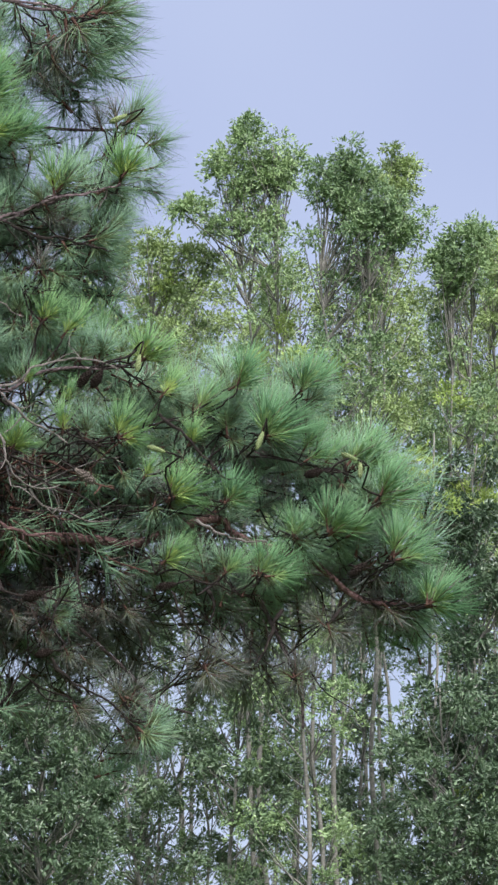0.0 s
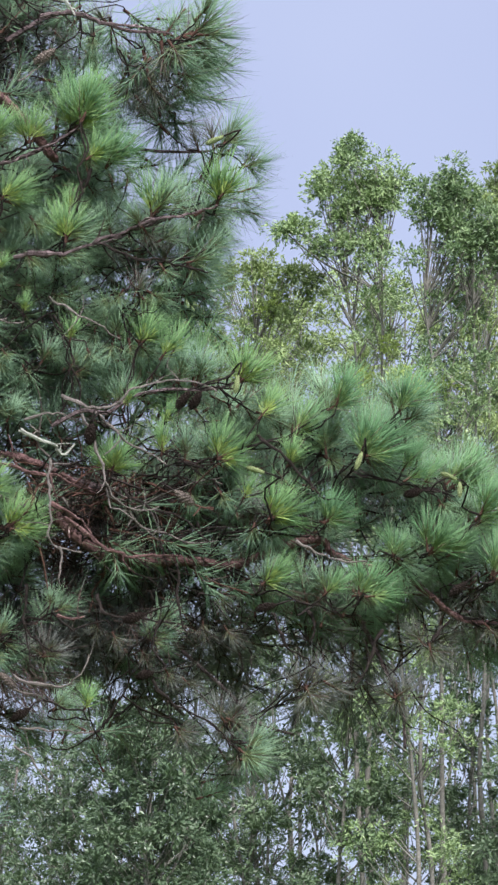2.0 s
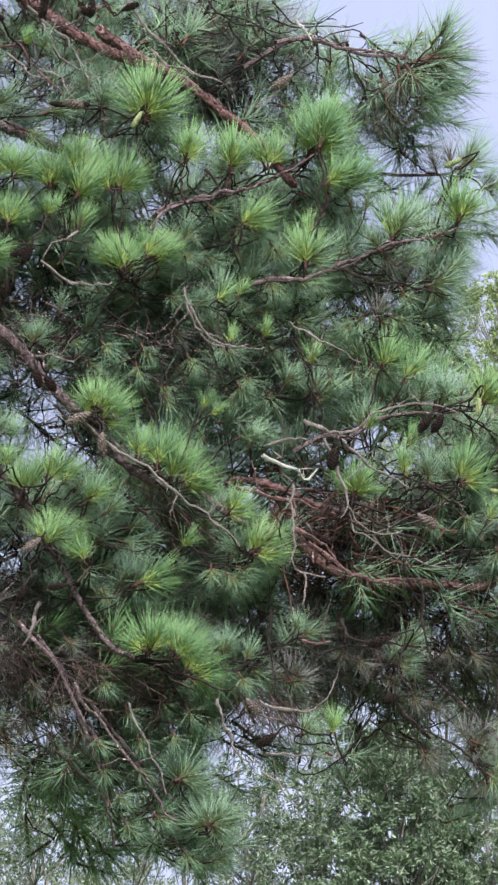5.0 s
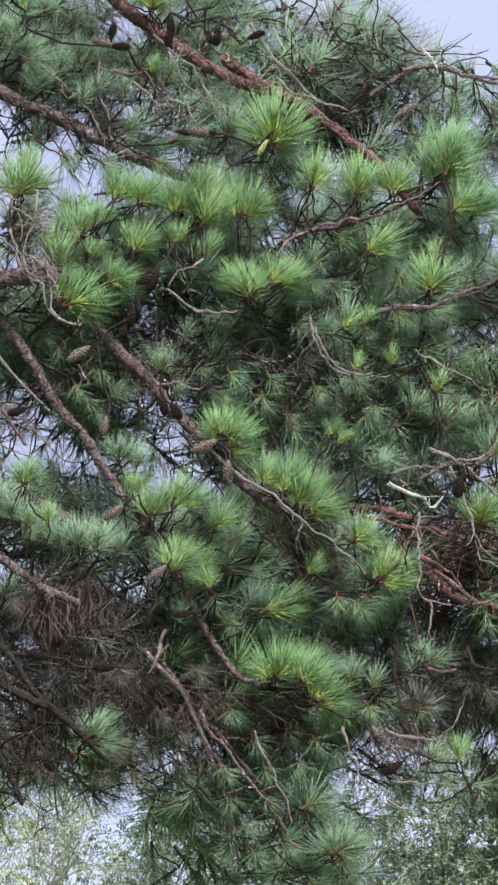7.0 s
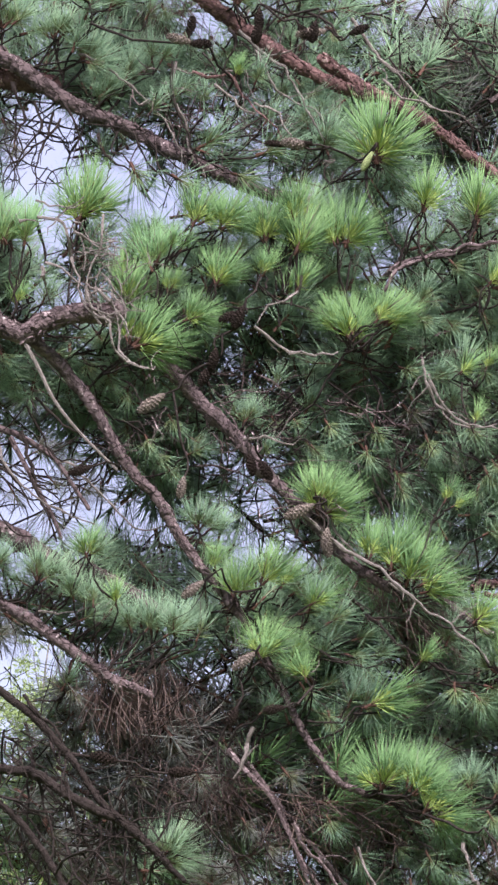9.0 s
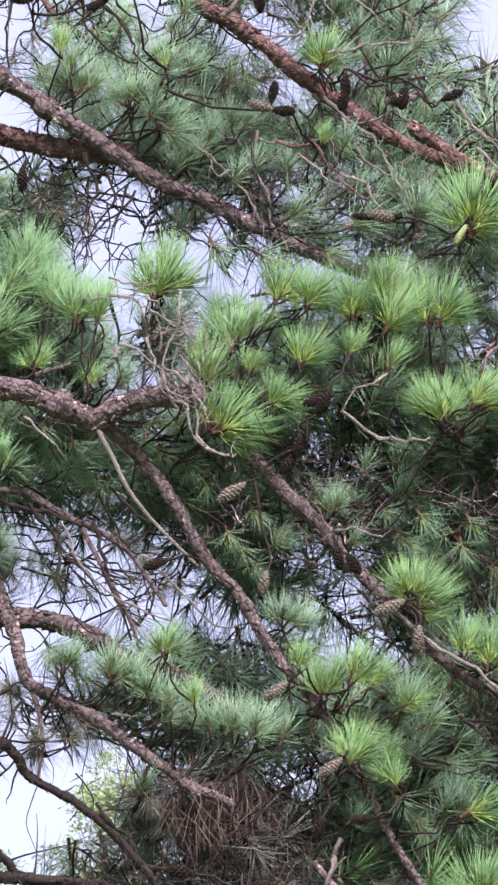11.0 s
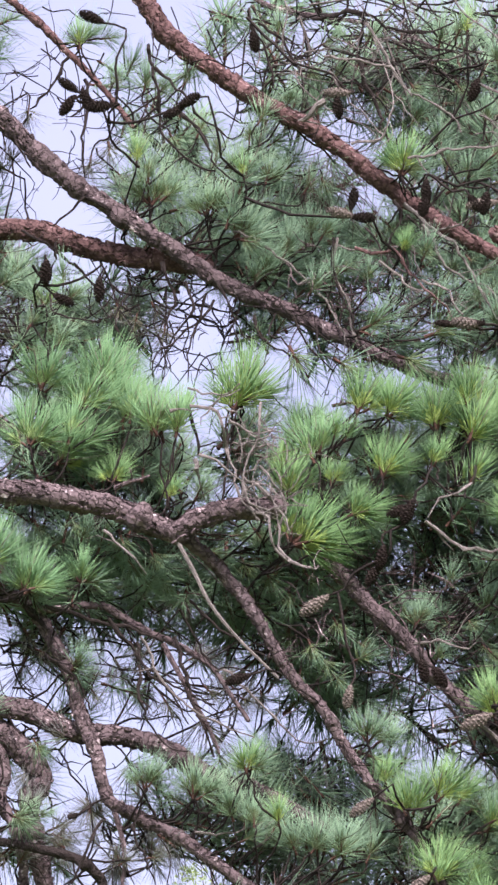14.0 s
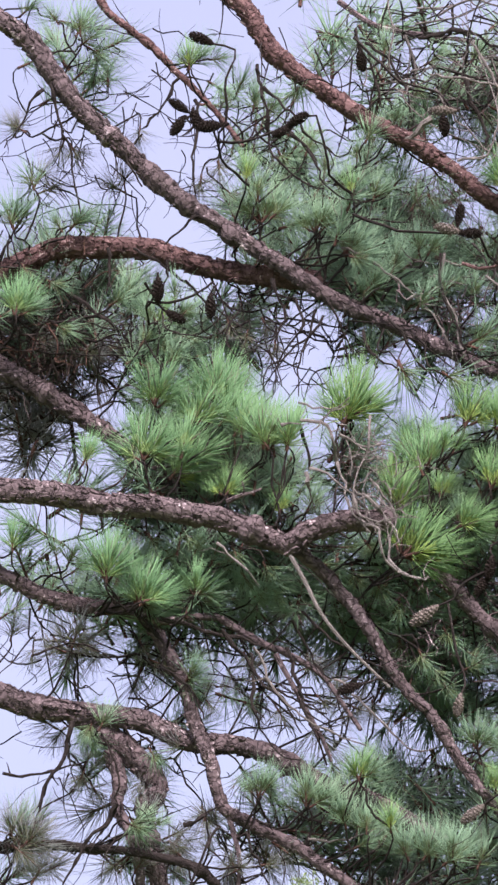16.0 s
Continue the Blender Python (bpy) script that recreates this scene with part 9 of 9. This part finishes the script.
dry_needles(limb_m2, 120, (1.02, 14.05, 4.46), (0.27, 0.10, 0.14), -60, 70)
dry_needles(limb_d, 30, (-1.49, 14.10, 6.01), (0.14, 0.08, 0.09), -30, 80)
tangle(limb_d, 26, (-1.47, 14.12, 6.07), (0.20, 0.10, 0.09), 0.005, None, 0.32, -20, 60)
dry_needles(limb_d, 160, (-1.47, 14.15, 6.07), (0.24, 0.10, 0.11), -30, 70)
tangle(limb_d, 10, (-1.49, 14.05, 5.99), (0.14, 0.10, 0.09), 0.005, None, 0.3, -20, 60)
tangle(limb_c, 18, (-1.09, 14.05, 6.09), (0.17, 0.08, 0.09), 0.0035, None, 0.26, -70, 60)
tangle(limb_k, 9, (-1.41, 14.05, 4.78), (0.16, 0.08, 0.09), 0.0035, None, 0.26, -70, 60)
tangle(limb_i2, 5, (-0.92, 14.00, 4.95), (0.16, 0.08, 0.09), 0.004, None, 0.3, -40, 60)
tangle(limb_i4, 6, (-0.90, 14.05, 4.49), (0.17, 0.08, 0.14), 0.0038, None, 0.3, -70, 50)
fill(limb_z, "mid", 16, (0.01, 14.45, 6.97), (0.21, 0.20, 0.21), -20, 70)
fill(limb_z, "dark", 4, (-0.01, 14.50, 6.74), (0.19, 0.20, 0.19), -40, 70)
fill(limb_z, "mid", 8, (-0.73, 14.50, 7.14), (0.21, 0.20, 0.11), -20, 70)
tangle(limb_z, 20, (-0.01, 14.20, 6.86), (0.20, 0.15, 0.20), 0.006, None, 0.5, -40, 45)
tangle(limb_z, 16, (-0.39, 14.10, 6.93), (0.25, 0.12, 0.11), 0.0055, None, 0.45, -50, 45)
tangle(limb_a, 14, (-0.06, 13.95, 6.70), (0.21, 0.10, 0.17), 0.005, DEAD, 0.45, -35, 35)
tangle(limb_c, 14, (-0.77, 14.10, 6.15), (0.19, 0.10, 0.12), 0.005, None, 0.36, -80, 50)
tangle(limb_i, 12, (-1.10, 14.05, 5.10), (0.22, 0.10, 0.17), 0.005, None, 0.4, -55, 45)
tangle(limb_k, 5, (-1.06, 14.05, 4.67), (0.20, 0.10, 0.19), 0.005, None, 0.4, -60, 45)
tangle(limb_m2, 12, (0.97, 14.00, 4.45), (0.23, 0.08, 0.12), 0.01, SHOOT, 0.42, -20, 45)
tangle(limb_m3, 6, (0.99, 13.90, 4.49), (0.23, 0.06, 0.12), 0.008, DEAD, 0.4, -30, 50)
tangle(limb_m, 16, (0.97, 13.98, 4.28), (0.27, 0.08, 0.12), 0.008, None, 0.42, -40, 50)
tangle(limb_d, 26, (-1.54, 14.10, 6.01), (0.14, 0.10, 0.13), 0.005, None, 0.32, -20, 60)
fill(limb_x, "bright", 12, (0.12, 14.05, 4.02), (0.30, 0.10, 0.13), 10, 50)
fill(limb_x, "mid", 14, (0.05, 14.15, 4.14), (0.31, 0.10, 0.18), -10, 60)
tangle(limb_l2, 30, (-0.65, 13.95, 3.93), (0.25, 0.08, 0.23), 0.007, None, 0.45, -60, 45)
tangle(limb_w, 24, (-0.27, 13.95, 3.97), (0.25, 0.08, 0.21), 0.006, None, 0.42, -60, 45)
fill(limb_y, "dark", 16, (0.54, 14.35, 6.41), (0.19, 0.12, 0.21), 0, 80)
tangle(limb_p, 20, (0.51, 14.10, 6.27), (0.20, 0.10, 0.20), 0.006, None, 0.42, -40, 50)
fill(limb_z, "mid", 3, (-0.87, 14.50, 6.82), (0.18, 0.12, 0.32), -20, 80)
tangle(limb_a2, 22, (-0.85, 14.20, 6.71), (0.19, 0.12, 0.33), 0.005, None, 0.4, -70, 45)
tangle(limb_c, 10, (-1.45, 14.10, 6.52), (0.21, 0.10, 0.21), 0.004, None, 0.36, -80, 40)
tangle(limb_p, 18, (0.53, 14.10, 6.35), (0.39, 0.10, 0.22), 0.006, None, 0.42, -40, 50)
fill(limb_l2, "mid", 34, (-0.82, 15.00, 4.02), (0.40, 0.30, 0.34), -50, 70)
fill(limb_l3, "dark", 26, (-0.50, 14.90, 4.10), (0.40, 0.30, 0.40), -60, 70)
fill(limb_x, "mid", 30, (0.10, 14.90, 4.20), (0.60, 0.30, 0.40), -40, 80)
fill(limb_l, "dark", 16, (-0.55, 14.20, 4.30), (0.22, 0.15, 0.14), -80, 40)
tangle(limb_g, 34, (-0.30, 13.97, 5.14), (0.26, 0.08, 0.20), 0.0045, BARK, 0.34, -40, 50)
tangle(limb_g, 30, (0.08, 13.97, 4.98), (0.30, 0.08, 0.20), 0.0045, BARK, 0.34, -30, 50)
tangle(limb_b, 20, (-0.30, 13.97, 6.12), (0.22, 0.08, 0.14), 0.0045, BARK, 0.30, -60, 50)
fill(limb_s, "bright", 20, (1.11, 14.10, 4.93), (0.26, 0.10, 0.20), 30, 60)
fill(limb_m, "mid", 14, (1.15, 14.00, 4.32), (0.24, 0.10, 0.16), -20, 60)
fill(limb_d, "dark", 26, (-1.55, 14.25, 6.11), (0.20, 0.12, 0.13), 150, 70)
tangle(limb_d, 40, (-1.55, 14.10, 6.11), (0.18, 0.10, 0.12), 0.005, SHOOT, 0.26, -30, 90)
fill(limb_e, "dark", 12, (-1.62, 14.30, 5.82), (0.14, 0.12, 0.12), 150, 70)
fill(limb_x2, "mid", 18, (0.12, 14.60, 3.50), (0.30, 0.30, 0.30), -50, 70)
shoots(limb_k, "dark", (-1.30, 14.08, 4.63, 200, 0.84), (-1.17, 14.05, 4.72, 250, 0.74), (-1.02, 14.01, 4.60, -70, 0.76), (-0.94, 14.04, 4.47, -90, 0.69), (-0.81, 14.01, 4.50, -40, 0.88), (-1.24, 14.06, 4.48, 220, 0.73), (-0.91, 14.04, 4.72, -60, 0.87), (-1.10, 14.09, 4.53, 240, 0.85), (-1.32, 14.04, 5.06, 180, 0.78), (-1.21, 14.07, 5.02, 250, 0.69), (-0.95, 14.06, 5.01, -60, 0.73), (-0.82, 14.09, 4.78, -30, 0.69), (-1.25, 14.07, 4.79, 200, 0.85), (-0.71, 14.02, 4.84, -60, 0.86), (-0.74, 14.09, 5.04, -20, 0.68))
shoots(limb_i, "dark", (-0.78, 14.12, 5.22, -80, 0.68), (-0.87, 14.10, 4.96, -100, 0.77), (-0.66, 14.07, 4.75, -60, 0.74), (-0.52, 14.13, 4.95, 60, 0.74), (-0.45, 14.06, 5.03, 90, 0.82), (-1.11, 14.10, 5.11, -120, 0.84))
shoots(limb_b, "mid", (-0.24, 13.79, 5.91, 20, 0.79), (-0.14, 13.85, 5.84, -10, 0.83), (-0.32, 13.82, 5.82, -30, 0.77), (-0.06, 13.77, 5.88, 10, 0.92), (-0.45, 13.78, 5.84, -60, 0.90))
fill(limb_z, "mid", 22, (-0.13, 14.40, 6.94), (0.24, 0.20, 0.22), -20, 80)
fill(limb_z, "dark", 14, (-0.13, 14.45, 6.94), (0.24, 0.20, 0.20), -30, 80)
tangle(limb_a, 22, (-0.28, 14.05, 6.99), (0.24, 0.12, 0.16), 0.006, None, 0.42, -35, 35)
tangle(limb_a, 10, (-0.28, 13.95, 6.99), (0.22, 0.10, 0.14), 0.0065, DEAD, 0.5, -35, 20)
tangle(limb_a2, 14, (-1.27, 14.05, 6.82), (0.27, 0.10, 0.19), 0.0035, None, 0.34, -75, 40)

# ---- the rest of the pine's needles, and its thin twigs ----
for tone, pieces in FILL.items():
    if not pieces:
        continue
    vs, fs = joined([(v, f) for v, f, s in pieces])
    slots = np.concatenate([s for v, f, s in pieces])
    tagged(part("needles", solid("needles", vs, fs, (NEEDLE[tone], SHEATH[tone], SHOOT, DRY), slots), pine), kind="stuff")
for ob in list(pine.children):
    if TWIGS.get(ob.name):
        tagged(part("twigwork", solid("twigwork", *joined(TWIGS[ob.name]), (TWIG,)), ob), kind="stuff")
